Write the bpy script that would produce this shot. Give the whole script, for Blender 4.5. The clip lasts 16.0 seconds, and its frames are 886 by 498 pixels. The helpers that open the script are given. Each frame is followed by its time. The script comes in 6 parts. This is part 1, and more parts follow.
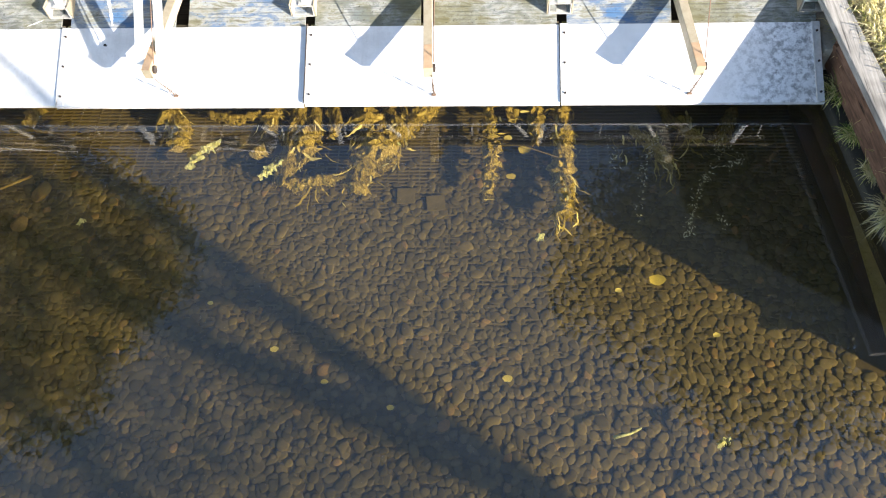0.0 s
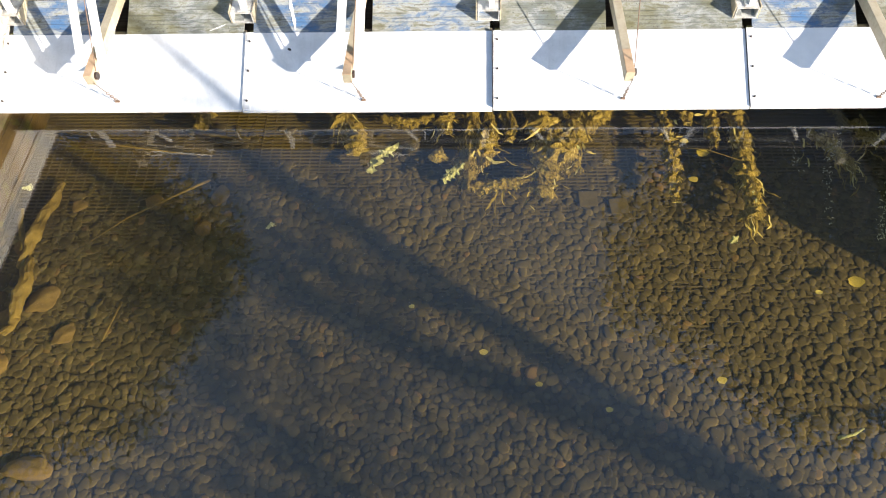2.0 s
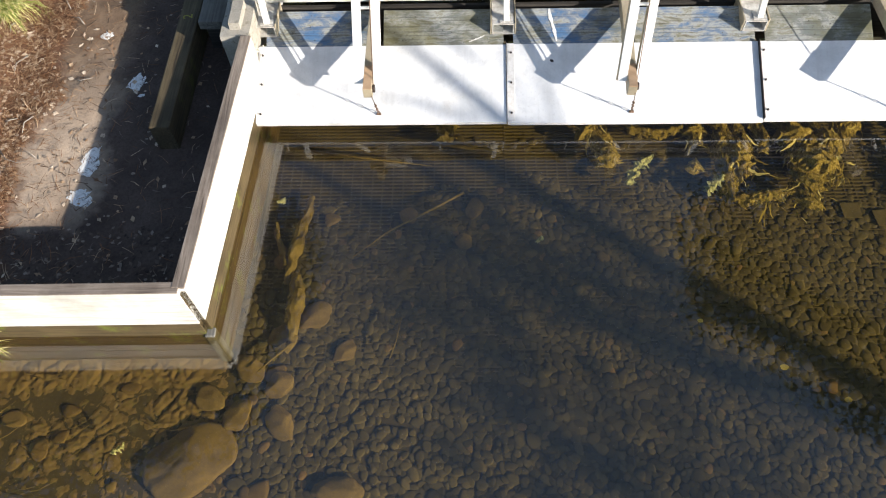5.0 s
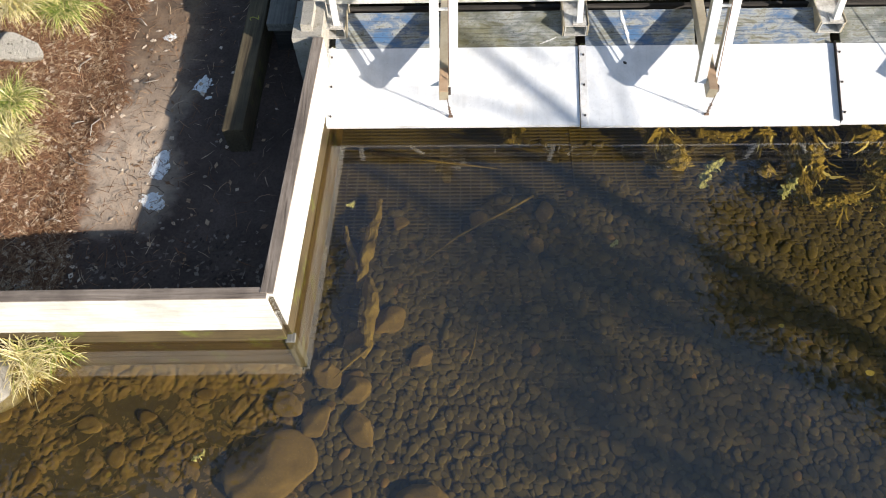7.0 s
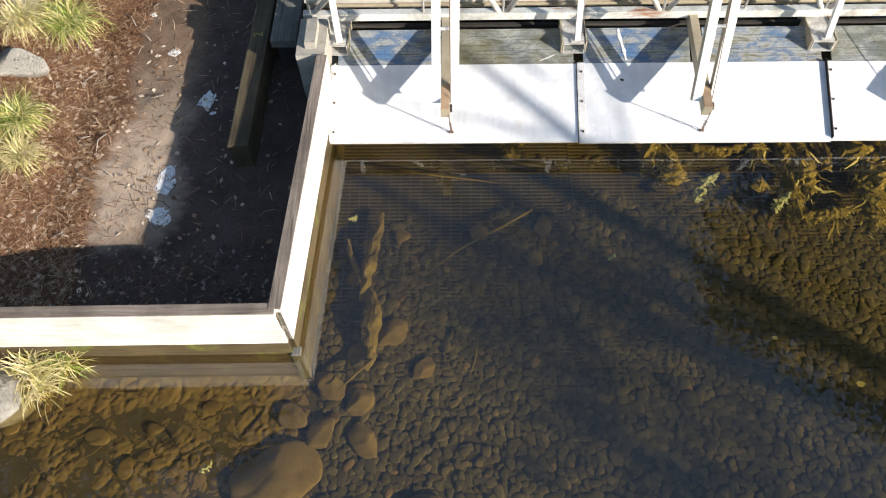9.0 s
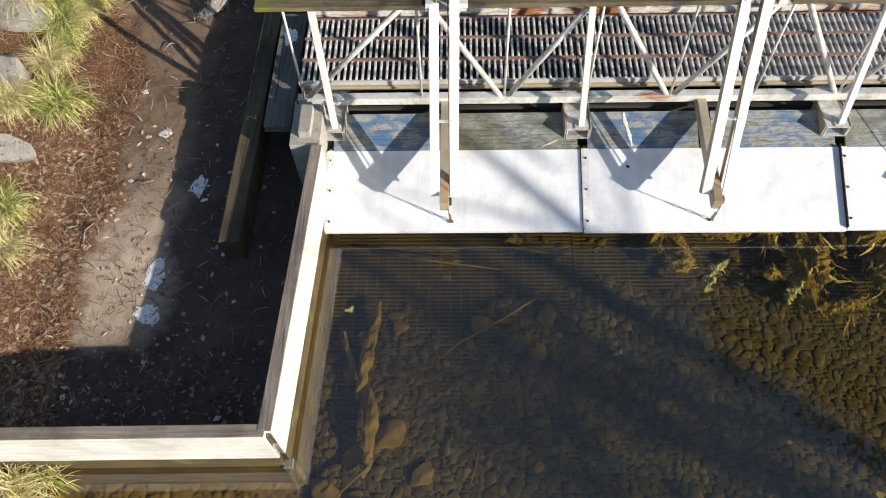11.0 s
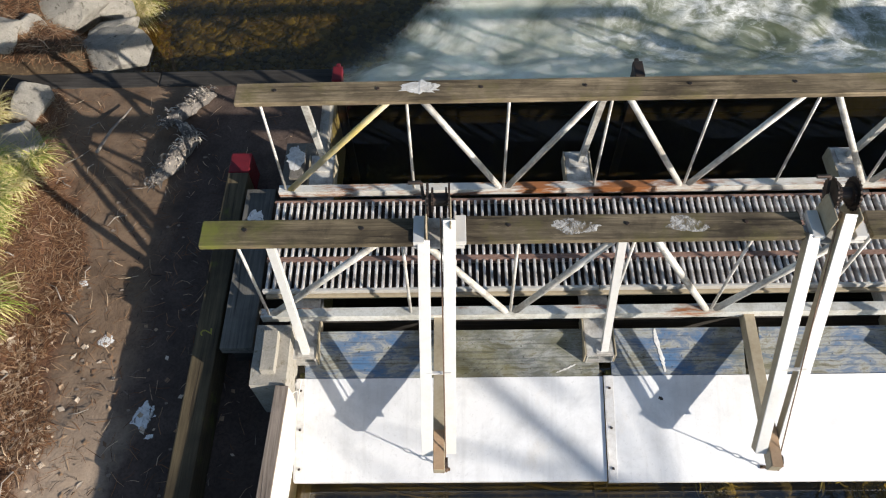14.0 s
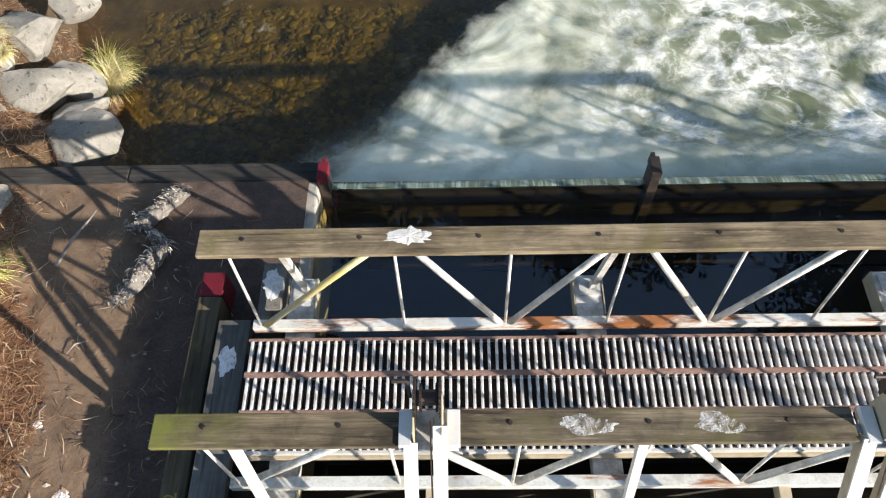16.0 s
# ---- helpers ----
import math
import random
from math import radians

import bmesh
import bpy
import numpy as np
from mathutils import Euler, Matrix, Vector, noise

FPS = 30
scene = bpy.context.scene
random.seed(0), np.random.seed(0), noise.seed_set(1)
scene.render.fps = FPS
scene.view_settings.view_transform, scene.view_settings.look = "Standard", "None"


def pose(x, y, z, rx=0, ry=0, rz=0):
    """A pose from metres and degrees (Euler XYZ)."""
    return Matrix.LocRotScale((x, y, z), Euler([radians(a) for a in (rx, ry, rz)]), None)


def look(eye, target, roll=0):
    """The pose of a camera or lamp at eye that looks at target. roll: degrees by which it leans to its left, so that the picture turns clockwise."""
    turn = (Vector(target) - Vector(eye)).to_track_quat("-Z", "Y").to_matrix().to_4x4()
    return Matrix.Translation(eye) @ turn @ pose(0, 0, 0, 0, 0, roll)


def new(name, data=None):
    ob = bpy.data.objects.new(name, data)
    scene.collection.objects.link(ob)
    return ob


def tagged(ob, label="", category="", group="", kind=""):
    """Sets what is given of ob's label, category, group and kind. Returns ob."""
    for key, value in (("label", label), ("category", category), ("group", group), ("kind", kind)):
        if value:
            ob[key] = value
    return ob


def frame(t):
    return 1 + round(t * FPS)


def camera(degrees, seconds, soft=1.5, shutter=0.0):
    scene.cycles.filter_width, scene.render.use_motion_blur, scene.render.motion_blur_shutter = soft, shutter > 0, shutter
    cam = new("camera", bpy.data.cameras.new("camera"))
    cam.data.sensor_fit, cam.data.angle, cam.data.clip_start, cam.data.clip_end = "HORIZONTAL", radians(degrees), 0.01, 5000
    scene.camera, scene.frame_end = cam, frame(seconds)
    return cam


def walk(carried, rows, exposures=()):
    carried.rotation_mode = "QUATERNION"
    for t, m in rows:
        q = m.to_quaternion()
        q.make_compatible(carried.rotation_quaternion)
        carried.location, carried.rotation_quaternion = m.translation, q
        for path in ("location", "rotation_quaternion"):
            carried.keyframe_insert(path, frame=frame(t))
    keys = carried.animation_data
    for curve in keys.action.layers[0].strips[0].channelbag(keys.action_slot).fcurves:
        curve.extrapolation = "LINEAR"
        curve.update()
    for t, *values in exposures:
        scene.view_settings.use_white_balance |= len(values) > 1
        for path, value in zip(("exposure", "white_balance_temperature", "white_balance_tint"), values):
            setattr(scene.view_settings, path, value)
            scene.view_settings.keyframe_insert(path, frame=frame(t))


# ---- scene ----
cam = camera(61.4, 16.0, soft=1.1)
PATH = [
    (0, (6.166, -4.522, 5.2), (6.074, -3.509, 3.478), -4.2),
    (0.5, (5.815, -4.559, 5.228), (5.736, -3.544, 3.507), -3.6),
    (1, (5.373, -4.578, 5.263), (5.294, -3.564, 3.54), -3.6),
    (1.5, (4.88, -4.574, 5.289), (4.802, -3.56, 3.567), -3.8),
    (2, (4.406, -4.566, 5.302), (4.33, -3.551, 3.581), -3.6),
    (2.5, (3.972, -4.55, 5.319), (3.896, -3.53, 3.6), -3.7),
    (3, (3.546, -4.527, 5.335), (3.471, -3.507, 3.616), -3.7),
    (3.5, (3.139, -4.5, 5.347), (3.067, -3.483, 3.626), -3.6),
    (4, (2.723, -4.484, 5.36), (2.655, -3.466, 3.639), -3.4),
    (4.5, (2.313, -4.476, 5.362), (2.25, -3.457, 3.642), -3.2),
    (5, (1.915, -4.475, 5.359), (1.855, -3.455, 3.64), -3.1),
    (5.2, (1.797, -4.474, 5.358), (1.729, -3.453, 3.639), -3.4),
    (7.3, (1.211, -4.426, 5.325), (1.154, -3.401, 3.609), -2.9),
    (7.5, (1.18, -4.428, 5.326), (1.134, -3.401, 3.611), -2.4),
    (7.6, (1.174, -4.431, 5.328), (1.129, -3.404, 3.612), -2.5),
    (8, (1.181, -4.429, 5.343), (1.14, -3.404, 3.625), -2.2),
    (10.3, (1.191, -4.082, 5.674), (1.151, -3.039, 3.968), -2.1),
    (10.5, (1.201, -3.977, 5.672), (1.158, -2.929, 3.969), -2.3),
    (11, (1.219, -3.631, 5.665), (1.17, -2.582, 3.963), -2.6),
    (11.5, (1.223, -3.257, 5.662), (1.173, -2.207, 3.961), -2.8),
    (12, (1.215, -2.866, 5.654), (1.168, -1.812, 3.955), -2.7),
    (12.5, (1.202, -2.464, 5.65), (1.161, -1.406, 3.953), -2.5),
    (13, (1.196, -2.081, 5.653), (1.158, -1.029, 3.953), -2.4),
    (13.5, (1.21, -1.768, 5.636), (1.171, -0.713, 3.938), -2.5),
    (14, (1.223, -1.473, 5.629), (1.185, -0.412, 3.934), -2.5),
    (14.5, (1.242, -1.146, 5.634), (1.203, -0.086, 3.938), -2.6),
    (15, (1.26, -0.794, 5.636), (1.219, 0.261, 3.937), -2.7),
    (15.5, (1.281, -0.45, 5.641), (1.234, 0.596, 3.937), -3.0),
    (16, (1.303, -0.145, 5.647), (1.252, 0.893, 3.938), -3.2),
]
walk(cam, [(t, look(eye, target, roll)) for t, eye, target, roll in PATH], [(0, 1.85), (1.5, 1.7), (3, 1.42), (5, 1.04), (8, 1.05), (10.5, 0.85), (11.5, 0.66), (13, 0.58), (14.5, 0.74), (16, 1.24)])

# ---- light ----
SUN_TO = Vector((0.789, -0.507, 0.342)).normalized()
world = bpy.data.worlds.new("sky")
scene.world = world
world.use_nodes = True
wn = world.node_tree.nodes
sky = wn.new("ShaderNodeTexSky")
sky.sky_type, sky.sun_disc = "NISHITA", False
sky.ozone_density, sky.dust_density = 1.5, 0.6
sky.sun_elevation = math.asin(SUN_TO.z)
sky.sun_rotation = math.atan2(SUN_TO.x, SUN_TO.y)
world.node_tree.links.new(sky.outputs[0], wn["Background"].inputs[0])
wn["Background"].inputs[1].default_value = 0.098
sun = new("sun", bpy.data.lights.new("sun", "SUN"))
sun.data.energy, sun.data.angle, sun.data.color = 5.0, radians(0.5), (1.0, 0.925, 0.825)
sun.matrix_world = look(SUN_TO * 50, (0, 0, 0))


# ---- materials ----
class Nodes:
    """A small builder for one material's node tree."""

    def __init__(self, name):
        self.mat = bpy.data.materials.new(name)
        self.mat.use_nodes = True
        self.tree = self.mat.node_tree
        self.bsdf = self.tree.nodes["Principled BSDF"]
        self.out = self.tree.nodes["Material Output"]
        self.coord = self.add("ShaderNodeTexCoord")

    def add(self, kind, **values):
        node = self.tree.nodes.new(kind)
        for key, value in values.items():
            node.inputs[key.replace("_", " ")].default_value = value
        return node

    def link(self, a, b):
        self.tree.links.new(a, b)

    def mapped(self, scale, source="Object"):
        m = self.add("ShaderNodeMapping")
        self.link(self.coord.outputs[source], m.inputs["Vector"])
        m.inputs["Scale"].default_value = scale
        return m.outputs[0]

    def noise(self, vector, scale, detail=4.0, rough=0.55, distort=0.0):
        n = self.add("ShaderNodeTexNoise", Scale=scale, Detail=detail, Roughness=rough, Distortion=distort)
        if vector:
            self.link(vector, n.inputs["Vector"])
        return n.outputs["Fac"]

    def ramp(self, fac, stops):
        r = self.add("ShaderNodeValToRGB")
        e = r.color_ramp.elements
        while len(e) < len(stops):
            e.new(0.5)
        for item, (at, colour) in zip(e, stops):
            item.position, item.color = at, (*colour, 1)
        self.link(fac, r.inputs["Fac"])
        return r.outputs["Color"]

    def mix(self, fac, a, b, mode="MIX"):
        m = self.tree.nodes.new("ShaderNodeMix")
        m.data_type, m.blend_type = "RGBA", mode
        for value, socket in ((fac, m.inputs[0]), (a, m.inputs[6]), (b, m.inputs[7])):
            if hasattr(value, "is_output"):
                self.link(value, socket)
            elif isinstance(value, tuple):
                socket.default_value = (*value, 1)
            else:
                socket.default_value = value
        return m.outputs[2]

    def maths(self, op, a, b=0.0):
        m = self.tree.nodes.new("ShaderNodeMath")
        m.operation = op
        for value, socket in ((a, m.inputs[0]), (b, m.inputs[1])):
            if hasattr(value, "is_output"):
                self.link(value, socket)
            else:
                socket.default_value = value
        return m.outputs[0]

    def bump(self, height, strength=0.3, distance=0.01):
        b = self.add("ShaderNodeBump", Strength=strength, Distance=distance)
        self.link(height, b.inputs["Height"])
        self.link(b.outputs[0], self.bsdf.inputs["Normal"])

    def finish(self, colour, rough=0.7, metal=0.0, spec=0.5):
        for value, name in ((colour, "Base Color"), (rough, "Roughness"), (metal, "Metallic"), (spec, "Specular IOR Level")):
            socket = self.bsdf.inputs[name]
            if hasattr(value, "is_output"):
                self.link(value, socket)
            elif isinstance(value, tuple):
                socket.default_value = (*value, 1)
            else:
                socket.default_value = value
        return self.mat


def band(n, fac, lo, hi):
    """0 below lo, 1 above hi."""
    return n.ramp(fac, [(lo, (0, 0, 0)), (hi, (1, 1, 1))])


def wood(name, dark, light, axis, moss=0.0, moss_colour=(0.12, 0.14, 0.02), rough=0.8, stain=0.0, crack=0.25, end=None):
    """Weathered timber with its grain along the axis."""
    n = Nodes(name)
    long = [26.0, 26.0, 26.0]
    long["xyz".index(axis)] = 1.2
    grain = n.noise(n.mapped(long), 1.6, 6, 0.65, 0.4)
    fine = n.noise(n.mapped([v * 3.2 for v in long]), 2.0, 3, 0.6)
    blot = n.noise(n.mapped((1, 1, 1)), 2.3, 5, 0.6)
    c = n.ramp(grain, [(0.3, dark), (0.62, light)])
    c = n.mix(n.maths("MULTIPLY", fine, 0.5), c, tuple(v * 0.55 for v in dark))
    c = n.mix(n.maths("MULTIPLY", band(n, blot, 0.42, 0.66), 0.6), c, tuple(v * 0.5 for v in dark))
    if stain:
        s1 = n.noise(n.mapped((1.4, 3.0, 3.0)), 1.7, 9, 0.72, 0.6)
        c = n.mix(n.maths("MULTIPLY", band(n, s1, 0.46, 0.66), stain), c, tuple(v * 0.42 for v in dark))
        s2 = n.noise(n.mapped((3.0, 22, 22)), 1.1, 6, 0.7)
        c = n.mix(n.maths("MULTIPLY", band(n, s2, 0.58, 0.7), stain * 0.7), c, tuple(min(1.0, v * 1.35) for v in light))
    if moss:
        m = n.noise(n.mapped((1, 1, 1)), 4.0, 6, 0.68)
        cover = band(n, m, 0.62 - 0.3 * moss, 0.78 - 0.2 * moss)
        if end is not None:
            sep = n.add("ShaderNodeSeparateXYZ")
            n.link(n.coord.outputs["Object"], sep.inputs[0])
            cover = n.maths("MULTIPLY", cover, n.ramp(n.maths("SUBTRACT", end + 0.5, sep.outputs["X"]), [(0.2, (0, 0, 0)), (0.9, (1, 1, 1))]))
        c = n.mix(cover, c, moss_colour)
    streak = n.noise(n.mapped([v * 1.6 for v in long]), 1.0, 2, 0.5)
    cracks = band(n, streak, 0.28, 0.36)
    c = n.mix(n.maths("MULTIPLY", n.maths("SUBTRACT", 1.0, cracks), crack * 2), c, tuple(v * 0.25 for v in dark))
    n.bump(n.mix(0.5, grain, cracks), 0.5, 0.006)
    return n.finish(c, rough, 0.0, 0.3)


def metal(name, base, dirt, rough=0.45, metallic=0.6, amount=0.5, scale=5.0, rust=None, rust_at=0.6):
    n = Nodes(name)
    a = n.noise(n.mapped((1, 1, 1)), scale, 6, 0.65)
    b = n.noise(n.mapped((1, 1, 1)), scale * 9, 4, 0.6)
    c = n.mix(n.maths("MULTIPLY", band(n, a, 0.42, 0.72), amount), base, dirt)
    c = n.mix(n.maths("MULTIPLY", band(n, b, 0.5, 0.75), amount * 0.5), c, dirt)
    if rust:
        r = n.noise(n.mapped((0.6, 3, 3)), scale * 0.45, 6, 0.7)
        c = n.mix(band(n, r, rust_at, rust_at + 0.1), c, rust)
    n.bump(b, 0.15, 0.002)
    rr = n.ramp(a, [(0.3, (rough * 0.8,) * 3), (0.7, (min(1, rough * 1.4),) * 3)])
    return n.finish(c, rr, metallic)


def plain_rough(name, a, b, scale, rough=0.85, strength=0.5, distance=0.02, spots=None):
    n = Nodes(name)
    big = n.noise(n.mapped((1, 1, 1)), scale, 6, 0.62)
    small = n.noise(n.mapped((1, 1, 1)), scale * 14, 5, 0.65)
    c = n.mix(band(n, big, 0.35, 0.68), a, b)
    c = n.mix(n.maths("MULTIPLY", band(n, small, 0.35, 0.7), 0.55), c, tuple(v * 0.5 for v in a))
    if spots:
        s = n.noise(n.mapped((1, 1, 1)), scale * 3.3, 5, 0.7)
        c = n.mix(band(n, s, 0.56, 0.68), c, spots)
    n.bump(n.mix(0.5, big, small), strength, distance)
    return n.finish(c, rough, 0, 0.3)


def island_colours(name, stops, rough=0.8, scale=18.0, dark=0.5, source="Random Per Island", spec=0.3):
    """Pieces that differ from one another, with a fine mottling."""
    n = Nodes(name)
    if source == "Random":
        r = n.add("ShaderNodeObjectInfo").outputs["Random"]
    else:
        r = n.add("ShaderNodeNewGeometry").outputs["Random Per Island"]
    c = n.ramp(r, stops)
    k = n.noise(n.mapped((1, 1, 1)), scale, 5, 0.65)
    c = n.mix(n.maths("MULTIPLY", band(n, k, 0.4, 0.7), dark), c, n.mix(0.6, c, (0.02, 0.015, 0.008)))
    n.bump(k, 0.3, 0.006)
    return n.finish(c, rough, 0, spec)


M_WALL = wood("pale_wall_timber", (0.56, 0.53, 0.47), (0.78, 0.76, 0.71), "x", crack=0.1, stain=0.16)
M_WALL_Y = wood("pale_wall_timber_across", (0.56, 0.53, 0.47), (0.78, 0.76, 0.71), "y", crack=0.1, stain=0.16)
M_WALL_WET = wood("wet_wall_timber", (0.06, 0.042, 0.018), (0.125, 0.09, 0.042), "x", moss=0.2)
M_WALL_WET_Y = wood("wet_wall_timber_across", (0.06, 0.042, 0.018), (0.125, 0.09, 0.042), "y", moss=0.2)
M_WALL_TOP = wood("grey_wall_top", (0.13, 0.10, 0.08), (0.36, 0.30, 0.25), "x")
M_WALL_TOP_Y = wood("grey_wall_top_across", (0.13, 0.10, 0.08), (0.36, 0.30, 0.25), "y")
M_RAIL = wood("weathered_rail", (0.055, 0.042, 0.027), (0.235, 0.19, 0.125), "x", moss=0.35, moss_colour=(0.10, 0.088, 0.035), stain=0.8)
M_RAIL_TAN = wood("tan_rail", (0.10, 0.075, 0.045), (0.36, 0.285, 0.185), "x", moss=0.3, moss_colour=(0.13, 0.11, 0.045), stain=0.7)
M_RAIL_MOSSY = wood("mossy_rail", (0.055, 0.042, 0.027), (0.22, 0.175, 0.11), "x", moss=0.75, moss_colour=(0.13, 0.14, 0.025), end=-0.3, stain=0.8)
M_KERB = wood("kerb_timber", (0.05, 0.037, 0.022), (0.145, 0.115, 0.066), "y", moss=0.1, moss_colour=(0.10, 0.12, 0.02))
M_DARK_TIMBER = wood("dark_grey_timber", (0.026, 0.023, 0.02), (0.078, 0.07, 0.062), "x")
M_STEP = wood("grey_step_timber", (0.08, 0.077, 0.07), (0.2, 0.193, 0.175), "y")


def plywood(name, paint, olive):
    """Worn painted plywood: flaked paint, grey wood, green stains, checks along the grain."""
    n = Nodes(name)
    grain = n.noise(n.mapped((1.6, 42, 42)), 1.2, 5, 0.62, 0.2)
    flake = n.noise(n.mapped((2.2, 5.5, 5.5)), 1.5, 9, 0.74, 0.5)
    stain = n.noise(n.mapped((1, 1.4, 1.4)), 2.4, 7, 0.68, 0.3)
    speck = n.noise(n.mapped((1, 1, 1)), 38.0, 3, 0.5)
    c = n.ramp(flake, [(0.37, paint), (0.46, tuple(0.5 * v + 0.09 for v in paint)), (0.54, (0.27, 0.28, 0.27)), (0.6, (0.17, 0.165, 0.13)), (0.7, (0.09, 0.085, 0.06))])
    c = n.mix(n.maths("MULTIPLY", band(n, stain, 0.56 - 0.16 * olive, 0.74 - 0.14 * olive), 0.75), c, (0.095, 0.088, 0.036))
    c = n.mix(n.maths("MULTIPLY", n.maths("SUBTRACT", 1.0, band(n, grain, 0.34, 0.48)), 0.55), c, (0.025, 0.026, 0.022))
    c = n.mix(n.maths("MULTIPLY", band(n, speck, 0.66, 0.71), 0.7), c, (0.03, 0.028, 0.02))
    n.bump(n.mix(0.5, grain, flake), 0.4, 0.004)
    return n.finish(c, 0.7, 0, 0.3)


M_PLY = plywood("blue_worn_plywood", (0.058, 0.125, 0.24), 0.2)
M_PLY_BARE = plywood("bare_worn_plywood", (0.12, 0.135, 0.13), 1.0)
# Near-black colour stands in for the darkness of deep, bridge-shaded water.
M_CHANNEL = plain_rough("channel_dark", (0.016, 0.013, 0.01), (0.009, 0.008, 0.007), 3.0, 0.95)
M_EAST_TOP = wood("east_wall_top", (0.22, 0.2, 0.18), (0.5, 0.47, 0.43), "y")
M_EAST = wood("east_rotten_timber", (0.10, 0.05, 0.03), (0.30, 0.17, 0.11), "y", crack=0.5)


def sheet():
    """White oxidised aluminium with drip streaks, grey blotches and a few tan stains."""
    n = Nodes("white_aluminium_sheet")
    a = n.noise(n.mapped((1, 1, 1)), 3.2, 8, 0.7, 0.4)
    drip = n.noise(n.mapped((15, 1.1, 1.1)), 1.0, 5, 0.6)
    fine = n.noise(n.mapped((1, 1, 1)), 34.0, 5, 0.65)
    tan = n.noise(n.mapped((1.2, 0.7, 0.7)), 1.9, 6, 0.65)
    c = n.mix(n.maths("MULTIPLY", band(n, a, 0.46, 0.7), 0.55), (0.71, 0.715, 0.73), (0.42, 0.43, 0.45))
    c = n.mix(n.maths("MULTIPLY", band(n, drip, 0.52, 0.72), 0.35), c, (0.5, 0.5, 0.5))
    c = n.mix(n.maths("MULTIPLY", band(n, tan, 0.6, 0.76), 0.35), c, (0.55, 0.47, 0.36))
    c = n.mix(n.maths("MULTIPLY", band(n, fine, 0.58, 0.7), 0.3), c, (0.4, 0.4, 0.4))
    n.bump(fine, 0.12, 0.002)
    return n.finish(c, n.ramp(a, [(0.3, (0.38, 0.38, 0.38)), (0.7, (0.6, 0.6, 0.6))]), 0.2)


M_SHEET = sheet()


def lichen_sheet():
    n = Nodes("lichen_spotted_sheet")
    sep = n.add("ShaderNodeSeparateXYZ")
    n.link(n.coord.outputs["Object"], sep.inputs[0])
    far = n.ramp(sep.outputs["X"], [(0.15, (0, 0, 0)), (0.75, (1, 1, 1))])
    a = n.noise(n.mapped((1, 1, 1)), 16, 8, 0.75)
    b = n.noise(n.mapped((1, 1, 1)), 5, 5, 0.6)
    c = n.mix(n.maths("MULTIPLY", band(n, a, 0.45, 0.6), n.maths("MULTIPLY", far, 0.85)), (0.76, 0.76, 0.77), (0.17, 0.17, 0.18))
    c = n.mix(n.maths("MULTIPLY", band(n, b, 0.4, 0.7), 0.3), c, (0.5, 0.5, 0.5))
    return n.finish(c, 0.55, 0.2)


M_SHEET_DIRTY = lichen_sheet()
M_STRIP = metal("edge_strip", (0.68, 0.67, 0.66), (0.4, 0.37, 0.34), 0.5, 0.25, 0.6, 12)
M_BAR = metal("bright_aluminium_bar", (0.72, 0.71, 0.69), (0.5, 0.48, 0.44), 0.45, 0.35, 0.4, 5)
M_TRUSS = metal("dull_truss_tube", (0.66, 0.645, 0.61), (0.19, 0.16, 0.125), 0.55, 0.35, 0.85, 7)
M_TRUSS_YELLOW = metal("yellow_stained_tube", (0.50, 0.40, 0.13), (0.5, 0.48, 0.42), 0.55, 0.25, 1.0, 1.6)
M_CHORD = metal("rust_streaked_chord", (0.7, 0.7, 0.66), (0.32, 0.3, 0.24), 0.5, 0.3, 0.8, 6, rust=(0.33, 0.13, 0.05), rust_at=0.56)
M_CHORD_RUSTY = metal("rusty_chord", (0.74, 0.73, 0.69), (0.42, 0.38, 0.3), 0.5, 0.3, 0.6, 5, rust=(0.34, 0.135, 0.05), rust_at=0.47)
M_STRUT = metal("tan_stained_strut", (0.42, 0.36, 0.26), (0.26, 0.21, 0.13), 0.6, 0.2, 0.6, 7)
M_TIP = metal("rust_tinted_plate", (0.5, 0.34, 0.21), (0.33, 0.2, 0.11), 0.6, 0.2, 0.6, 9)
M_RIB = metal("worn_grating_rib", (0.74, 0.72, 0.7), (0.12, 0.075, 0.055), 0.5, 0.2, 0.85, 11)
M_FLANGE = metal("rusty_flange", (0.30, 0.19, 0.15), (0.14, 0.08, 0.06), 0.7, 0.3, 0.7, 12)
M_SLOT_DARK = metal("slot_dark", (0.05, 0.032, 0.024), (0.025, 0.018, 0.015), 0.8, 0.2, 0.7, 14)
M_FLANGE_PALE = metal("pale_flange", (0.62, 0.60, 0.56), (0.36, 0.34, 0.3), 0.55, 0.35, 0.6, 9)
M_IRON = metal("dark_iron", (0.05, 0.045, 0.042), (0.12, 0.07, 0.05), 0.5, 0.7, 0.6, 16)
M_CHAIN = metal("rusty_chain", (0.20, 0.13, 0.09), (0.09, 0.06, 0.04), 0.6, 0.6, 0.6, 30)
M_GRATE = metal("sunken_bar", (0.135, 0.112, 0.064), (0.075, 0.062, 0.034), 0.7, 0.2, 0.6, 6)
M_CONCRETE = plain_rough("pale_concrete", (0.42, 0.39, 0.34), (0.30, 0.28, 0.24), 5.0, spots=(0.2, 0.18, 0.13))
M_CONCRETE_DARK = plain_rough("stained_concrete", (0.24, 0.22, 0.19), (0.12, 0.11, 0.1), 6.0, 0.9, 0.9, 0.03, spots=(0.07, 0.06, 0.05))
M_CONCRETE_WET = plain_rough("damp_concrete", (0.06, 0.054, 0.042), (0.035, 0.03, 0.022), 4.0)
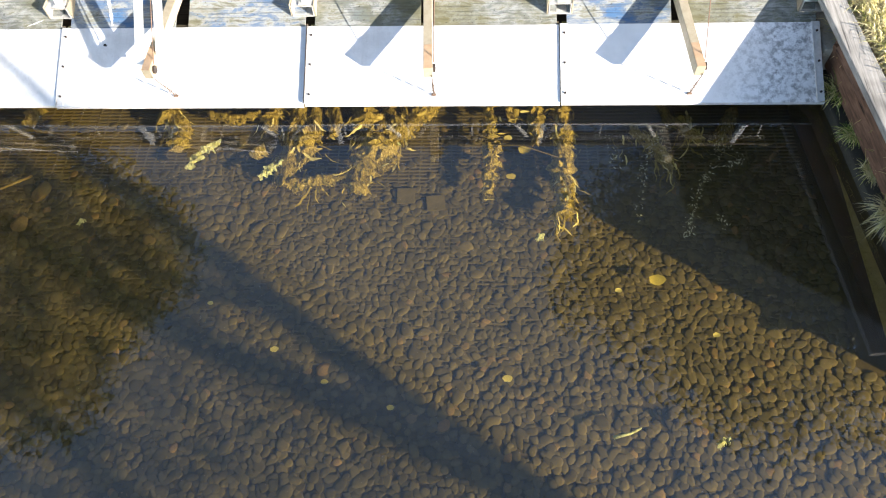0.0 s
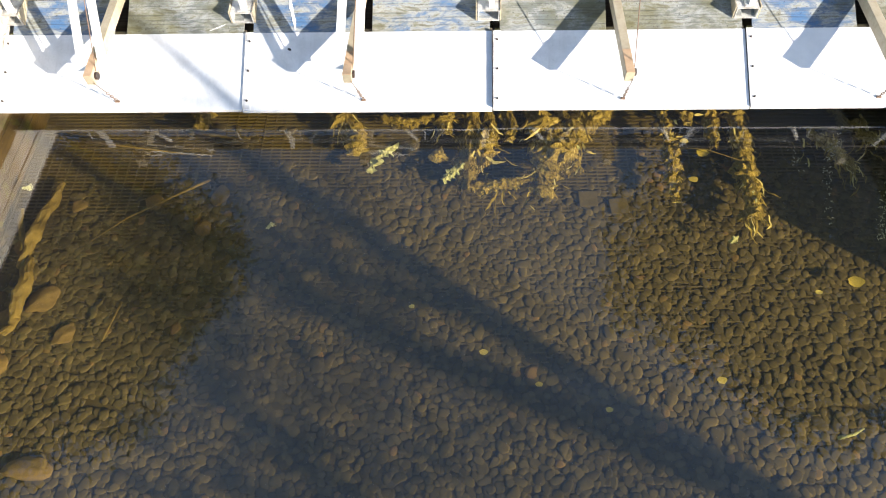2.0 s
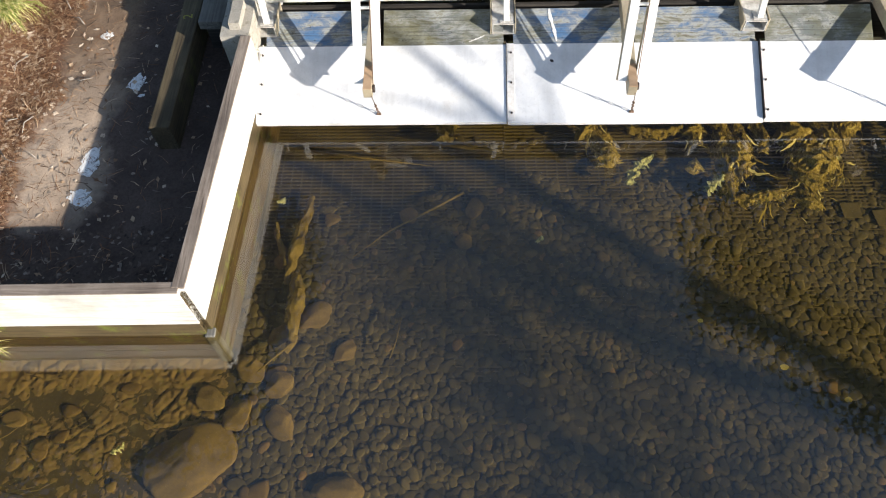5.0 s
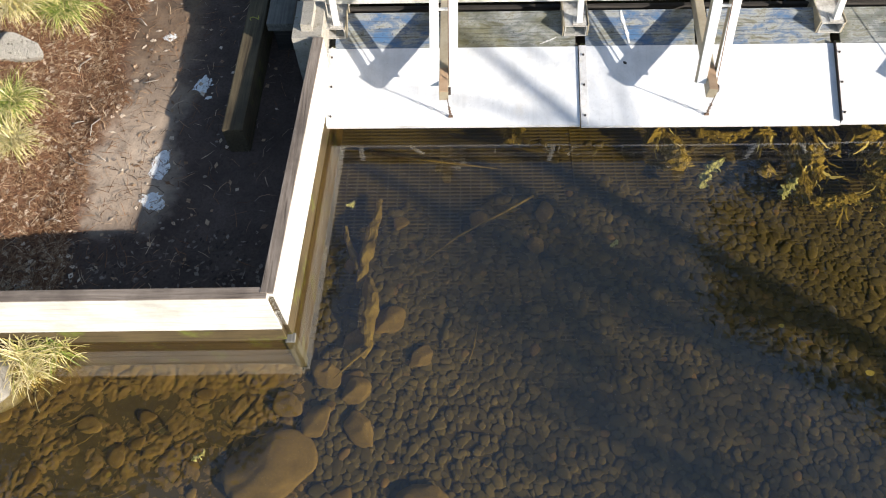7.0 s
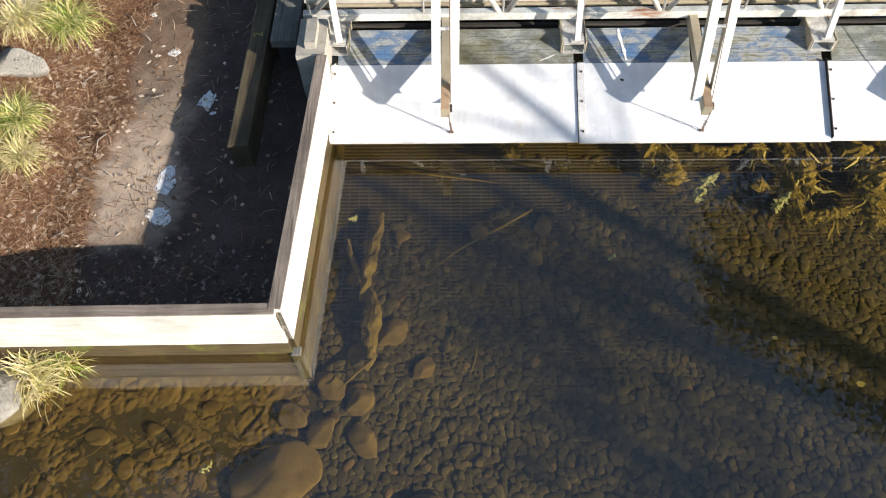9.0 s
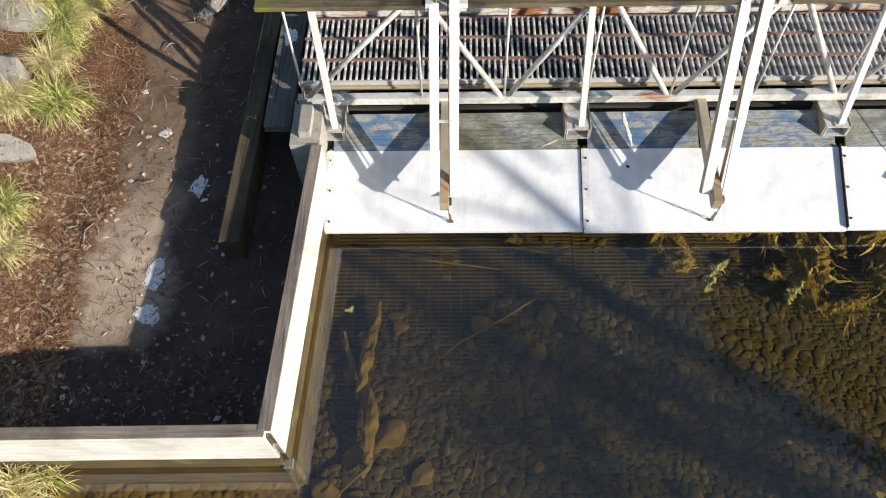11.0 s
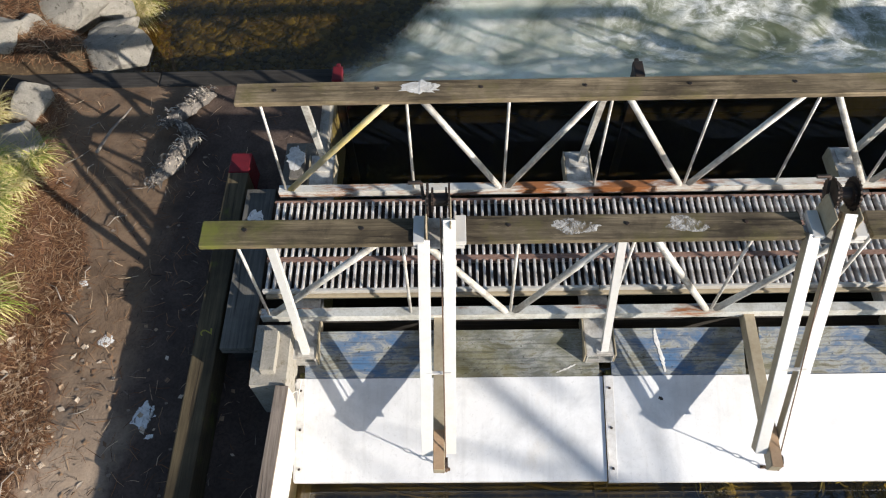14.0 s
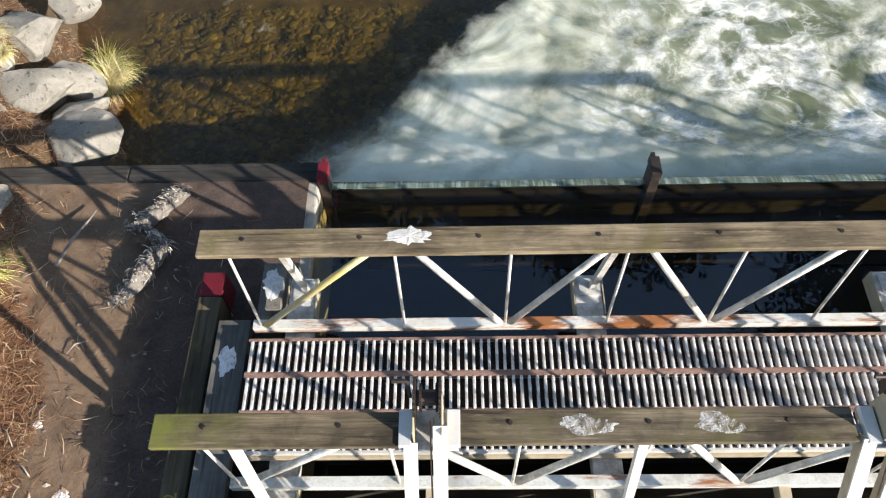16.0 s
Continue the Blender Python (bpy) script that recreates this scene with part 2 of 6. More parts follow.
M_BOULDER = plain_rough("grey_boulder", (0.44, 0.41, 0.36), (0.23, 0.215, 0.185), 5.0, 0.9, 1.0, 0.06, spots=(0.10, 0.092, 0.07))
M_BED_ROCK = plain_rough("sunken_slab", (0.22, 0.165, 0.09), (0.15, 0.112, 0.06), 3.0, 0.9)
M_SILT = plain_rough("silt_bed", (0.095, 0.078, 0.043), (0.066, 0.054, 0.03), 5.0, 0.95)
M_SILT_BROWN = plain_rough("brown_silt", (0.225, 0.165, 0.085), (0.15, 0.11, 0.058), 4.0, 0.95, 0.6, 0.015, spots=(0.15, 0.135, 0.05))
M_GRAVEL_N = plain_rough("algae_gravel_bed", (0.16, 0.125, 0.05), (0.07, 0.055, 0.024), 3.2, 0.9, 0.7, 0.05, spots=(0.2, 0.165, 0.065))


def droppings(name, least, most, thick, speck=13.0):
    """Chalky white splashes, thin and broken in places."""
    n = Nodes(name)
    a = n.noise(n.mapped((1, 1, 1)), 26.0, 6, 0.65)
    b = n.noise(n.mapped((1, 1, 1)), speck, 7, 0.74, 1.2)
    n.finish(n.ramp(a, [(0.35, (0.86, 0.86, 0.85)), (0.65, (0.62, 0.6, 0.57))]), 0.8, 0, 0.3)
    n.bump(a, 0.4, 0.004)
    bare = n.add("ShaderNodeBsdfTransparent")
    mix = n.add("ShaderNodeMixShader")
    n.link(n.maths("MULTIPLY", band(n, b, least, most), thick), mix.inputs[0])
    n.link(bare.outputs[0], mix.inputs[1])
    n.link(n.bsdf.outputs[0], mix.inputs[2])
    n.link(mix.outputs[0], n.out.inputs[0])
    return n.mat


M_DROPPING = droppings("white_droppings", 0.34, 0.46, 1.0)
M_SMEAR = droppings("smeared_droppings", 0.42, 0.62, 0.72, 10.0)
M_SMEAR_PLAIN = droppings("thin_washed_droppings", 0.24, 0.46, 0.74, 10.0)
M_RED = plain_rough("red_paint", (0.165, 0.011, 0.02), (0.10, 0.007, 0.013), 9.0, 0.6, 0.2)
M_MARK = plain_rough("olive_paint_mark", (0.36, 0.33, 0.06), (0.24, 0.22, 0.05), 20.0, 0.8, 0.1)
M_STRAW = plain_rough("straw_mat", (0.55, 0.46, 0.28), (0.36, 0.29, 0.16), 9.0, 0.95, 0.9, 0.04, spots=(0.2, 0.16, 0.08))
M_BANK = plain_rough("bank_soil", (0.12, 0.08, 0.045), (0.06, 0.04, 0.024), 5.0, 0.95, 0.9, 0.05, spots=(0.2, 0.14, 0.08))
M_BARK = plain_rough("bark", (0.10, 0.08, 0.06), (0.05, 0.04, 0.03), 6.0, 0.95, 0.8, 0.03)
M_DRIFT = plain_rough("bleached_driftwood", (0.42, 0.37, 0.31), (0.14, 0.12, 0.11), 7.0, 0.9, 0.7, 0.02)
M_DRIFT_DARK = plain_rough("charred_driftwood", (0.26, 0.235, 0.21), (0.09, 0.08, 0.075), 9.0, 0.9, 0.9, 0.03, spots=(0.62, 0.52, 0.42))
M_SUNKEN_BROWN = plain_rough("sunken_remains", (0.24, 0.19, 0.085), (0.12, 0.09, 0.035), 6.0, 0.9, 0.7, 0.02)

STONE_TONES = [(0.0, (0.066, 0.057, 0.037)), (0.35, (0.083, 0.071, 0.045)), (0.7, (0.105, 0.09, 0.057)), (0.97, (0.132, 0.111, 0.073)), (1.0, (0.21, 0.138, 0.078))]
M_STONES = island_colours("silted_cobbles", STONE_TONES, 0.9, 16)
M_STONES_BROWN = island_colours("silt_draped_stones", [(0, (0.12, 0.085, 0.042)), (0.6, (0.16, 0.115, 0.058)), (1, (0.22, 0.165, 0.09))], 0.95, 9, 0.6)
M_STONES_ALGAE = island_colours("algae_cobbles", [(0, (0.08, 0.066, 0.026)), (0.6, (0.125, 0.102, 0.04)), (1, (0.22, 0.185, 0.075))], 0.9, 10, 0.6)
M_STONE = island_colours("silted_cobble", STONE_TONES, 0.9, 16, source="Random")
M_NEEDLES = island_colours("dry_needles", [(0, (0.07, 0.028, 0.013)), (0.5, (0.25, 0.12, 0.055)), (0.85, (0.38, 0.24, 0.14)), (1, (0.66, 0.5, 0.33))], 0.8, 30, 0.3)
M_LITTER = island_colours("leaf_litter", [(0, (0.2, 0.11, 0.06)), (0.5, (0.44, 0.3, 0.185)), (1, (0.74, 0.61, 0.47))], 0.8, 30, 0.4)
M_DUFF = island_colours("dark_duff", [(0, (0.04, 0.028, 0.022)), (0.6, (0.12, 0.085, 0.065)), (1, (0.3, 0.24, 0.19))], 0.85, 30, 0.4)
M_GRASS = island_colours("sedge_blades", [(0, (0.12, 0.19, 0.025)), (0.48, (0.27, 0.33, 0.055)), (0.62, (0.58, 0.5, 0.17)), (1, (0.8, 0.69, 0.38))], 0.6, 8, 0.25)
M_GRASS_DRY = island_colours("dry_sedge_blades", [(0, (0.3, 0.31, 0.07)), (0.3, (0.54, 0.45, 0.17)), (1, (0.78, 0.67, 0.42))], 0.6, 8, 0.25)
M_WEED = island_colours("drowned_plant_debris", [(0, (0.16, 0.125, 0.033)), (0.5, (0.36, 0.295, 0.095)), (0.85, (0.52, 0.45, 0.19)), (1, (0.8, 0.75, 0.5))], 0.7, 20, 0.4)


def drowned(name, dark, mid, light):
    """Torn, fibrous drowned plants with ragged gaps."""
    n = Nodes(name)
    v = n.mapped((1, 1, 1))
    a = n.noise(n.mapped((1.0, 0.45, 1)), 26.0, 7, 0.72, 2.2)
    b = n.noise(v, 7.0, 5, 0.6, 0.5)
    c = n.ramp(a, [(0.34, dark), (0.52, mid), (0.7, light)])
    c = n.mix(n.maths("MULTIPLY", band(n, b, 0.42, 0.64), 0.6), c, n.mix(0.5, c, dark))
    n.bump(a, 0.9, 0.03)
    n.finish(c, 0.85, 0, 0.2)
    gap = n.add("ShaderNodeBsdfTransparent")
    mix = n.add("ShaderNodeMixShader")
    n.link(band(n, n.noise(n.mapped((1.0, 0.5, 1)), 15.0, 6, 0.7, 1.0), 0.36, 0.43), mix.inputs[0])
    n.link(gap.outputs[0], mix.inputs[1])
    n.link(n.bsdf.outputs[0], mix.inputs[2])
    n.link(mix.outputs[0], n.out.inputs[0])
    return n.mat


M_WEED_MAT = drowned("drowned_mat", (0.07, 0.056, 0.018), (0.3, 0.235, 0.075), (0.66, 0.56, 0.27))
M_WEED_PALE = drowned("pale_drowned_leaf", (0.3, 0.31, 0.17), (0.62, 0.68, 0.5), (0.8, 0.86, 0.72))
M_WEED_STEM = drowned("drowned_stem", (0.1, 0.08, 0.024), (0.38, 0.3, 0.1), (0.74, 0.64, 0.34))
M_PALE_BITS = island_colours("bleached_bits", [(0, (0.3, 0.27, 0.2)), (0.7, (0.7, 0.68, 0.6)), (1, (0.9, 0.9, 0.86))], 0.8, 30, 0.2)
M_LEAF = island_colours("tree_foliage", [(0, (0.025, 0.04, 0.008)), (0.6, (0.06, 0.075, 0.015)), (1, (0.11, 0.11, 0.03))], 0.7, 6, 0.3)
M_DRIED_LEAF = island_colours("fallen_leaf", [(0, (0.45, 0.38, 0.1)), (1, (0.6, 0.55, 0.25))], 0.7, 25, 0.3, source="Random")


def schlick(n, least=0.095):
    """Water's gloss by the angle of view."""
    facing = n.add("ShaderNodeLayerWeight", Blend=0.5).outputs["Facing"]
    return n.maths("ADD", n.maths("MULTIPLY", n.maths("POWER", facing, 5.0), 1.0 - least), least)


def water(name, tint, ripple, scale, rough=0.0):
    """Clear water: it shows its bed and, by its Fresnel gloss, the sky, under a painted bluish haze."""
    n = Nodes(name)
    n.tree.nodes.remove(n.bsdf)
    clear = n.add("ShaderNodeBsdfTransparent")
    clear.inputs[0].default_value = (*tint, 1)
    gloss = n.add("ShaderNodeBsdfGlossy", Roughness=rough)
    fres = schlick(n)
    w = n.noise(n.mapped((1, 1.7, 1)), scale, 3, 0.5, 0.4)
    b = n.add("ShaderNodeBump", Strength=ripple, Distance=0.01)
    n.link(w, b.inputs["Height"])
    n.link(b.outputs[0], gloss.inputs["Normal"])
    mix = n.add("ShaderNodeMixShader")
    n.link(fres, mix.inputs[0])
    # Bluish diffuse share paints a haze veil over the bed.
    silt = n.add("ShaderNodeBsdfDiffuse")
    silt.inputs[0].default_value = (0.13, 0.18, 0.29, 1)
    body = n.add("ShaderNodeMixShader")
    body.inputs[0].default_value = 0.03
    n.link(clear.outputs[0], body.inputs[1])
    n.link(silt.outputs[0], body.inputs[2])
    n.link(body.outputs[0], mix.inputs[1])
    n.link(gloss.outputs[0], mix.inputs[2])
    n.link(mix.outputs[0], n.out.inputs[0])
    return n.mat


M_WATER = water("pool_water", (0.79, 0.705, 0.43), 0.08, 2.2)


def foam():
    """Clear tail water that turns to churned white and green where the mesh's foam mask says so."""
    n = Nodes("churned_water")
    v = n.mapped((1, 1, 1))
    sep = n.add("ShaderNodeSeparateXYZ")
    n.link(v, sep.inputs[0])
    a = n.noise(v, 0.8, 6, 0.62, 0.9)
    b = n.noise(v, 0.95, 7, 0.58, 0.7)
    d = n.noise(n.mapped((1.0, 0.8, 1)), 2.3, 8, 0.62, 0.4)
    e = n.noise(v, 9.0, 7, 0.75, 0.8)
    away = n.ramp(n.maths("MULTIPLY", n.maths("SUBTRACT", sep.outputs["Y"], 4.2), 0.5), [(0.05, (0, 0, 0)), (0.4, (1, 1, 1))])
    lace = n.maths("ABSOLUTE", n.maths("SUBTRACT", b, 0.5))
    lace = n.ramp(lace, [(0.0, (1, 1, 1)), (0.03, (0.8, 0.8, 0.8)), (0.08, (0, 0, 0))])
    fine = n.maths("ABSOLUTE", n.maths("SUBTRACT", d, 0.5))
    fine = n.ramp(fine, [(0.0, (0.6, 0.6, 0.6)), (0.015, (0.2, 0.2, 0.2)), (0.04, (0, 0, 0))])
    east = n.ramp(n.maths("ADD", n.maths("MULTIPLY", sep.outputs["X"], 0.1), n.maths("MULTIPLY", n.maths("SUBTRACT", a, 0.5), 0.3)), [(0.2, (0.15, 0.15, 0.15)), (0.42, (1, 1, 1))])
    where = n.maths("MULTIPLY", east, n.ramp(n.noise(v, 0.7, 3, 0.5, 0.5), [(0.38, (0.25, 0.25, 0.25)), (0.55, (1, 1, 1))]))
    broken = n.ramp(e, [(0.35, (0.15, 0.15, 0.15)), (0.62, (1, 1, 1))])
    white = n.maths("MULTIPLY", n.maths("MAXIMUM", lace, fine), n.maths("MULTIPLY", where, n.maths("MULTIPLY", away, broken)))
    low = n.maths("SUBTRACT", 1.12, n.maths("MULTIPLY", east, 0.2))
    milk = n.maths("MULTIPLY", band(n, n.maths("MULTIPLY", a, low), 0.36, 0.62), n.ramp(d, [(0.25, (0.6, 0.6, 0.6)), (0.6, (1, 1, 1))]))
    c = n.mix(milk, (0.12, 0.14, 0.08), n.mix(east, (0.84, 0.86, 0.75), (0.3, 0.325, 0.24)))
    c = n.mix(n.maths("MULTIPLY", n.maths("SUBTRACT", 1.0, away), 0.6), c, (0.7, 0.75, 0.66))
    n.bump(n.mix(0.5, b, d), 0.7, 0.09)
    n.finish(c, 0.45, 0, 0.35)
    n.bsdf.inputs["Subsurface Weight"].default_value = 0.85
    n.bsdf.inputs["Subsurface Radius"].default_value = (0.9, 1.0, 0.85)
    n.bsdf.inputs["Subsurface Scale"].default_value = 0.7
    clear = n.add("ShaderNodeBsdfTransparent")
    clear.inputs[0].default_value = (0.70, 0.61, 0.33, 1)
    gloss = n.add("ShaderNodeBsdfGlossy", Roughness=0.04)
    bump = n.add("ShaderNodeBump", Strength=0.4, Distance=0.02)
    n.link(e, bump.inputs["Height"])
    n.link(bump.outputs[0], gloss.inputs["Normal"])
    still = n.add("ShaderNodeMixShader")
    n.link(schlick(n, 0.05), still.inputs[0])
    n.link(clear.outputs[0], still.inputs[1])
    n.link(gloss.outputs[0], still.inputs[2])
    mask = n.add("ShaderNodeAttribute")
    mask.attribute_name = "foam"
    ragged = n.maths("ADD", mask.outputs["Fac"], n.maths("MULTIPLY", n.maths("SUBTRACT", b, 0.5), 1.2))
    ragged = n.maths("ADD", ragged, n.maths("MULTIPLY", n.maths("SUBTRACT", d, 0.5), 0.9))
    fac = n.ramp(ragged, [(0.2, (0, 0, 0)), (0.75, (1, 1, 1))])
    both = n.add("ShaderNodeMixShader")
    n.link(fac, both.inputs[0])
    n.link(still.outputs[0], both.inputs[1])
    froth = n.add("ShaderNodeBsdfDiffuse")
    froth.inputs[0].default_value = (0.94, 0.95, 0.93, 1)
    churned = n.add("ShaderNodeMixShader")
    n.link(white, churned.inputs[0])
    n.link(n.bsdf.outputs[0], churned.inputs[1])
    n.link(froth.outputs[0], churned.inputs[2])
    n.link(churned.outputs[0], both.inputs[2])
    n.link(both.outputs[0], n.out.inputs[0])
    return n.mat


M_FOAM = foam()

# ---- builders ----


def root_of(ob):
    while ob.parent:
        ob = ob.parent
    return ob


def as_mesh(name, bm, material, smooth=False):
    me = bpy.data.meshes.new(name)
    bmesh.ops.recalc_face_normals(bm, faces=bm.faces[:])
    bm.to_mesh(me)
    bm.free()
    me.materials.append(material)
    if smooth:
        me.polygons.foreach_set("use_smooth", [True] * len(me.polygons))
    return me


def thing(name, at, label, category, group=""):
    ob = new(name)
    ob.location = at
    ob.empty_display_size = 0.1
    return tagged(ob, label, category, group)


def part(name, bm, material, parent, label="", smooth=False):
    """Links a bmesh, drawn in world places, as one mesh under a thing or a part."""
    bmesh.ops.translate(bm, vec=-root_of(parent).location, verts=bm.verts[:])
    ob = new(name, as_mesh(name, bm, material, smooth))
    ob.parent = parent
    return tagged(ob, label)


def single(name, bm, material, label, category, at=None, smooth=False, group="", kind=""):
    """One mesh that is a thing of its own."""
    if at is not None:
        bmesh.ops.translate(bm, vec=-Vector(at), verts=bm.verts[:])
    ob = new(name, as_mesh(name, bm, material, smooth))
    if at is not None:
        ob.location = at
    return tagged(ob, label, category, group, kind)


def add_box(bm, lo, hi, bevel=0.0, turn=None):
    lo, hi = Vector(lo), Vector(hi)
    made = bmesh.ops.create_cube(bm, size=1.0, matrix=Matrix.Translation((lo + hi) / 2) @ Matrix.Diagonal((*(hi - lo), 1)))["verts"]
    if bevel:
        edges = list({e for v in made for e in v.link_edges})
        made = bmesh.ops.bevel(bm, geom=edges, offset=bevel, segments=2, affect="EDGES", profile=0.6)["verts"]
    if turn:
        bmesh.ops.transform(bm, matrix=turn, verts=made)
    return bm


def box(lo, hi, bevel=0.0, turn=None):
    return add_box(bmesh.new(), lo, hi, bevel, turn)


def along(p, q, up=(0, 0, 1)):
    """A frame at p whose x runs to q and whose z is nearest to up."""
    p, q = Vector(p), Vector(q)
    x = (q - p).normalized()
    y = Vector(up).cross(x).normalized()
    z = x.cross(y)
    return Matrix((( x.x, y.x, z.x, p.x), (x.y, y.y, z.y, p.y), (x.z, y.z, z.z, p.z), (0, 0, 0, 1))), (q - p).length


def add_bar(bm, p, q, width, height, up=(0, 0, 1), bevel=0.004):
    m, length = along(p, q, up)
    return add_box(bm, (0, -width / 2, -height / 2), (length, width / 2, height / 2), bevel, m)


def bar(p, q, width, height, up=(0, 0, 1), bevel=0.004):
    return add_bar(bmesh.new(), p, q, width, height, up, bevel)


def add_tube(bm, p, q, r0, r1=None, sides=10):
    m, length = along(p, q, (0, 0, 1) if abs((Vector(q) - Vector(p)).normalized().z) < 0.95 else (0, 1, 0))
    turn = m @ Matrix.Translation((length / 2, 0, 0)) @ Matrix.Rotation(radians(90), 4, "Y")
    bmesh.ops.create_cone(bm, cap_ends=True, segments=sides, radius1=r0, radius2=r0 if r1 is None else r1, depth=length, matrix=turn)
    return bm


def tube(p, q, r0, r1=None, sides=10):
    return add_tube(bmesh.new(), p, q, r0, r1, sides)


def hollow(p, q, width, height, wall=0.006, up=(0, 0, 1)):
    """An open-ended box section."""
    m, length = along(p, q, up)
    bm = bmesh.new()
    rings = []
    for x in (0, length):
        for w, h in ((width / 2, height / 2), (width / 2 - wall, height / 2 - wall)):
            rings.append([bm.verts.new(m @ Vector((x, y, z))) for y, z in ((-w, -h), (w, -h), (w, h), (-w, h))])
    for a, b in ((0, 2), (1, 3), (0, 1), (2, 3)):
        for k in range(4):
            bm.faces.new((rings[a][k], rings[a][(k + 1) % 4], rings[b][(k + 1) % 4], rings[b][k]))
    return bm


def path_tube(points, radii, sides=8):
    """A bent, tapering branch through the points."""
    bm = bmesh.new()
    rings = []
    pts = [Vector(p) for p in points]
    for i, p in enumerate(pts):
        d = (pts[min(i + 1, len(pts) - 1)] - pts[max(i - 1, 0)]).normalized()
        a = d.orthogonal().normalized()
        b = d.cross(a)
        if rings:
            a0 = (rings[-1][0].co - pts[i - 1]).normalized()
            a = (a0 - d * a0.dot(d)).normalized()
            b = d.cross(a)
        rings.append([bm.verts.new(p + radii[i] * (math.cos(t) * a + math.sin(t) * b)) for t in (2 * math.pi * k / sides for k in range(sides))])
    for r, s in zip(rings, rings[1:]):
        for k in range(sides):
            bm.faces.new((r[k], r[(k + 1) % sides], s[(k + 1) % sides], s[k]))
    bm.faces.new(rings[0][::-1])
    bm.faces.new(rings[-1])
    return bm


def blob(at, size, seed, sub=3, rough=0.25, freq=1.3, sharp=0.0, turn=0.0):
    """A stone: a ball pressed and chipped out of round."""
    bm = bmesh.new()
    bmesh.ops.create_icosphere(bm, subdivisions=sub, radius=1.0)
    shift = Vector((seed * 7.31, seed * 3.17, seed * 1.73))
    rnd = random.Random(seed)
    cuts = [(Vector((rnd.uniform(-1, 1), rnd.uniform(-1, 1), rnd.uniform(-0.6, 1))).normalized(), rnd.uniform(0.5, 0.8)) for _ in range(10)]
    for v in bm.verts:
        p = v.co.copy()
        if sharp:
            for c, d in cuts:
                over = p.dot(c) - d
                if over > 0:
                    p -= c * over * sharp
        p *= 1 + rough * noise.noise(v.co * freq + shift) + rough * 0.3 * noise.noise(v.co * freq * 3.5 + shift)
        v.co = Vector((p.x * size[0], p.y * size[1], p.z * size[2]))
    bmesh.ops.rotate(bm, cent=(0, 0, 0), matrix=Matrix.Rotation(turn, 3, "Z"), verts=bm.verts[:])
    bmesh.ops.translate(bm, vec=Vector(at), verts=bm.verts[:])
    return bm


def from_arrays(name, verts, faces, material, smooth=False):
    me = bpy.data.meshes.new(name)
    me.from_pydata(verts, [], faces)
    me.materials.append(material)
    if smooth:
        me.polygons.foreach_set("use_smooth", [True] * len(me.polygons))
    return me


def ground_sheet(xs, ys, height):
    verts = [(x, y, height(x, y)) for y in ys for x in xs]
    w = len(xs)
    faces = [(j * w + i, j * w + i + 1, (j + 1) * w + i + 1, (j + 1) * w + i) for j in range(len(ys) - 1) for i in range(w - 1)]
    return verts, faces


def steps(a, b, n):
    return [a + (b - a) * i / (n - 1) for i in range(n)]

# ---- setting ----
WATER, TAIL, BED, GROUND = -0.04, -0.92, -0.53, 0.12
P = 2.30


def wavy(x, y, f=1.0, s=0.0):
    return noise.noise(Vector((x * f, y * f, s)))


def west_height(x, y):
    rise = max(0.0, -2.35 - x) * (1.0 if x < -4.5 else min(1.0, max(0.0, (3.95 - y) / 0.9)))
    z = GROUND + 0.014 * wavy(x, y, 3.0) + 0.006 * wavy(x, y, 11.0) + min(1.6, 0.28 * rise + 0.03 * rise * rise)
    return z + min(1, rise) * 0.08 * wavy(x, y, 1.6, 4.0)


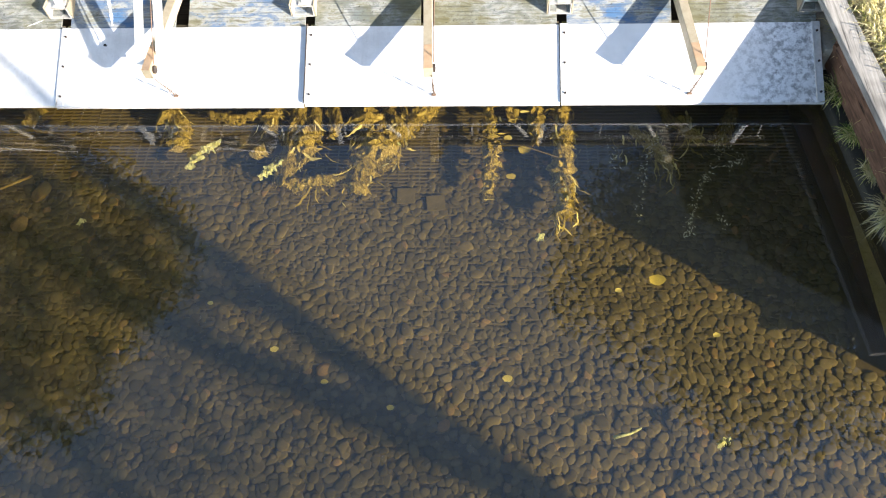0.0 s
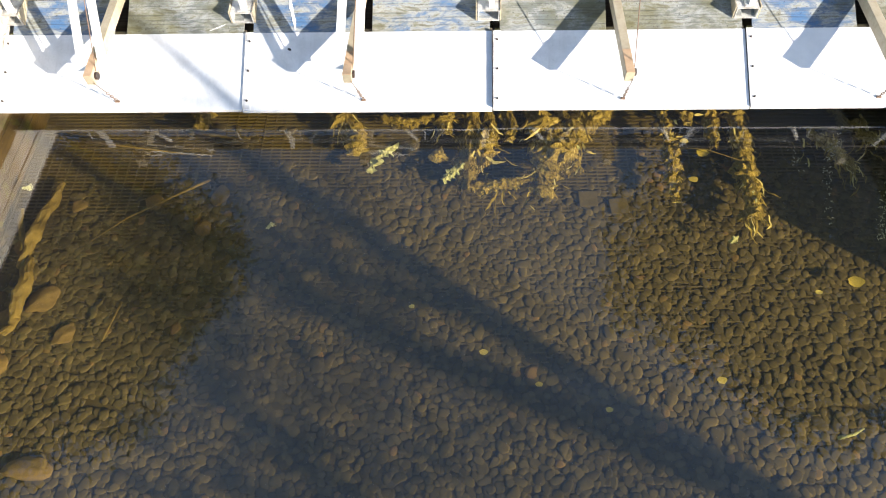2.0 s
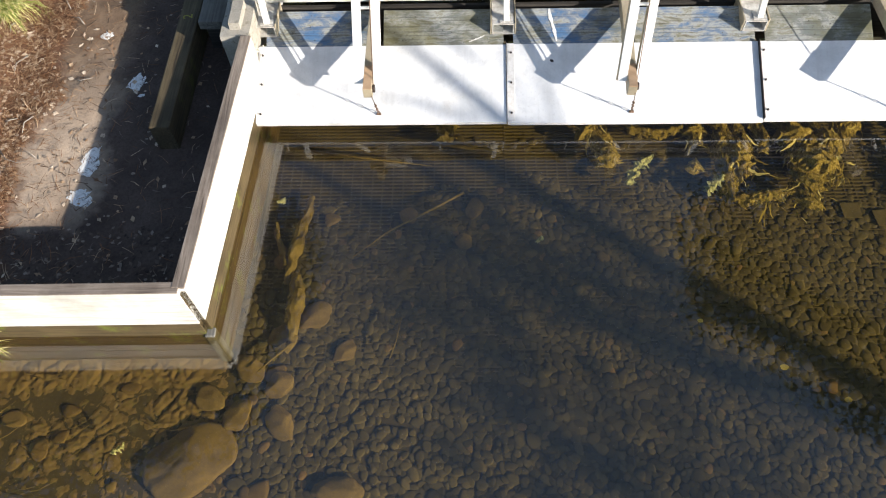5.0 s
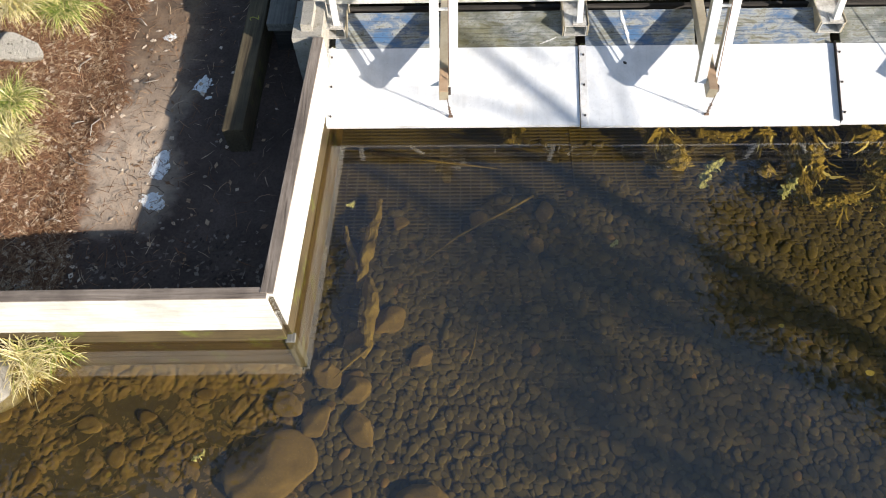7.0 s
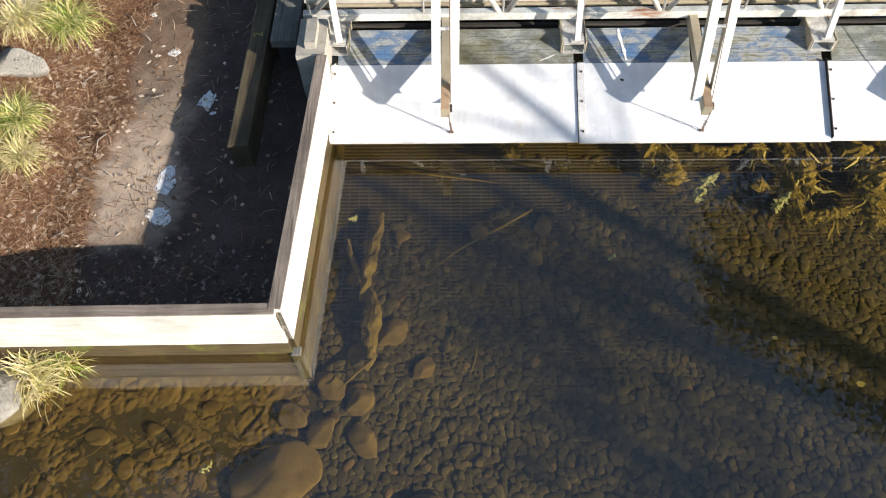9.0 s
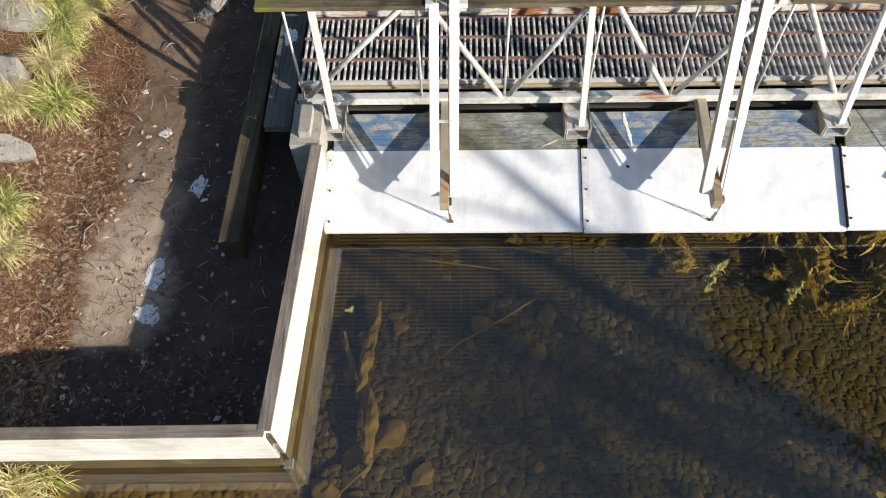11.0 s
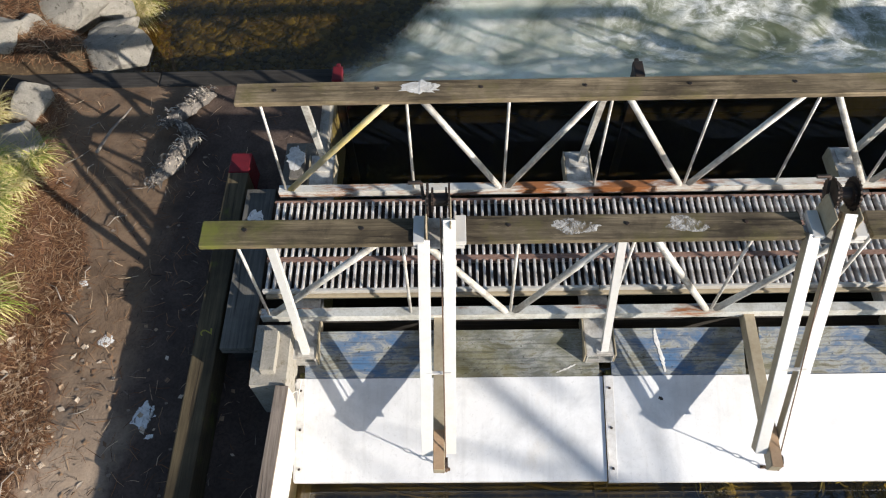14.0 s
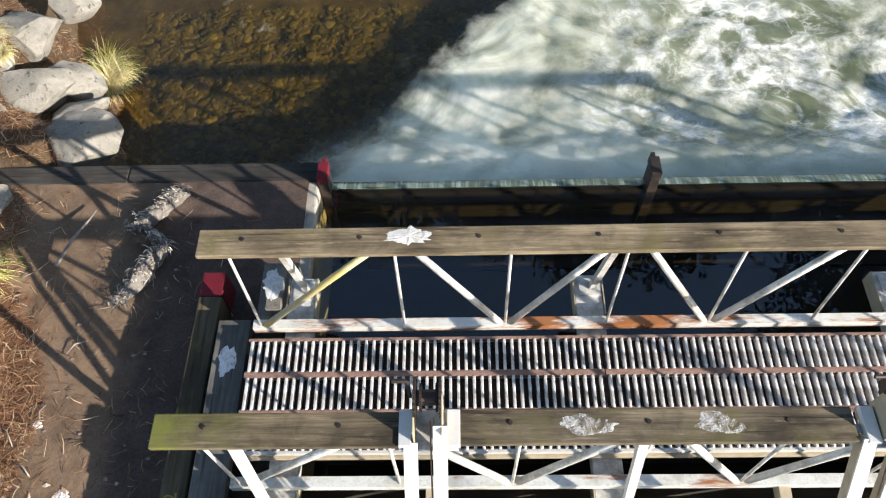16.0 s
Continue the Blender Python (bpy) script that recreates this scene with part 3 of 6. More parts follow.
def ground_material():
    """Trodden path beside a bed of dry needles, along one ragged edge."""
    n = Nodes("path_and_mulch")
    sep = n.add("ShaderNodeSeparateXYZ")
    n.link(n.coord.outputs["Object"], sep.inputs[0])
    edge = n.noise(n.mapped((1, 1, 1)), 2.2, 5, 0.6)
    over = n.maths("MAXIMUM", n.maths("SUBTRACT", sep.outputs["Y"], 1.9), 0.0)
    side = n.maths("ADD", n.maths("ADD", sep.outputs["X"], 2.02), n.maths("MULTIPLY", over, 0.42))
    side = n.maths("ADD", side, n.maths("MULTIPLY", n.maths("SUBTRACT", edge, 0.5), 0.9))
    fac = n.ramp(n.maths("ADD", side, 0.5), [(0.42, (0, 0, 0)), (0.62, (1, 1, 1))])
    a = n.noise(n.mapped((1, 1, 1)), 3.0, 6, 0.65)
    b = n.noise(n.mapped((1, 1, 1)), 45.0, 5, 0.7)
    duff = n.ramp(a, [(0.3, (0.12, 0.062, 0.038)), (0.7, (0.26, 0.14, 0.083))])
    duff = n.mix(band(n, b, 0.4, 0.68), duff, (0.06, 0.03, 0.018))
    dust = n.ramp(a, [(0.3, (0.33, 0.25, 0.182)), (0.7, (0.51, 0.40, 0.30))])
    fine = n.noise(n.mapped((1, 1, 1)), 70.0, 4, 0.7)
    dust = n.mix(n.maths("MULTIPLY", band(n, fine, 0.45, 0.75), 0.5), dust, (0.24, 0.185, 0.145))
    crumbs = n.noise(n.mapped((1, 1, 1)), 24.0, 3, 0.5)
    dust = n.mix(n.maths("MULTIPLY", band(n, crumbs, 0.63, 0.7), 0.6), dust, (0.13, 0.085, 0.06))
    # kerb and wall shade painted as dark dirt; browner ground towards the weir
    kerb_shade = n.ramp(n.maths("ADD", n.maths("ADD", sep.outputs["X"], 1.75), n.maths("MULTIPLY", n.maths("SUBTRACT", edge, 0.5), 0.7)), [(0.25, (0, 0, 0)), (0.5, (1, 1, 1))])
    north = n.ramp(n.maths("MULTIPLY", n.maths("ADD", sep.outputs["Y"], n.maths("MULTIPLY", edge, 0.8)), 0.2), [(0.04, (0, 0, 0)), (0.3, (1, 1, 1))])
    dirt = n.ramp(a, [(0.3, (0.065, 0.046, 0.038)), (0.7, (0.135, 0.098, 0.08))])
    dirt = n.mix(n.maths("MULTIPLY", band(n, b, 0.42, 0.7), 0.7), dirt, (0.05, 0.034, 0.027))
    wall_shade = n.ramp(n.maths("ADD", n.maths("ADD", sep.outputs["Y"], 1.6), n.maths("MULTIPLY", n.maths("SUBTRACT", edge, 0.5), 0.8)), [(0.35, (1, 1, 1)), (0.75, (0, 0, 0))])
    worn = n.ramp(a, [(0.3, (0.125, 0.082, 0.052)), (0.7, (0.225, 0.155, 0.102))])
    worn = n.mix(n.maths("MULTIPLY", band(n, b, 0.45, 0.72), 0.6), worn, (0.1, 0.07, 0.055))
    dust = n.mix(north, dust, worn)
    dust = n.mix(n.maths("MAXIMUM", kerb_shade, wall_shade), dust, dirt)
    n.bump(n.mix(0.5, b, a), 0.5, 0.02)
    return n.finish(n.mix(fac, duff, dust), 0.95, 0, 0.2)


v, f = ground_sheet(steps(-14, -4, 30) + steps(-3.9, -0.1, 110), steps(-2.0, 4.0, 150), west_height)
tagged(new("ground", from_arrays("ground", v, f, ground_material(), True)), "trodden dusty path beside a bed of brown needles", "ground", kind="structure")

v, f = ground_sheet(steps(-60, 60, 61), steps(-60, -6, 12) + steps(-5, 1.18, 40), lambda x, y: BED - 0.021 + 0.005 * wavy(x, y, 0.8))
riverbed = tagged(new("riverbed", from_arrays("riverbed", v, f, M_SILT, True)), "silty brown bed of the still pool", "riverbed", kind="structure")
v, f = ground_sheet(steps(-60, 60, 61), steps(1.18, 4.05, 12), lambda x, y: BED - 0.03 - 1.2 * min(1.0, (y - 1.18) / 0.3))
tagged(new("channel_bed", from_arrays("channel_bed", v, f, M_CHANNEL, True)), "deep channel bed under the footbridge, coloured near-black for its shade", "riverbed", kind="structure")


def tail_floor(x, y):
    return -1.36 + 0.09 * wavy(x, y, 1.4) + 0.05 * wavy(x, y, 4.0, 2)


v, f = ground_sheet(steps(-60, -5, 20) + steps(-4.8, 3, 90) + steps(3.5, 60, 30), steps(4.05, 8, 60) + steps(8.5, 60, 30), tail_floor)
tagged(new("tail_bed", from_arrays("tail_bed", v, f, M_GRAVEL_N, True)), "algae-covered gravel bed below the weir", "riverbed", kind="structure")

v, f = ground_sheet(steps(-60, 60, 2), steps(-60, 4.0, 2), lambda x, y: WATER)
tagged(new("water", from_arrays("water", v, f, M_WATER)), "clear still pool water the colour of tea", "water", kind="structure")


def churn(x, y):
    """How wild the water is: most below the weir, still by the west bank and far off."""
    edge = -0.2 + 0.8 * max(0.0, y - 4.95) + 0.35 * wavy(x, y, 1.1, 7)
    return min(1.0, max(0.0, (x - edge) / 0.8 + 0.3))


xs, ys = steps(-60, -6, 8) + steps(-5.5, 12, 250) + steps(13, 60, 10), steps(4.1, 10, 120) + steps(10.5, 60, 12)
v, f = ground_sheet(xs, ys, lambda x, y: TAIL + 0.003 * wavy(x, y, 5) + churn(x, y) * (0.03 + 0.48 * math.exp(-((y - 4.4) / 0.75) ** 2) + 0.05 * abs(wavy(x, y, 1.7, 2)) + 0.03 * wavy(x, y, 4.2, 3) + 0.015 * wavy(x, y, 9.0, 5)))
tail = tagged(new("tail_water", from_arrays("tail_water", v, f, M_FOAM, True)), "churning white and green water beside clear shallows", "water", kind="structure")
tail.data.attributes.new("foam", "FLOAT", "POINT").data.foreach_set("value", [churn(x, y) for x, y, z in v])


def fall(x, k):
    """The sheet of water that slides over the weir."""
    y = 3.98 + 0.42 * k
    return y, WATER + 0.004 - (0.87 * k ** 2.2) + 0.006 * wavy(x, k, 3)


ks = steps(0, 1, 9)
xs = steps(0.06, 9.2, 90)
v = [(x, *fall(x, k)) for k in ks for x in xs]
f = [(j * 90 + i, j * 90 + i + 1, (j + 1) * 90 + i + 1, (j + 1) * 90 + i) for j in range(8) for i in range(89)]


def falling():
    n = Nodes("falling_water")
    s = n.noise(n.mapped((26, 1.4, 1.4)), 1.0, 4, 0.6)
    c = n.mix(band(n, s, 0.45, 0.75), (0.1, 0.13, 0.085), (0.46, 0.52, 0.43))
    return n.finish(c, 0.2, 0, 0.5)


tagged(new("falling_water", from_arrays("falling_water", v, f, falling(), True)), "smooth green sheet of water sliding over the weir", "water", kind="structure")

# weir boards, painted near-black like the shaded channel, and posts
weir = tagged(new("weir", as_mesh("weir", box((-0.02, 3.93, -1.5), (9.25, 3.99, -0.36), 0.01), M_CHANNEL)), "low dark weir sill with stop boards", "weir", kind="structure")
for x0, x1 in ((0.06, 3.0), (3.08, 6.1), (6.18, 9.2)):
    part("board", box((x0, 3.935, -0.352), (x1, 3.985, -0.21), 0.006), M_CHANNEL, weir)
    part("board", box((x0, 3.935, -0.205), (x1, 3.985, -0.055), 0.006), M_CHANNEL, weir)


def weir_post(x, red):
    t = thing("weir_post", (x, 3.98, -1.4), "steel slot post of the weir with a red painted head" if red else "dark steel slot post of the weir with a worn head", "post", "weir posts")
    part("column", box((x - 0.045, 3.9, -1.4), (x + 0.045, 4.08, 0.16), 0.008), M_IRON, t)
    part("head", box((x - 0.05, 3.9, 0.16), (x + 0.05, 4.1, 0.24), 0.012), M_RED if red else M_IRON, t, "red painted head" if red else "dark worn head")
    part("hasp", box((x - 0.02, 4.1, 0.12), (x + 0.02, 4.16, 0.22), 0.006), M_RED if red else M_IRON, t)


weir_post(0.04, True)
weir_post(3.06, False)
weir_post(6.14, False)

# timber retaining walls round the west bank
S0, S1, N1 = (-6.0, -2.1), (-0.14, -2.02), (-0.02, 0.5)


def plank_wall(name, label, p, q, mats, levels, thick, lift=0.0):
    """A wall of horizontal planks between two points of the plan."""
    base, wet, top = mats
    m, length = along((*p, 0), (*q, 0))
    wall = tagged(new(name, as_mesh(name, box((0, -thick / 2 + 0.01, -0.9), (length, thick / 2 - 0.01, levels[-1] - 0.05), 0, m), wet)), label, "wall", kind="structure")
    for z0, z1 in zip(levels, levels[1:]):
        grown = 0.004 * math.sin(z0 * 37)
        part("plank", box((0, -thick / 2 - grown, z0 + 0.003), (length, thick / 2 + grown, z1 - 0.003), 0.006, m), wet if z1 < 0.2 else base, wall)
    part("cap", box((-0.005, -thick / 2 - 0.004, levels[-1]), (length, thick / 2 + 0.012, levels[-1] + 0.012 + lift), 0.004, m), top, wall, "grey weathered top edge")
    return wall


LEVELS = (-0.62, -0.33, -0.08, 0.15, 0.41, 0.678)
plank_wall("wall_south", "pale sunlit plank retaining wall with a wet foot", S0, S1, (M_WALL, M_WALL_WET, M_WALL_TOP), LEVELS, 0.075)
plank_wall("wall_west", "pale sunlit plank retaining wall beside the gates", (-0.137, -2.015), N1, (M_WALL_Y, M_WALL_WET_Y, M_WALL_TOP_Y), LEVELS, 0.079, 0.004)
single("corner_post", box((-0.155, -2.08, -0.62), (-0.075, -2.0, -0.02), 0.01), M_STEP, "square grey corner post of the plank wall", "post", (-0.115, -2.04, -0.62))

# banks that close the place
def east_h(x, y):
    d = x - (9.305 - 0.1 * y) - 0.12
    return -0.2 + 0.77 * min(1.0, max(0.0, d / 0.06)) + 0.04 * wavy(x, y, 2) * min(1.0, max(0.0, d)) + min(1.2, 0.1 * max(0, x - 10))


v, f = ground_sheet(steps(9.3, 10.2, 46) + steps(10.6, 30, 30), steps(-2.4, 4.0, 40), east_h)
tagged(new("bank_east", from_arrays("bank_east", v, f, M_STRAW, True)), "earth bank with dry grass behind the east wall", "ground", kind="structure")


def north_bank(x, y):
    shore = -2.1 - 0.45 * (y - 4.1)
    d = shore - x
    return max(-1.5, min(0.30, 0.1 + 0.9 * max(0.0, y - 4.16), -0.95 + 1.8 * (d + 0.35 * wavy(x, y, 1.3, 6)))) + min(1.5, 0.15 * max(0, d - 1.2)) + 0.05 * wavy(x, y, 2.5)


v, f = ground_sheet(steps(-30, -6, 20) + steps(-5.6, -1.0, 50), steps(4.16, 9, 50) + steps(9.5, 40, 14), north_bank)
tagged(new("bank_north", from_arrays("bank_north", v, f, M_BANK, True)), "stony river bank with brown litter", "ground", kind="structure")

bank_wall = thing("timber_bank_wall", (-3.0, 4.07, -1.45), "long dark grey timber wall along the river bank", "timber wall")
for x0, x1 in ((-6.0, -3.61), (-3.6, -1.81), (-1.8, -0.02)):
    for z0, z1 in ((-1.45, -0.7), (-0.695, -0.3), (-0.295, -0.085), (-0.08, 0.13)):
        part("timber", box((x0, 3.97, z0), (x1, 4.18, z1), 0.012), M_DARK_TIMBER, bank_wall)

# abutments
abut = bmesh.new()
add_box(abut, (-0.30, 0.42, -0.9), (-0.015, 3.97, 0.105), 0.02)
tagged(new("abutment_west", as_mesh("abutment_west", abut, M_CONCRETE)), "worn concrete abutment of the footbridge", "abutment", kind="structure")
abut = bmesh.new()
add_box(abut, (9.22, 0.42, -0.9), (9.6, 3.97, 0.3), 0.02)
tagged(new("abutment_east", as_mesh("abutment_east", abut, M_CONCRETE)), "worn concrete abutment of the footbridge", "abutment", kind="structure")

# east wall
def east_x(y):
    """The line of the east wall, which runs a little askew."""
    return 9.305 - 0.1 * y


def askew(name, y0, y1, off, z, width, height, material, label, bevel=0.004):
    return part(name, bar((east_x(y0) + off, y0, z), (east_x(y1) + off, y1, z), width, height, bevel=bevel), material, east, label)


east = tagged(new("wall_east", as_mesh("wall_east", bar((east_x(0.5) + 0.11, 0.5, 0.03), (east_x(-2.05) + 0.11, -2.05, 0.03), 0.09, 1.06), M_EAST)), "rotten reddish timber wall with a grey plank top", "wall", kind="structure")
askew("ledge", 0.5, -2.3, 0.05, -0.41, 0.2, 0.92, M_CONCRETE_WET, "damp concrete footing ledge", 0.02)
askew("top_plank", 0.8, -2.05, 0.0, 0.59, 0.2, 0.06, M_EAST_TOP, "grey sunlit top plank", 0.008)
part("log", tube((east_x(0.3) + 0.03, 0.3, 0.44), (east_x(-1.6) + 0.03, -1.6, 0.44), 0.075, 0.065, 12), M_EAST, east, "rotten red-brown log")
askew("lower_board", 0.45, -1.9, 0.05, 0.22, 0.04, 0.24, M_EAST, "rotten reddish board")
part("end_board", bar((east_x(-2.12) - 0.08, -2.12, -0.2), (east_x(-2.1) + 0.14, -2.10, -0.2), 0.05, 0.5), M_WALL, east)


# ---- the gates ----
def on_sheet(y):
    return 0.105 + 0.393 * (y + 0.02)


def gate_panel(i):
    x0, x1 = i * P + 0.004, (i + 1) * P - 0.006
    low = 0.012 if i == 1 else 0.0
    t = thing("gate_panel", ((x0 + x1) / 2, 0.35, 0.2), "sloping white aluminium sheet over a worn blue plywood board" if i < 3 else "sloping aluminium sheet, grey with lichen spots at one end", "gate panel", "gate panels")
    z = 0.004 * (i % 2)
    p, q = (0, -0.02 - low, on_sheet(-0.02 - low) + z), (0, 0.675, on_sheet(0.675) + z)
    mid = (x0 + x1) / 2
    part("sheet", bar((mid, *p[1:]), (mid, *q[1:]), x1 - x0, 0.006, bevel=0), M_SHEET if i < 3 else M_SHEET_DIRTY, t, "white aluminium sheet" if i < 3 else "lichen-spotted aluminium sheet")
    part("lip", bar((x0, p[1], p[2] - 0.012), (x1, p[1], p[2] - 0.012), 0.006, 0.024, bevel=0), M_STRIP, t)
    ends = [x0 + 0.035] + ([x1 - 0.03] if i == 3 else [])
    for ex in ends:
        strip = part("edge_strip", bar((ex, p[1] + 0.01, p[2] + 0.009), (ex, q[1], q[2] + 0.009), 0.06, 0.008, bevel=0.002), M_STRIP, t, "bolted edge strip")
        part("flange", bar((ex - 0.036, p[1], p[2] + 0.012), (ex - 0.036, q[1], q[2] + 0.012), 0.005, 0.014, bevel=0), M_STRIP, t)
        if i == 2:
            part("upright_flange", bar((ex - 0.04, p[1], p[2] + 0.024), (ex - 0.04, q[1], q[2] + 0.024), 0.006, 0.042, bevel=0), M_IRON, t, "dark upright flange")
        for k in (0.12, 0.5, 0.88):
            yy = p[1] + (q[1] - p[1]) * k
            part("bolt", tube((ex, yy, on_sheet(yy) + z + 0.01), (ex, yy - 0.006, on_sheet(yy) + z + 0.024), 0.011, 0.009, 6), M_IRON, strip)
    # plywood above the sheet, in two boards with a slot for the strut between
    slot = 1.10 if i == 0 else 3.42 if i == 1 else 5.70 if i == 2 else 7.96
    for a, b in ((x0 + 0.06, slot - 0.06), (slot + 0.06, x1 - 0.02)):
        c = (a + b) / 2
        blue = (i, a < slot) in ((0, True), (1, True), (1, False), (3, True))
        part("plywood_board", bar((c, 0.665, on_sheet(0.665) - 0.012), (c, 1.01, on_sheet(1.01) - 0.012), b - a, 0.018, bevel=0.003), M_PLY if blue else M_PLY_BARE, t, "worn plywood with flaking blue paint" if blue else "bare weathered plywood")
    part("lower_batten", bar((x0 + 0.02, 0.70, on_sheet(0.70) - 0.035), (x1, 0.70, on_sheet(0.70) - 0.035), 0.06, 0.03), M_RAIL_MOSSY, t)
    part("gate_board", box((x0 + 0.02, 1.12, -0.6), (x1 - 0.02, 1.16, 0.45), 0.004), M_DARK_TIMBER, t)
    return t


PANELS = [gate_panel(i) for i in range(4)]


def on_slope(points, wide, lift):
    """A thin ragged streak lying on a panel's slope through plan points."""
    bm = bmesh.new()
    rows = []
    rnd = random.Random(len(points))
    for k in range(25):
        s = k / 24 * (len(points) - 1)
        i = min(int(s), len(points) - 2)
        x, y = (points[i][c] + (points[i + 1][c] - points[i][c]) * (s - i) for c in (0, 1))
        w = wide * (0.35 + 0.65 * math.sin(math.pi * (0.1 + 0.8 * k / 24))) * rnd.uniform(0.55, 1.25)
        rows.append([bm.verts.new((x + d * w, y + rnd.uniform(-0.004, 0.004), on_sheet(y) + lift + (0.0012 if d == 0 else 0))) for d in (-0.5, 0, 0.5)])
    for a, b in zip(rows, rows[1:]):
        for c in (0, 1):
            bm.faces.new((a[c], a[c + 1], b[c + 1], b[c]))
    return bm


part("paint_drip", on_slope([(2.70, 1.0), (2.71, 0.92), (2.745, 0.795), (2.762, 0.70)], 0.034, 0.003), M_SMEAR_PLAIN, PANELS[1], "pale drip down the plywood")
part("paint_drip", on_slope([(1.949, 0.70), (2.02, 0.725), (2.10, 0.76)], 0.03, 0.003), M_SMEAR_PLAIN, PANELS[0], "pale scrape on the plywood")
part("tar_spot", on_slope([(2.71, 0.53), (2.72, 0.505)], 0.03, 0.009), M_DARK_TIMBER, PANELS[1], "small black spot")

# crumpled tie at the end of the first panel
single("tie_wire", path_tube([(-0.02, 0.5, 0.5), (0.03, 0.56, 0.44), (0.0, 0.62, 0.41), (0.05, 0.66, 0.42), (0.02, 0.48, 0.36), (0.0, 0.3, 0.28)], [0.004] * 6, 5), M_TRUSS, "thin pale wire tie at the panel's end", "wire", (0.02, 0.55, 0.42))

# ---- the footbridge ----
BR0, BR1 = -0.26, 9.45
CH_TOP, RAIL_TOP = 0.645, 1.73
LOWER = [-0.20, 1.615, 3.105, 4.6, 6.095, 7.585, 9.40]
UPPER = [0.87, 2.36, 3.852, 5.348, 6.84, 8.33]


def truss(y_chord, y_rail, north):
    t = thing("bridge_truss", (4.6, y_chord, CH_TOP - 0.09), "aluminium truss side of the footbridge with rust streaks" if north else "dull aluminium truss side of the footbridge", "truss", "footbridge trusses")
    part("bottom_chord", hollow((BR0, y_chord + 0.006, CH_TOP - 0.04), (BR1, y_chord + 0.006, CH_TOP - 0.04), 0.072, 0.08, 0.008), M_CHORD_RUSTY if north else M_CHORD, t, "rust-streaked square bottom chord")
    part("top_chord", bar((BR0 - 0.05, y_rail, RAIL_TOP - 0.055), (BR1 + 0.05, y_rail, RAIL_TOP - 0.055), 0.05, 0.03), M_TRUSS, t)
    top, bot = RAIL_TOP - 0.06, CH_TOP - 0.01
    for k, u in enumerate(UPPER):
        for s, low in ((-1, LOWER[k]), (1, LOWER[k + 1])):
            foot = low + (0.035 if s < 0 else -0.035)
            head = u - 0.09 if s < 0 else u + 0.09
            stained = north and k == 0 and s < 0
            part("diagonal", tube((foot, y_chord, bot), (head, y_rail, top), 0.025, None, 12), M_TRUSS_YELLOW if stained else M_TRUSS, t, "yellow-stained diagonal tube" if stained else "", smooth=True)
    for x in sorted(LOWER + UPPER):
        part("rod", tube((x, y_chord, bot), (x, y_rail, top), 0.0115, None, 8), M_TRUSS, t, smooth=True)
    return t


truss(1.095, 1.105, False)
truss(2.255, 2.305, True)


def rail(x0, x1, y, mossy, label):
    t = thing("handrail", ((x0 + x1) / 2, y, RAIL_TOP - 0.04), label, "handrail", "handrail planks")
    part("plank", box((x0, y - 0.096, RAIL_TOP - 0.042), (x1, y + 0.096, RAIL_TOP), 0.006), M_RAIL_MOSSY if mossy else M_RAIL_TAN if y > 2 else M_RAIL, t)
    x = x0 + 0.28
    while x < x1 - 0.1:
        part("bolt_head", tube((x, y + 0.02, RAIL_TOP - 0.002), (x, y + 0.02, RAIL_TOP + 0.006), 0.016, 0.013, 8), M_IRON, t)
        x += 0.74
    return t


rail(-0.395, 0.955, 1.108, True, "weathered rail plank with green moss at its end")
rail(1.27, 3.37, 1.118, False, "weathered brown rail plank splashed with droppings")
rail(3.78, 9.58, 1.118, False, "weathered brown rail plank")
rail(-0.35, 4.55, 2.305, False, "weathered brown rail plank with a white splash")
rail(4.56, 9.55, 2.305, False, "weathered brown rail plank")


def splat(name, at, size, seed, z, material=None):
    """A flat, ragged splash of droppings."""
    rnd = random.Random(seed)
    bm = bmesh.new()
    ring, inner = [], []
    for k in range(72):
        t = 2 * math.pi * k / 72
        r = 0.55 + 0.3 * noise.noise(Vector((math.cos(t), math.sin(t), seed * 3.7))) + 0.1 * noise.noise(Vector((math.cos(t) * 2.4, math.sin(t) * 2.4, seed * 1.3)))
        r += 0.45 * max(0.0, noise.noise(Vector((math.cos(t) * 3.4, math.sin(t) * 3.4, seed * 5.1))) - 0.22) + rnd.uniform(-0.035, 0.035)
        r = max(0.2, r * 1.3)
        ring.append(bm.verts.new((at[0] + r * math.cos(t) * size[0], at[1] + r * math.sin(t) * size[1], z + 0.0015)))
        inner.append(bm.verts.new((at[0] + 0.55 * r * math.cos(t) * size[0], at[1] + 0.55 * r * math.sin(t) * size[1], z + 0.004 + 0.003 * noise.noise(Vector((t * 3, seed, 0))))))
    mid = bm.verts.new((at[0], at[1], z + 0.006))
    for k in range(72):
        bm.faces.new((ring[k], ring[(k + 1) % 72], inner[(k + 1) % 72], inner[k]))
        bm.faces.new((inner[k], inner[(k + 1) % 72], mid))
    single(name, bm, material or M_DROPPING, "white splash of bird droppings", "droppings", (at[0], at[1], z), group="bird droppings")


for n_, (x, y, sx, sy) in enumerate(((1.95, 1.125, 0.18, 0.08), (2.67, 1.13, 0.15, 0.085))):
    splat("bird_dropping", (x, y), (sx, sy), 40 + n_, RAIL_TOP, M_SMEAR)
splat("bird_dropping", (0.97, 2.33), (0.19, 0.08), 50, RAIL_TOP, M_SMEAR_PLAIN)


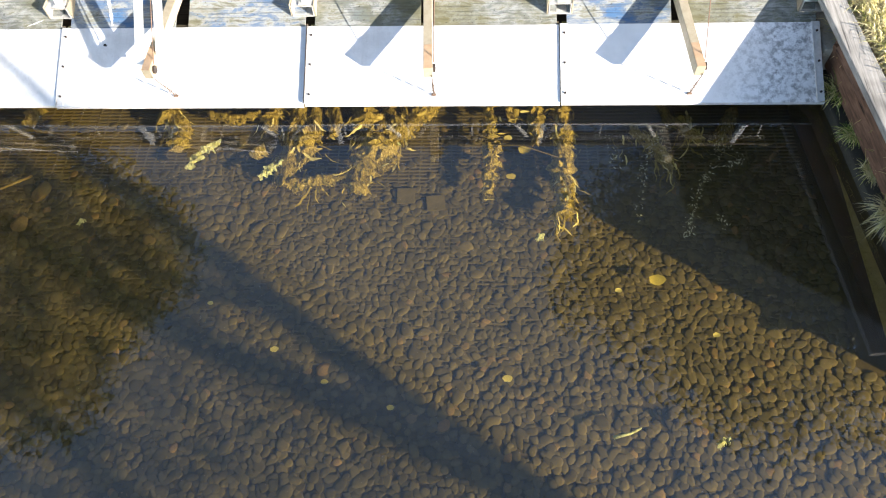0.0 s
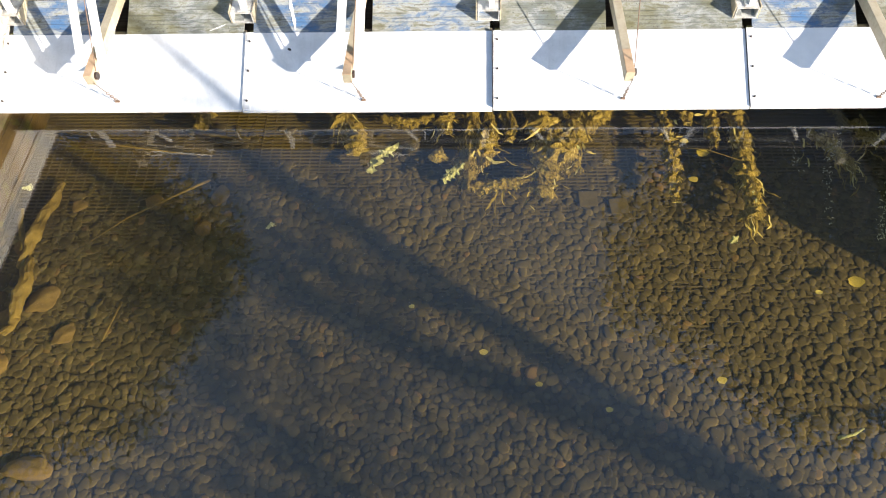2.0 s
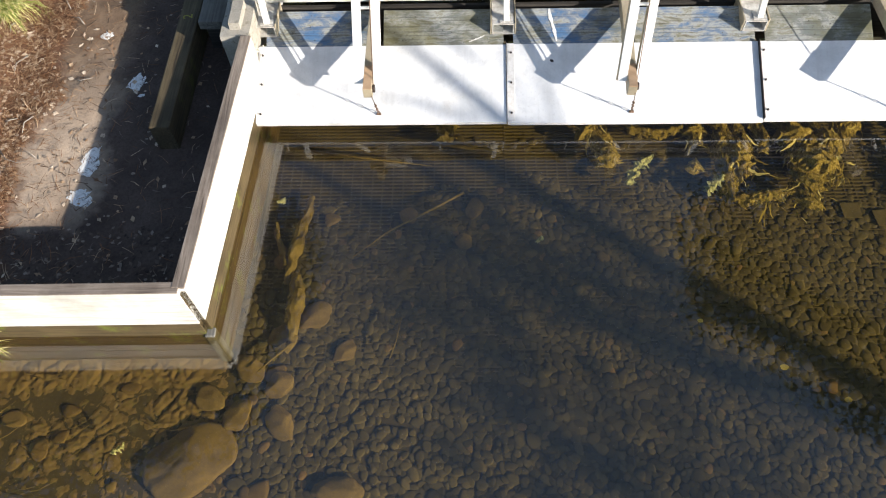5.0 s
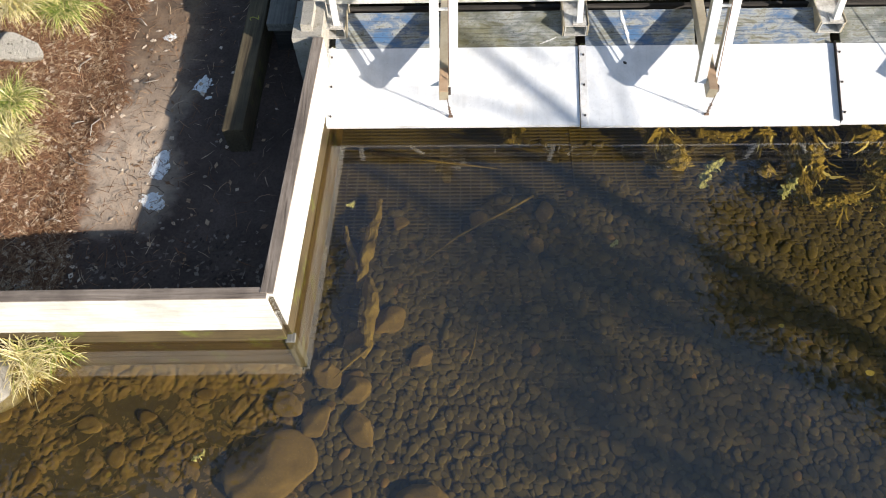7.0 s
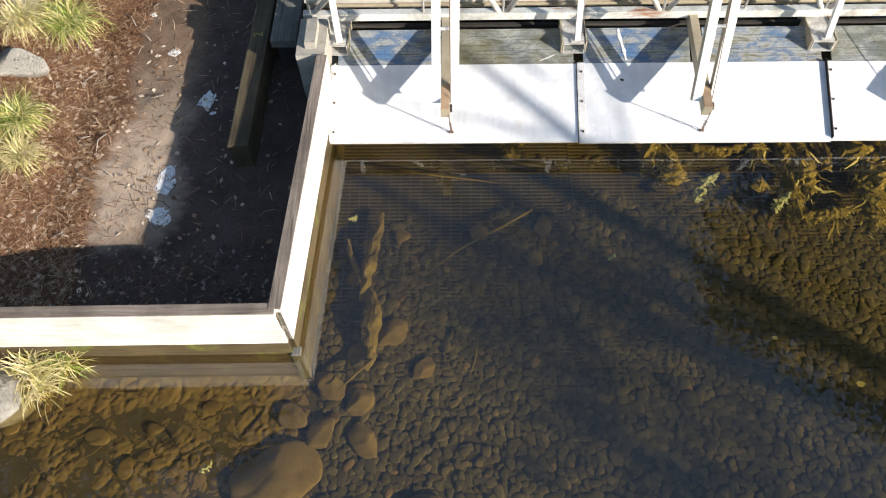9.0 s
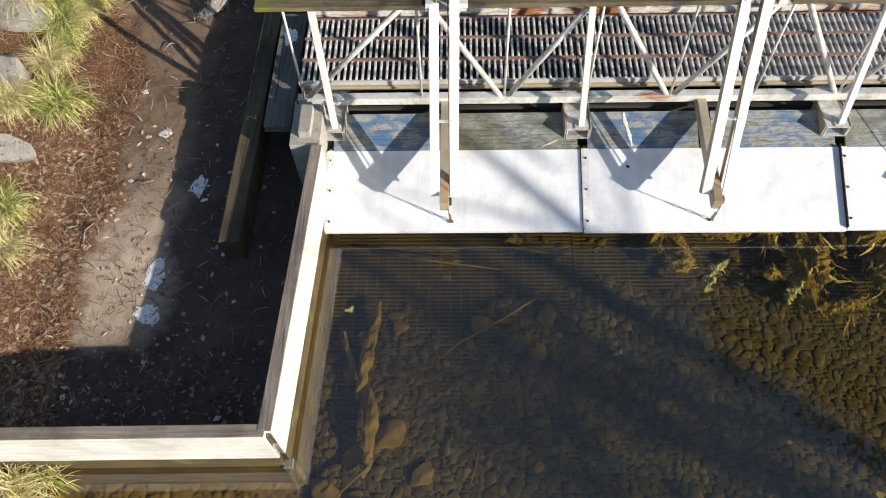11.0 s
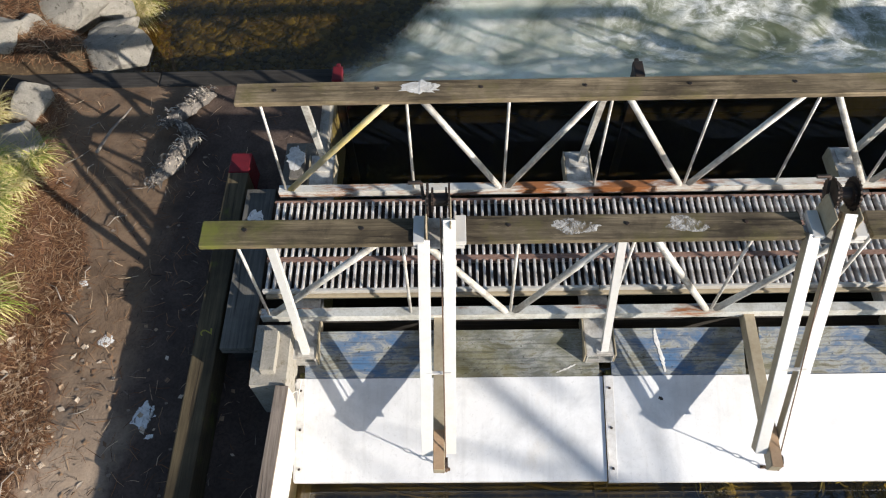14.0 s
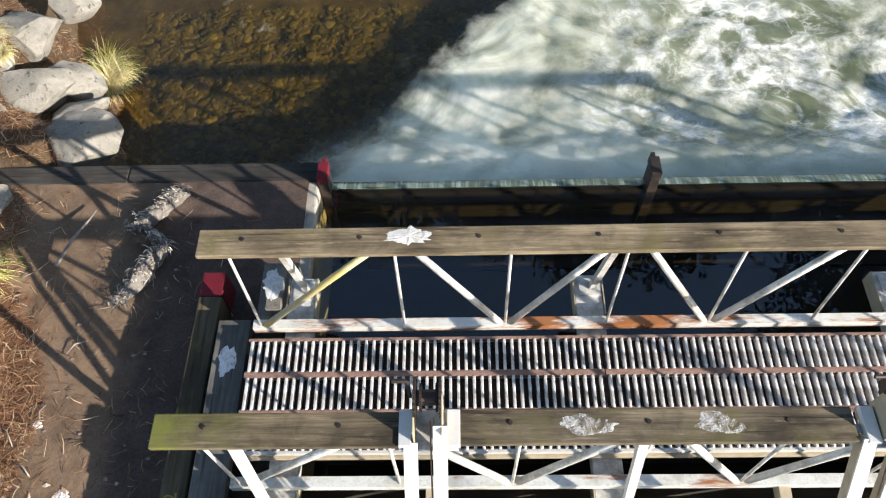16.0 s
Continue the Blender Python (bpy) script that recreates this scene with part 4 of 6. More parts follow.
def cross_beam(x):
    t = thing("cross_beam", (x, 1.7, 0.4), "pale aluminium cross beam with open ends under the deck", "cross beam", "cross beams")
    part("beam", hollow((x, 0.77, 0.475), (x, 2.70, 0.475), 0.2, 0.12, 0.008), M_TRUSS, t)
    for y, s in ((0.775, 1), (2.695, -1)):
        part("side_plate", box((x - 0.116, y, 0.41), (x - 0.106, y + s * 0.33, 0.55)), M_STRUT, t)
        part("side_plate", box((x + 0.106, y, 0.41), (x + 0.116, y + s * 0.33, 0.55)), M_STRUT, t)
    brace = part("brace", hollow((x + 0.03, 0.82, 0.535), (x - 0.015, 1.045, 1.69), 0.052, 0.045, 0.006, (0, 1, 0)), M_BAR, t, "bright sloping brace")
    part("foot_plate", box((x - 0.03, 0.785, 0.536), (x + 0.09, 0.9, 0.546)), M_TRUSS, brace)
    # Duller metal than its twin, because this brace stands in shade.
    brace = part("brace", hollow((x + 0.03, 2.6, 0.535), (x + 0.045, 2.34, 1.69), 0.046, 0.045, 0.006, (0, 1, 0)), M_TRUSS, t, "sloping brace in darker metal for its shade")
    part("foot_plate", box((x - 0.07, 2.52, 0.536), (x + 0.09, 2.67, 0.55)), M_TRUSS, brace)
    return t


for x in (0.06, 2.27, 4.56, 6.9, 9.13):
    cross_beam(x)

# deck of slotted planks
rib = bmesh.new()
add_box(rib, (-0.0105, -0.121, -0.06), (0.0105, 0.121, 0.0), 0.006)
rib = as_mesh("rib", rib, M_RIB)
DECK = 0.635
for row, y in enumerate((1.435, 1.722, 2.006)):
    for i in range(4):
        x0, x1 = (BR0 - 0.02 if i == 0 else i * P + 0.012), ((i + 1) * P + 0.004 if i < 3 else BR1)
        t = thing("deck_plank", ((x0 + x1) / 2, y, DECK - 0.05), "slotted metal deck plank with pale worn ribs and rusty edges", "deck plank", "deck planks")
        for s in (-1, 1):
            front = row == 0 and s < 0
            part("flange", box((x0, y + s * 0.132 - 0.011, DECK - 0.05), (x1, y + s * 0.132 + 0.011, DECK - 0.004), 0.003), M_FLANGE_PALE if front else M_FLANGE, t, "pale perforated edge" if front else "rusty edge")
        # Invented dark plate: paints the shade in the gaps between ribs.
        part("slot_backing", box((x0, y - 0.12, DECK - 0.075), (x1, y + 0.12, DECK - 0.063)), M_SLOT_DARK, t, "dark backing plate added to shade the slots")
        part("rust_strip", box((x0, y - 0.122, DECK - 0.058), (x1, y - 0.108, DECK - 0.02)), M_FLANGE, t)
        count = int((x1 - x0 - 0.03) / 0.0555)
        for k in range(count):
            ob = new("rib", rib)
            ob.parent = t
            ob.location = Vector((x0 + 0.03 + k * (x1 - x0 - 0.06) / (count - 1), y, DECK)) - t.location
for y in (1.29, 1.58, 1.865, 2.15):
    single("deck_joist", box((BR0, y - 0.02, 0.54), (BR1, y + 0.02, 0.578), 0.003), M_STRUT, "dark stained joist under the deck planks", "joist", (4.6, y, 0.54), group="deck joists")


# ---- davits ----
def davit(top, tip, bars, hook, root):
    t = thing("davit", (tip, 0.6, 0.5), "lifting davit of two bright bars over a tan strut" if bars else "tan lifting strut with a wire and chain", "davit", "davits")
    part("strut", bar((root, 1.14, 0.552), (tip, -0.068, 0.552), 0.078, 0.106), M_STRUT, t, "tan stained strut")
    part("tip_plate", bar((tip + (root - tip) * 0.22, 0.2, 0.609), (tip, -0.072, 0.609), 0.07, 0.006, bevel=0), M_TIP, t, "rust-tinted tip plate")
    part("sheave", tube((tip + 0.03, -0.01, 0.55), (tip + 0.06, -0.01, 0.55), 0.035, None, 14), M_IRON, t)
    high = Vector((top + 0.02, 1.10, 1.88))
    if bars:
        for s, z in ((-1, 1.74), (1, 1.90)):
            a = Vector((top + (0.072 if s > 0 else -0.09), 1.03 if s < 0 else 1.07, z))
            b = Vector((tip + s * 0.08, 0.03, 0.57) if s < 0 else (tip + s * 0.08, 0.06, 0.52))
            part("bar", bar(a, b, 0.076, 0.012, (0, -1, 0.6), 0.002), M_BAR, t, "bright flat bar")
            hang = Vector((-0.034, 0.028, -0.021))
            part("bar_flange", bar(a + hang, b + hang, 0.006, 0.075, (0, -1, 0.6), 0.001), M_STRUT, t, "tan stained flange")
        mid = 0.42
        c = Vector((top, 1.04, 1.8)).lerp(Vector((tip, 0.07, 0.575)), mid + 0.2)
        part("spacer", bar(c - Vector((0.08, 0, 0)), c + Vector((0.085, 0, 0)), 0.02, 0.02), M_BAR, t)
    else:
        high = Vector((top + 0.12, 1.05, 1.7))
    part("cable", tube(high, (tip + 0.045, 0.02, 0.58), 0.0045, None, 6), M_CHAIN, t)
    # chain from the tip down to the eye on the sheet
    a, b = Vector((tip + 0.03, -0.075, 0.53)), Vector((hook, 0.055, on_sheet(0.055) + 0.025))
    part("chain_wire", tube(a, a.lerp(b, 0.5), 0.004, None, 6), M_CHAIN, t)
    for k in range(6):
        c = a.lerp(b, 0.5 + 0.09 * k)
        d = (b - a).normalized()
        side = d.orthogonal().normalized() if k % 2 else d.cross(d.orthogonal()).normalized()
        pts = [c + d * 0.022 * math.cos(w) + side * 0.012 * math.sin(w) for w in (2 * math.pi * n / 8 for n in range(9))]
        part("link", path_tube(pts, [0.0038] * 9, 5), M_CHAIN, t)
    eye = bmesh.new()
    add_tube(eye, b - Vector((0.02, 0, 0.012)), b + Vector((0.02, 0, -0.012)), 0.012, None, 8)
    part("eye", eye, M_CHAIN, t)
    return t


davit(1.105, 1.08, True, 1.13, 1.08)
davit(3.515, 3.337, True, 3.42, 3.395)
davit(5.70, 5.745, False, 5.77, 5.70)
davit(7.93, 8.00, False, 8.03, 7.93)


def winch(x):
    t = thing("hand_winch", (x, 1.13, RAIL_TOP), "dark iron hand winch with toothed wheels on a plate", "winch", "hand winches")
    part("base_plate", box((x - 0.16, 1.0, RAIL_TOP - 0.05), (x + 0.16, 1.22, RAIL_TOP - 0.03), 0.003), M_TRUSS, t)
    for s in (-1, 1):
        part("cheek", box((x + s * 0.075 - 0.005, 1.03, RAIL_TOP - 0.03), (x + s * 0.075 + 0.005, 1.24, RAIL_TOP + 0.17), 0.004), M_STRUT, t)
    c = Vector((x, 1.22, RAIL_TOP + 0.17))
    part("drum", tube(c - Vector((0.06, 0, 0)), c + Vector((0.06, 0, 0)), 0.042, None, 16), M_IRON, t, "drum with wound cable")
    for s in (-0.065, -0.035, 0.05, 0.068):
        wheel = bmesh.new()
        r = 0.1 if abs(s) > 0.05 else 0.068
        add_tube(wheel, c + Vector((s - 0.006, 0, 0)), c + Vector((s + 0.006, 0, 0)), r, None, 22)
        for k in range(22):
            w = 2 * math.pi * k / 22
            o = c + Vector((s, math.cos(w) * r, math.sin(w) * r))
            add_box(wheel, o - Vector((0.006, 0.006, 0.006)), o + Vector((0.006, 0.006, 0.006)))
        part("gear_wheel", wheel, M_IRON, t)
    crank = part("crank", bar(c + Vector((-0.09, 0, 0)), c + Vector((-0.1, 0.05, 0.11)), 0.02, 0.01), M_IRON, t)
    part("grip", tube(c + Vector((-0.1, 0.05, 0.11)), c + Vector((-0.18, 0.05, 0.11)), 0.012, None, 10), M_IRON, crank)
    part("post_plate", box((x - 0.16, 1.01, RAIL_TOP - 0.028), (x - 0.09, 1.21, RAIL_TOP + 0.015), 0.004), M_BAR, t)
    part("post_plate", box((x + 0.10, 1.01, RAIL_TOP - 0.028), (x + 0.17, 1.21, RAIL_TOP + 0.015), 0.004), M_BAR, t)


winch(1.11)
winch(3.57)

# ---- west end of the bridge ----


def pier(lo, hi, label, material=M_CONCRETE):
    bm = box(lo, hi, 0.0)
    top = [e for e in bm.edges if all(v.co.z > hi[2] - 0.01 for v in e.verts)]
    bmesh.ops.bevel(bm, geom=top, offset=0.08, segments=2, affect="EDGES")
    bmesh.ops.subdivide_edges(bm, edges=bm.edges[:], cuts=2, use_grid_fill=True)
    for vert in bm.verts:
        vert.co += 0.006 * noise.noise_vector(vert.co * 6)
    single("concrete_pier", bm, material, label, "pier", ((lo[0] + hi[0]) / 2, (lo[1] + hi[1]) / 2, lo[2]), group="concrete piers")


pier((-0.265, 0.515, 0.08), (-0.005, 0.985, 0.75), "chamfered weathered concrete pier at the bridge end")
pier((-0.28, 2.33, 0.08), (-0.01, 2.86, 0.60), "dark chamfered concrete pier with white droppings", M_CONCRETE_DARK)
splat("bird_dropping", (-0.16, 2.62), (0.10, 0.19), 91, 0.603, M_SMEAR_PLAIN)

kerb = thing("kerb_timber", (-0.72, 1.26, GROUND), "long heavy kerb timber with a red painted end", "timber")
part("timber", bar((-0.735, -0.31, 0.265), (-0.71, 2.62, 0.265), 0.185, 0.305, bevel=0.012), M_KERB, kerb)
part("painted_end", bar((-0.71, 2.621, 0.2655), (-0.708, 2.84, 0.2655), 0.187, 0.307, bevel=0.012), M_RED, kerb, "red painted end")
font = bpy.data.curves.new("mark", "FONT")
font.body, font.size, font.extrude, font.align_x = "2", 0.13, 0.001, "CENTER"
mark = new("mark", font)
mark.data.materials.append(M_MARK)
mark.matrix_world = pose(-0.69, 1.06, 0.419, 0, 0, 95)
bpy.context.view_layer.update()
flat = bpy.data.meshes.new_from_object(mark.evaluated_get(bpy.context.evaluated_depsgraph_get()))
where = mark.matrix_world.copy()
bpy.data.objects.remove(mark)
mark = new("mark", flat)
mark.parent = kerb
mark.matrix_basis = Matrix.Translation(-kerb.location) @ where
tagged(mark, "painted figure 2")

step = thing("timber_step", (-0.45, 1.61, GROUND), "grey timber step with a white splash at the bridge", "step")
part("tread", bar((-0.452, 0.87, 0.47), (-0.447, 2.36, 0.47), 0.25, 0.09, bevel=0.008), M_STEP, step)
for y in (1.0, 1.6, 2.25):
    part("block", box((-0.55, y - 0.06, GROUND - 0.02), (-0.35, y + 0.06, 0.426), 0.006), M_DARK_TIMBER, step)
splat("bird_dropping", (-0.45, 2.02), (0.09, 0.15), 77, 0.515)
for n_, (x, y, sx, sy) in enumerate(((-1.21, 0.49, 0.11, 0.13), (-1.65, 1.13, 0.08, 0.07), (-1.44, -0.44, 0.13, 0.24), (-1.42, -0.84, 0.14, 0.12), (-1.98, 1.67, 0.05, 0.04), (-1.13, 0.33, 0.04, 0.03))):
    splat("bird_dropping", (x, y), (sx, sy), 60 + n_, west_height(x, y) + 0.004)

# ---- the pool's bed ----
def joined(protos, places):
    """Many pieces in one mesh: (prototype, 4x4) each."""
    verts, faces, base = [], [], 0
    for k, m in places:
        pv, pf = protos[k]
        a = np.array(m)
        w = pv @ a[:3, :3].T + a[:3, 3]
        verts.append(w)
        faces.append(pf + base)
        base += len(pv)
    return np.concatenate(verts).tolist(), np.concatenate(faces).tolist()


def stone_proto(seed):
    bm = blob((0, 0, 0), (1, 1, 1), seed, 2, 0.24, 1.1, 0.4)
    bm.verts.ensure_lookup_table()
    pv = np.array([v.co[:] for v in bm.verts])
    pf = np.array([[v.index for v in f.verts] for f in bm.faces])
    me = as_mesh("cobble", bm, M_STONE, True)
    return pv, pf, me


PROTOS = [stone_proto(100 + k) for k in range(9)]
rnd = random.Random(5)


def cover(x, y):
    """How thickly stones hide the sunken gratings."""
    c = 1.25 - 1.3 * max(0.0, min(1.0, (y + 0.85) / 0.9)) + 0.9 * wavy(x, y, 0.9, 3) + 0.35 * wavy(x, y, 3, 5)
    if x < 1.6 and y > -2.0:
        c -= 0.75 * min(1.0, (1.6 - x) / 0.5) * min(1.0, (y + 2.0) / 0.3)
    return c


loose, single_stones, brown = [], [], []
y = -3.9
while y < 0.3:
    x = -3.4
    while x < 9.6:
        px, py = x + rnd.uniform(-0.024, 0.024), y + rnd.uniform(-0.024, 0.024)
        inside_wall = (px > 9.22 and py > -2.3) or (px < -0.05 and py > -1.95)
        silted = px + 0.25 * wavy(px, py, 1.2, 8) < 0.0 and py < -1.9
        if rnd.random() < cover(px, py) and not inside_wall and not silted:
            r = rnd.uniform(0.029, 0.049) * (1.35 if rnd.random() < 0.12 else 1.0)
            size = (r * rnd.uniform(0.9, 1.45), r * rnd.uniform(0.8, 1.1), r * rnd.uniform(0.13, 0.22))
            m = pose(px, py, BED - 0.018 + size[2] * 0.5 + rnd.uniform(-0.003, 0.004), rnd.uniform(-4, 4), rnd.uniform(-4, 4), rnd.uniform(0, 360)) @ Matrix.Diagonal((*size, 1))
            k = rnd.randrange(9)
            if 2.2 < px < 3.8 and -2.75 < py < -2.05 and len(single_stones) < 300:
                single_stones.append((k, m))
            else:
                loose.append((k, m))
        x += 0.055
    y += 0.05
for _ in range(26):
    px, py = rnd.uniform(-3.3, 0.4), rnd.uniform(-3.9, -2.08)
    r = rnd.uniform(0.06, 0.125)
    size = (r * rnd.uniform(0.9, 1.35), r * rnd.uniform(0.7, 1.0), r * rnd.uniform(0.09, 0.15))
    brown.append((rnd.randrange(9), pose(px, py, BED - 0.008, rnd.uniform(-6, 6), rnd.uniform(-6, 6), rnd.uniform(0, 360)) @ Matrix.Diagonal((*size, 1))))
v, f = joined([(p[0], p[1]) for p in PROTOS], loose)
tagged(new("cobbles", from_arrays("cobbles", v, f, M_STONES, True)), "rounded brown silted cobbles covering the pool's bed", "cobbles", kind="stuff")


def silt_lumps(x, y):
    """Stones drowned in silt: low domes parted by narrow cracks."""
    w = Vector((x + 0.09 * wavy(x, y, 4, 1) + 0.02 * wavy(x, y, 17, 3), y + 0.09 * wavy(x, y, 4, 2) + 0.02 * wavy(x, y, 17, 4), 0.0))
    z = 0.0
    for size, high in ((0.12, 0.019), (0.06, 0.012), (0.03, 0.005)):
        d = noise.voronoi(w / size + Vector((0, 0, size * 9)))[0]
        gap = min(1.0, (d[1] - d[0]) / 0.32)
        z += high * gap * (2 - gap) * (0.65 + 0.7 * max(-0.5, wavy(x, y, 3.0, size)))
    edge = min(1.0, max(0.0, (0.15 - x - 0.25 * wavy(x, y, 1.2, 8)) / 0.25))
    heap = 0.07 * max(0.0, 1 - (-1.95 - y) / 0.45) ** 2 * min(1.0, max(0.0, (-0.1 - x) / 0.3))
    return BED - 0.05 + edge * (0.015 + z) + 0.005 * wavy(x, y, 9) + 0.003 * wavy(x, y, 30) + heap


v, f = ground_sheet(steps(-3.5, 0.3, 270), steps(-4.3, -1.93, 170), silt_lumps)
tagged(new("silt_bed", from_arrays("silt_bed", v, f, M_SILT_BROWN, True)), "brown silt over half-buried stones beside the plank wall", "riverbed", kind="structure")
v, f = joined([(p[0], p[1]) for p in PROTOS], brown)
tagged(new("silted_cobbles", from_arrays("silted_cobbles", v, f, M_STONES_BROWN, True)), "brown stones half buried in silt beside the plank wall", "cobbles", kind="stuff")
far = []
for _ in range(11000):
    px, py = rnd.uniform(-8, 14), rnd.uniform(-8.0, 0.2)
    if py > -3.85 and -3.35 < px < 9.6 or py > -2.1 and not -3.35 < px < 9.6:
        continue
    r = rnd.uniform(0.06, 0.11)
    far.append((rnd.randrange(3), pose(px, py, BED - 0.01, 0, 0, rnd.uniform(0, 360)) @ Matrix.Diagonal((r * 1.2, r * 0.9, r * 0.4, 1))))


def rough_proto(seed):
    bm = blob((0, 0, 0), (1, 1, 1), seed, 1, 0.3, 1.1, 0.6)
    bm.verts.ensure_lookup_table()
    return np.array([v.co[:] for v in bm.verts]), np.array([[v.index for v in f.verts] for f in bm.faces])


v, f = joined([rough_proto(140 + k) for k in range(3)], far)
tagged(new("far_cobbles", from_arrays("far_cobbles", v, f, M_STONES, True)), "silted brown cobbles on the pool's farther bed", "cobbles", kind="stuff")
for k, m in single_stones:
    ob = new("cobble", PROTOS[k][2])
    ob.parent = riverbed
    ob.matrix_basis = m


def bed_rock(x, y, sx, sy, sz, seed, turn=0.0, label="broad flat brown stone lying on the pool's bed"):
    single("flat_stone", blob((x, y, BED + sz * 0.35), (sx, sy, sz), seed, 4, 0.22, 1.2, 0.7, turn), M_BED_ROCK, label, "stone", (x, y, BED), True, "flat stones on the bed")


bed_rock(-0.32, -2.98, 0.46, 0.30, 0.09, 1, 0.35, "large flat brown slab lying on the pool's bed")
bed_rock(0.93, -3.14, 0.24, 0.13, 0.05, 2, 0.2)
for n_, (x, y, r) in enumerate(((0.10, -2.15, 0.15), (0.36, -2.3, 0.13), (0.60, -1.66, 0.15), (0.30, -1.85, 0.12), (0.05, -2.55, 0.13), (0.42, -2.62, 0.15), (-0.2, -2.42, 0.13),
                                (0.66, -0.66, 0.09), (1.38, -0.62, 0.12), (1.9, -0.9, 0.1), (2.0, -0.55, 0.1), (0.25, -1.1, 0.1), (0.9, -2.0, 0.12))):
    bed_rock(x, y, r * rnd.uniform(0.9, 1.2), r * rnd.uniform(0.75, 1.0), r * rnd.uniform(0.2, 0.28), 20 + n_, rnd.uniform(0, 3))


def grating(x0, x1, y0, y1):
    bm = bmesh.new()
    yy = y0
    while yy < y1:
        add_box(bm, (x0, yy - 0.0065, BED - 0.024), (x1, yy + 0.0065, BED - 0.012))
        yy += 0.042
    xx = x0 + 0.01
    while xx < x1:
        add_box(bm, (xx - 0.006, y0, BED - 0.026), (xx + 0.006, y1, BED - 0.0145))
        xx += 0.1
    single("sunken_grating", bm, M_GRATE, "silted steel bar grating lying under water", "grating", ((x0 + x1) / 2, (y0 + y1) / 2, BED - 0.02), group="sunken gratings")


for i in range(4):
    grating(i * P + 0.004, (i + 1) * P - 0.004, -2.25 if i % 2 == 0 else -2.05, 0.98)


# drowned plant debris that hangs at the gates
def ribbons(name, at, count, spread, length, width, material, label, seed, heading=-90.0, fan=70.0, lift=0.12):
    rnd = random.Random(seed)
    verts, faces = [], []
    for _ in range(count):
        x, y = at[0] + rnd.gauss(0, spread[0]), at[1] + rnd.gauss(0, spread[1])
        z = at[2] + rnd.uniform(0, lift)
        a = radians(heading + rnd.uniform(-fan, fan))
        l, w, n = length * rnd.uniform(0.4, 1.2), width * rnd.uniform(0.35, 1.3), 7
        tilt = rnd.uniform(-0.8, 0.8)
        for k in range(n + 1):
            s = k / n
            a += rnd.uniform(-0.45, 0.45)
            x, y = x + math.cos(a) * l / n, y + math.sin(a) * l / n
            z += rnd.uniform(-0.02, 0.014)
            z = max(z, BED + 0.05)
            wide = w * (0.25 + math.sin(math.pi * min(1, s * 0.9 + 0.1)) ** 0.7) * rnd.uniform(0.6, 1.2)
            nx, ny = -math.sin(a) * wide, math.cos(a) * wide
            verts += [(x + nx, y + ny, z + tilt * wide), (x - nx, y - ny, z - tilt * wide)]
            if k:
                b = len(verts) - 4
                faces.append((b, b + 1, b + 3, b + 2))
    o = Vector((at[0], at[1], BED))
    me = from_arrays(name, [tuple(Vector(p) - o) for p in verts], faces, material, True)
    ob = new(name, me)
    ob.location = o
    return tagged(ob, label, "plant debris", "drowned plant debris", "stuff")


STRANDS = (((6.28, 0.39), (6.3, -0.04), (6.28, -0.3), (6.27, -0.75)), ((6.49, 0.38), (6.52, 0.15)), ((6.74, 0.38), (6.71, -0.04)), ((6.96, 0.38), (6.98, -0.04), (6.94, -0.44), (6.95, -0.63), (6.93, -0.93)),
           ((5.67, 0.39), (5.33, 0.04), (5.18, -0.23)), ((5.06, 0.36), (5.12, 0.04), (5.21, -0.17), (5.38, -0.3)), ((5.18, -0.17), (5.08, -0.49), (5.02, -0.68)), ((4.45, -0.59), (4.63, -0.52), (4.89, -0.48)),
           ((3.05, 0.34), (3.26, 0.12), (3.31, -0.19)), ((4.12, 0.33), (4.17, 0.05)), ((4.1, -0.09), (4.09, -0.29)), ((4.36, 0.15), (4.5, 0.04), (4.57, -0.23)), ((4.73, 0.4), (4.79, -0.03)),
           ((7.6, 0.1), (7.85, -0.15), (7.95, -0.4)), ((8.1, 0.25), (8.25, -0.1)), ((1.72, 0.36), (1.76, 0.1)))


